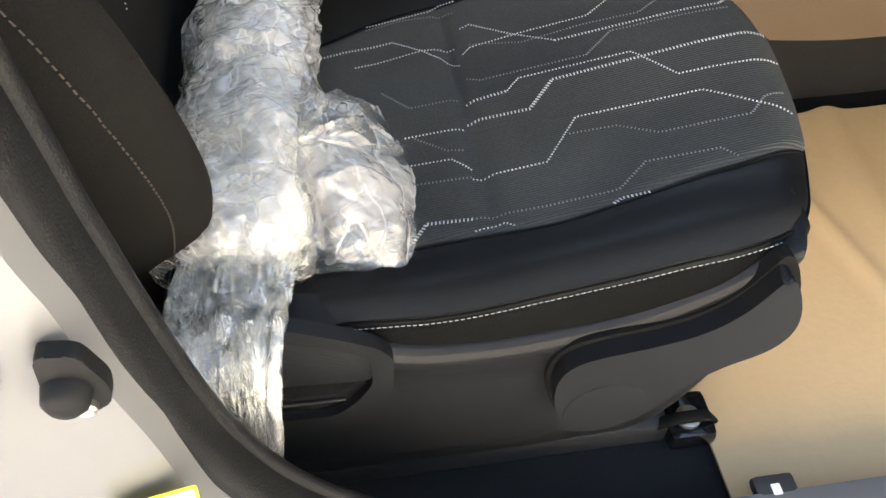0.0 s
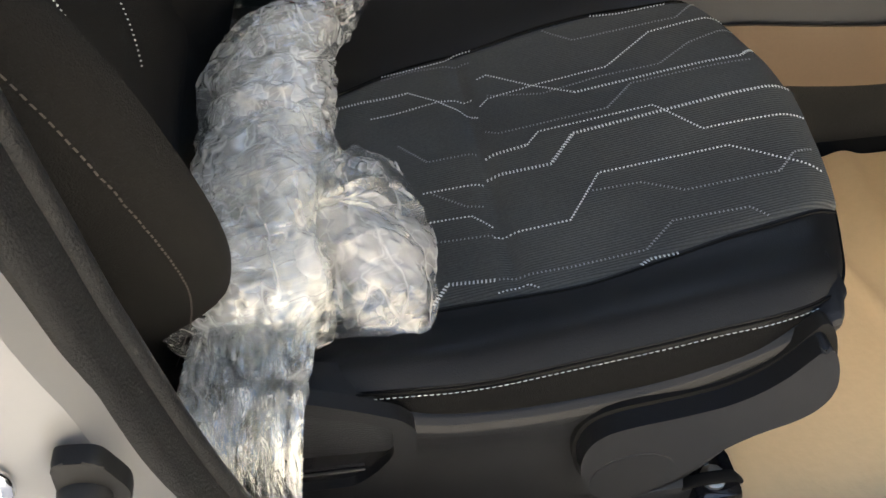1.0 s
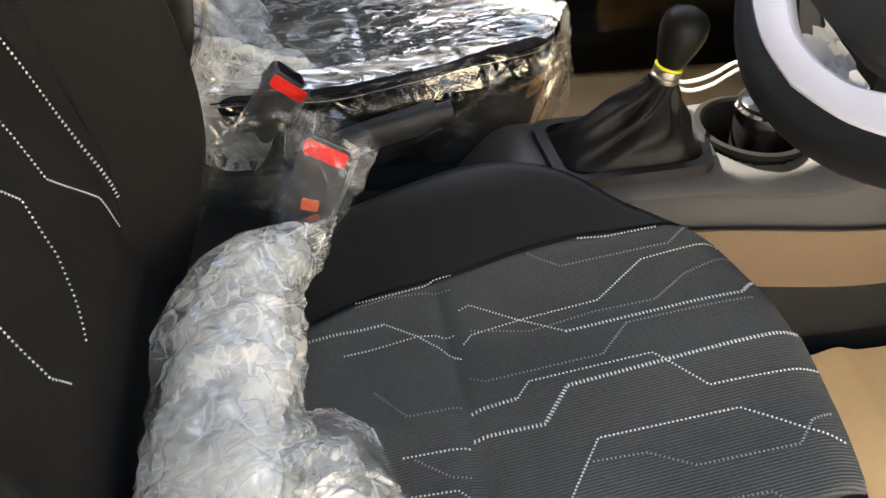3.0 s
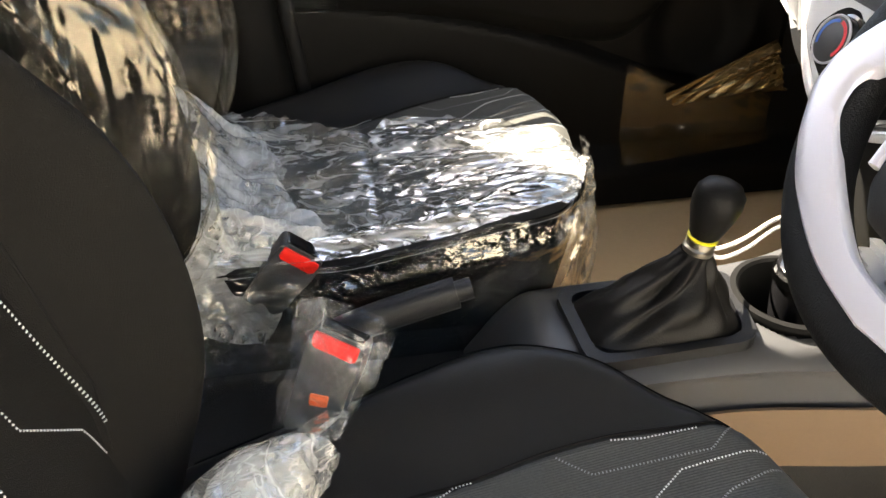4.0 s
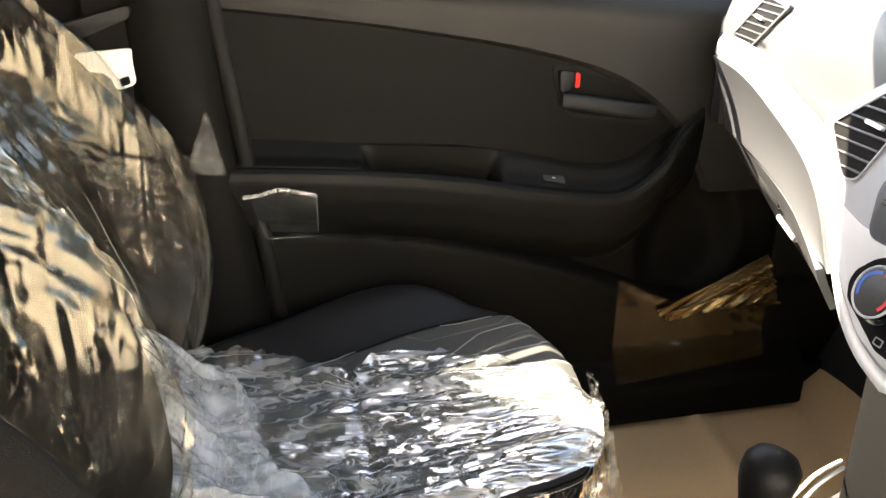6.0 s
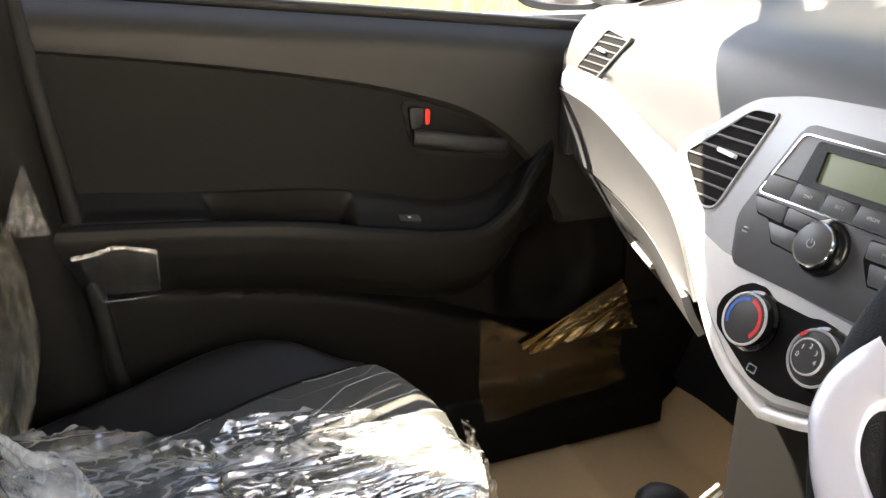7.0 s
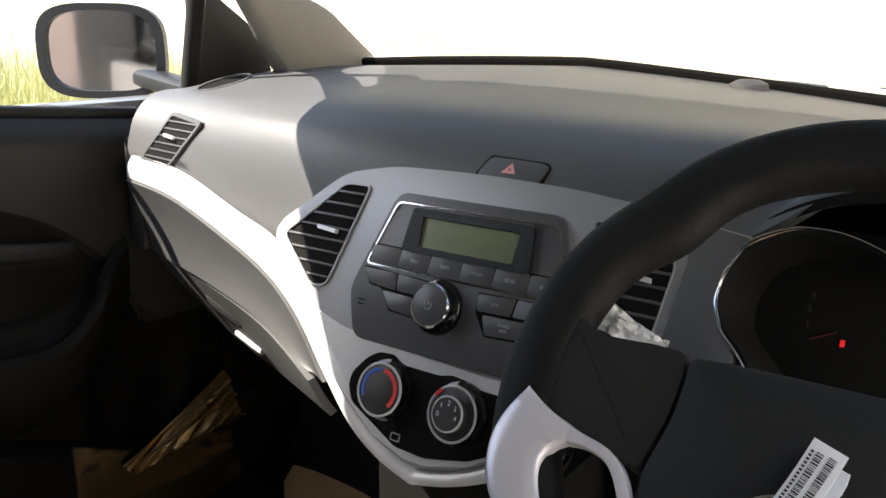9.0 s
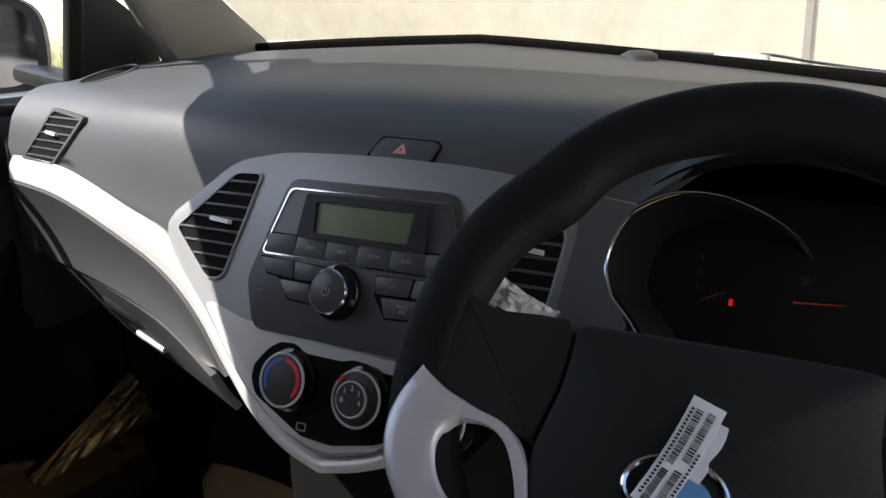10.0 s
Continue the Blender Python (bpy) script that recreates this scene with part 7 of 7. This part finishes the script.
part("housing", grid(mir_fn, 16, 48, close_v=True), M_PAINT, mir, "silver painted housing")
mo = [(0.112 * math.copysign(abs(math.cos(t)) ** 0.6, math.cos(t)), 0.080 * math.copysign(abs(math.sin(t)) ** 0.6, math.sin(t))) for t in [2 * math.pi * i / 48 for i in range(48)]]
part("rim", frame_slab(MI, mo, [(a * 0.86, b * 0.84) for a, b in mo], -0.012, 0.004), M_SHELL, mir, "dark grey rim")
part("glass", slab(MI, [(a * 0.87, b * 0.85) for a, b in mo], -0.008, -0.004, 0), M_MIRROR, mir, "mirror glass")
part("foot", sweep([Vector((0.83, 0.71, 1.02)), Vector((0.87, 0.90, 1.035))], oval(0.030, 0.016), (0, 0, 1)), M_SHELL, mir)

# ---------------------------------------------------------------- beyond the windows
bank = thing("metal_box", (0.95, 5.2, 0.0), "red painted metal box with a white panel beside the grass", "metal box")
part("body", box((0.95, 5.2, 0.66), (0.46, 0.8, 1.32), 0.03), M_REDCAR, bank)
part("panel", slab(Face((0.95, 4.80, 0.70), (1, 0, 0), (0, 0, 1)), rounded([(-0.12, 0.0), (0.14, 0.0), (0.15, 0.09), (0.0, 0.05)], 0.01), 0.0, 0.02), M_WHITE, bank, "white painted panel")


def blades(count, seed):
    """Tall grass beyond the passenger side, as one mesh of bent blades."""
    g = random.Random(seed)
    verts, faces = [], []
    for _ in range(count):
        x, y = g.uniform(-3, 8), g.uniform(2.2, 7.5)
        if x < 1.3 and y < 4.9:
            x += 2.5
        h, a, w = g.uniform(0.25, 0.85) + 0.35 * g.random() * (y > 3.4), g.uniform(0, 6.28), g.uniform(0.004, 0.010)
        lx, ly = g.uniform(-0.25, 0.25), g.uniform(-0.25, 0.25)
        dx, dy = math.cos(a) * w, math.sin(a) * w
        k = len(verts)
        for t in (0, 0.55, 1.0):
            q = (1 - t) * 0.9 + 0.1
            verts += [(x + lx * t * t * h - dx * q, y + ly * t * t * h - dy * q, h * t), (x + lx * t * t * h + dx * q, y + ly * t * t * h + dy * q, h * t)]
        faces += [(k, k + 1, k + 3, k + 2), (k + 2, k + 3, k + 5, k + 4)]
    me = bpy.data.meshes.new("grass")
    me.from_pydata(verts, [], faces)
    me.materials.append(M_GRASS)
    return new("grass", me)


tagged(blades(42000, 3), "tall yellow-green grass beside the car, paled for bright daylight", "grass", kind="stuff")
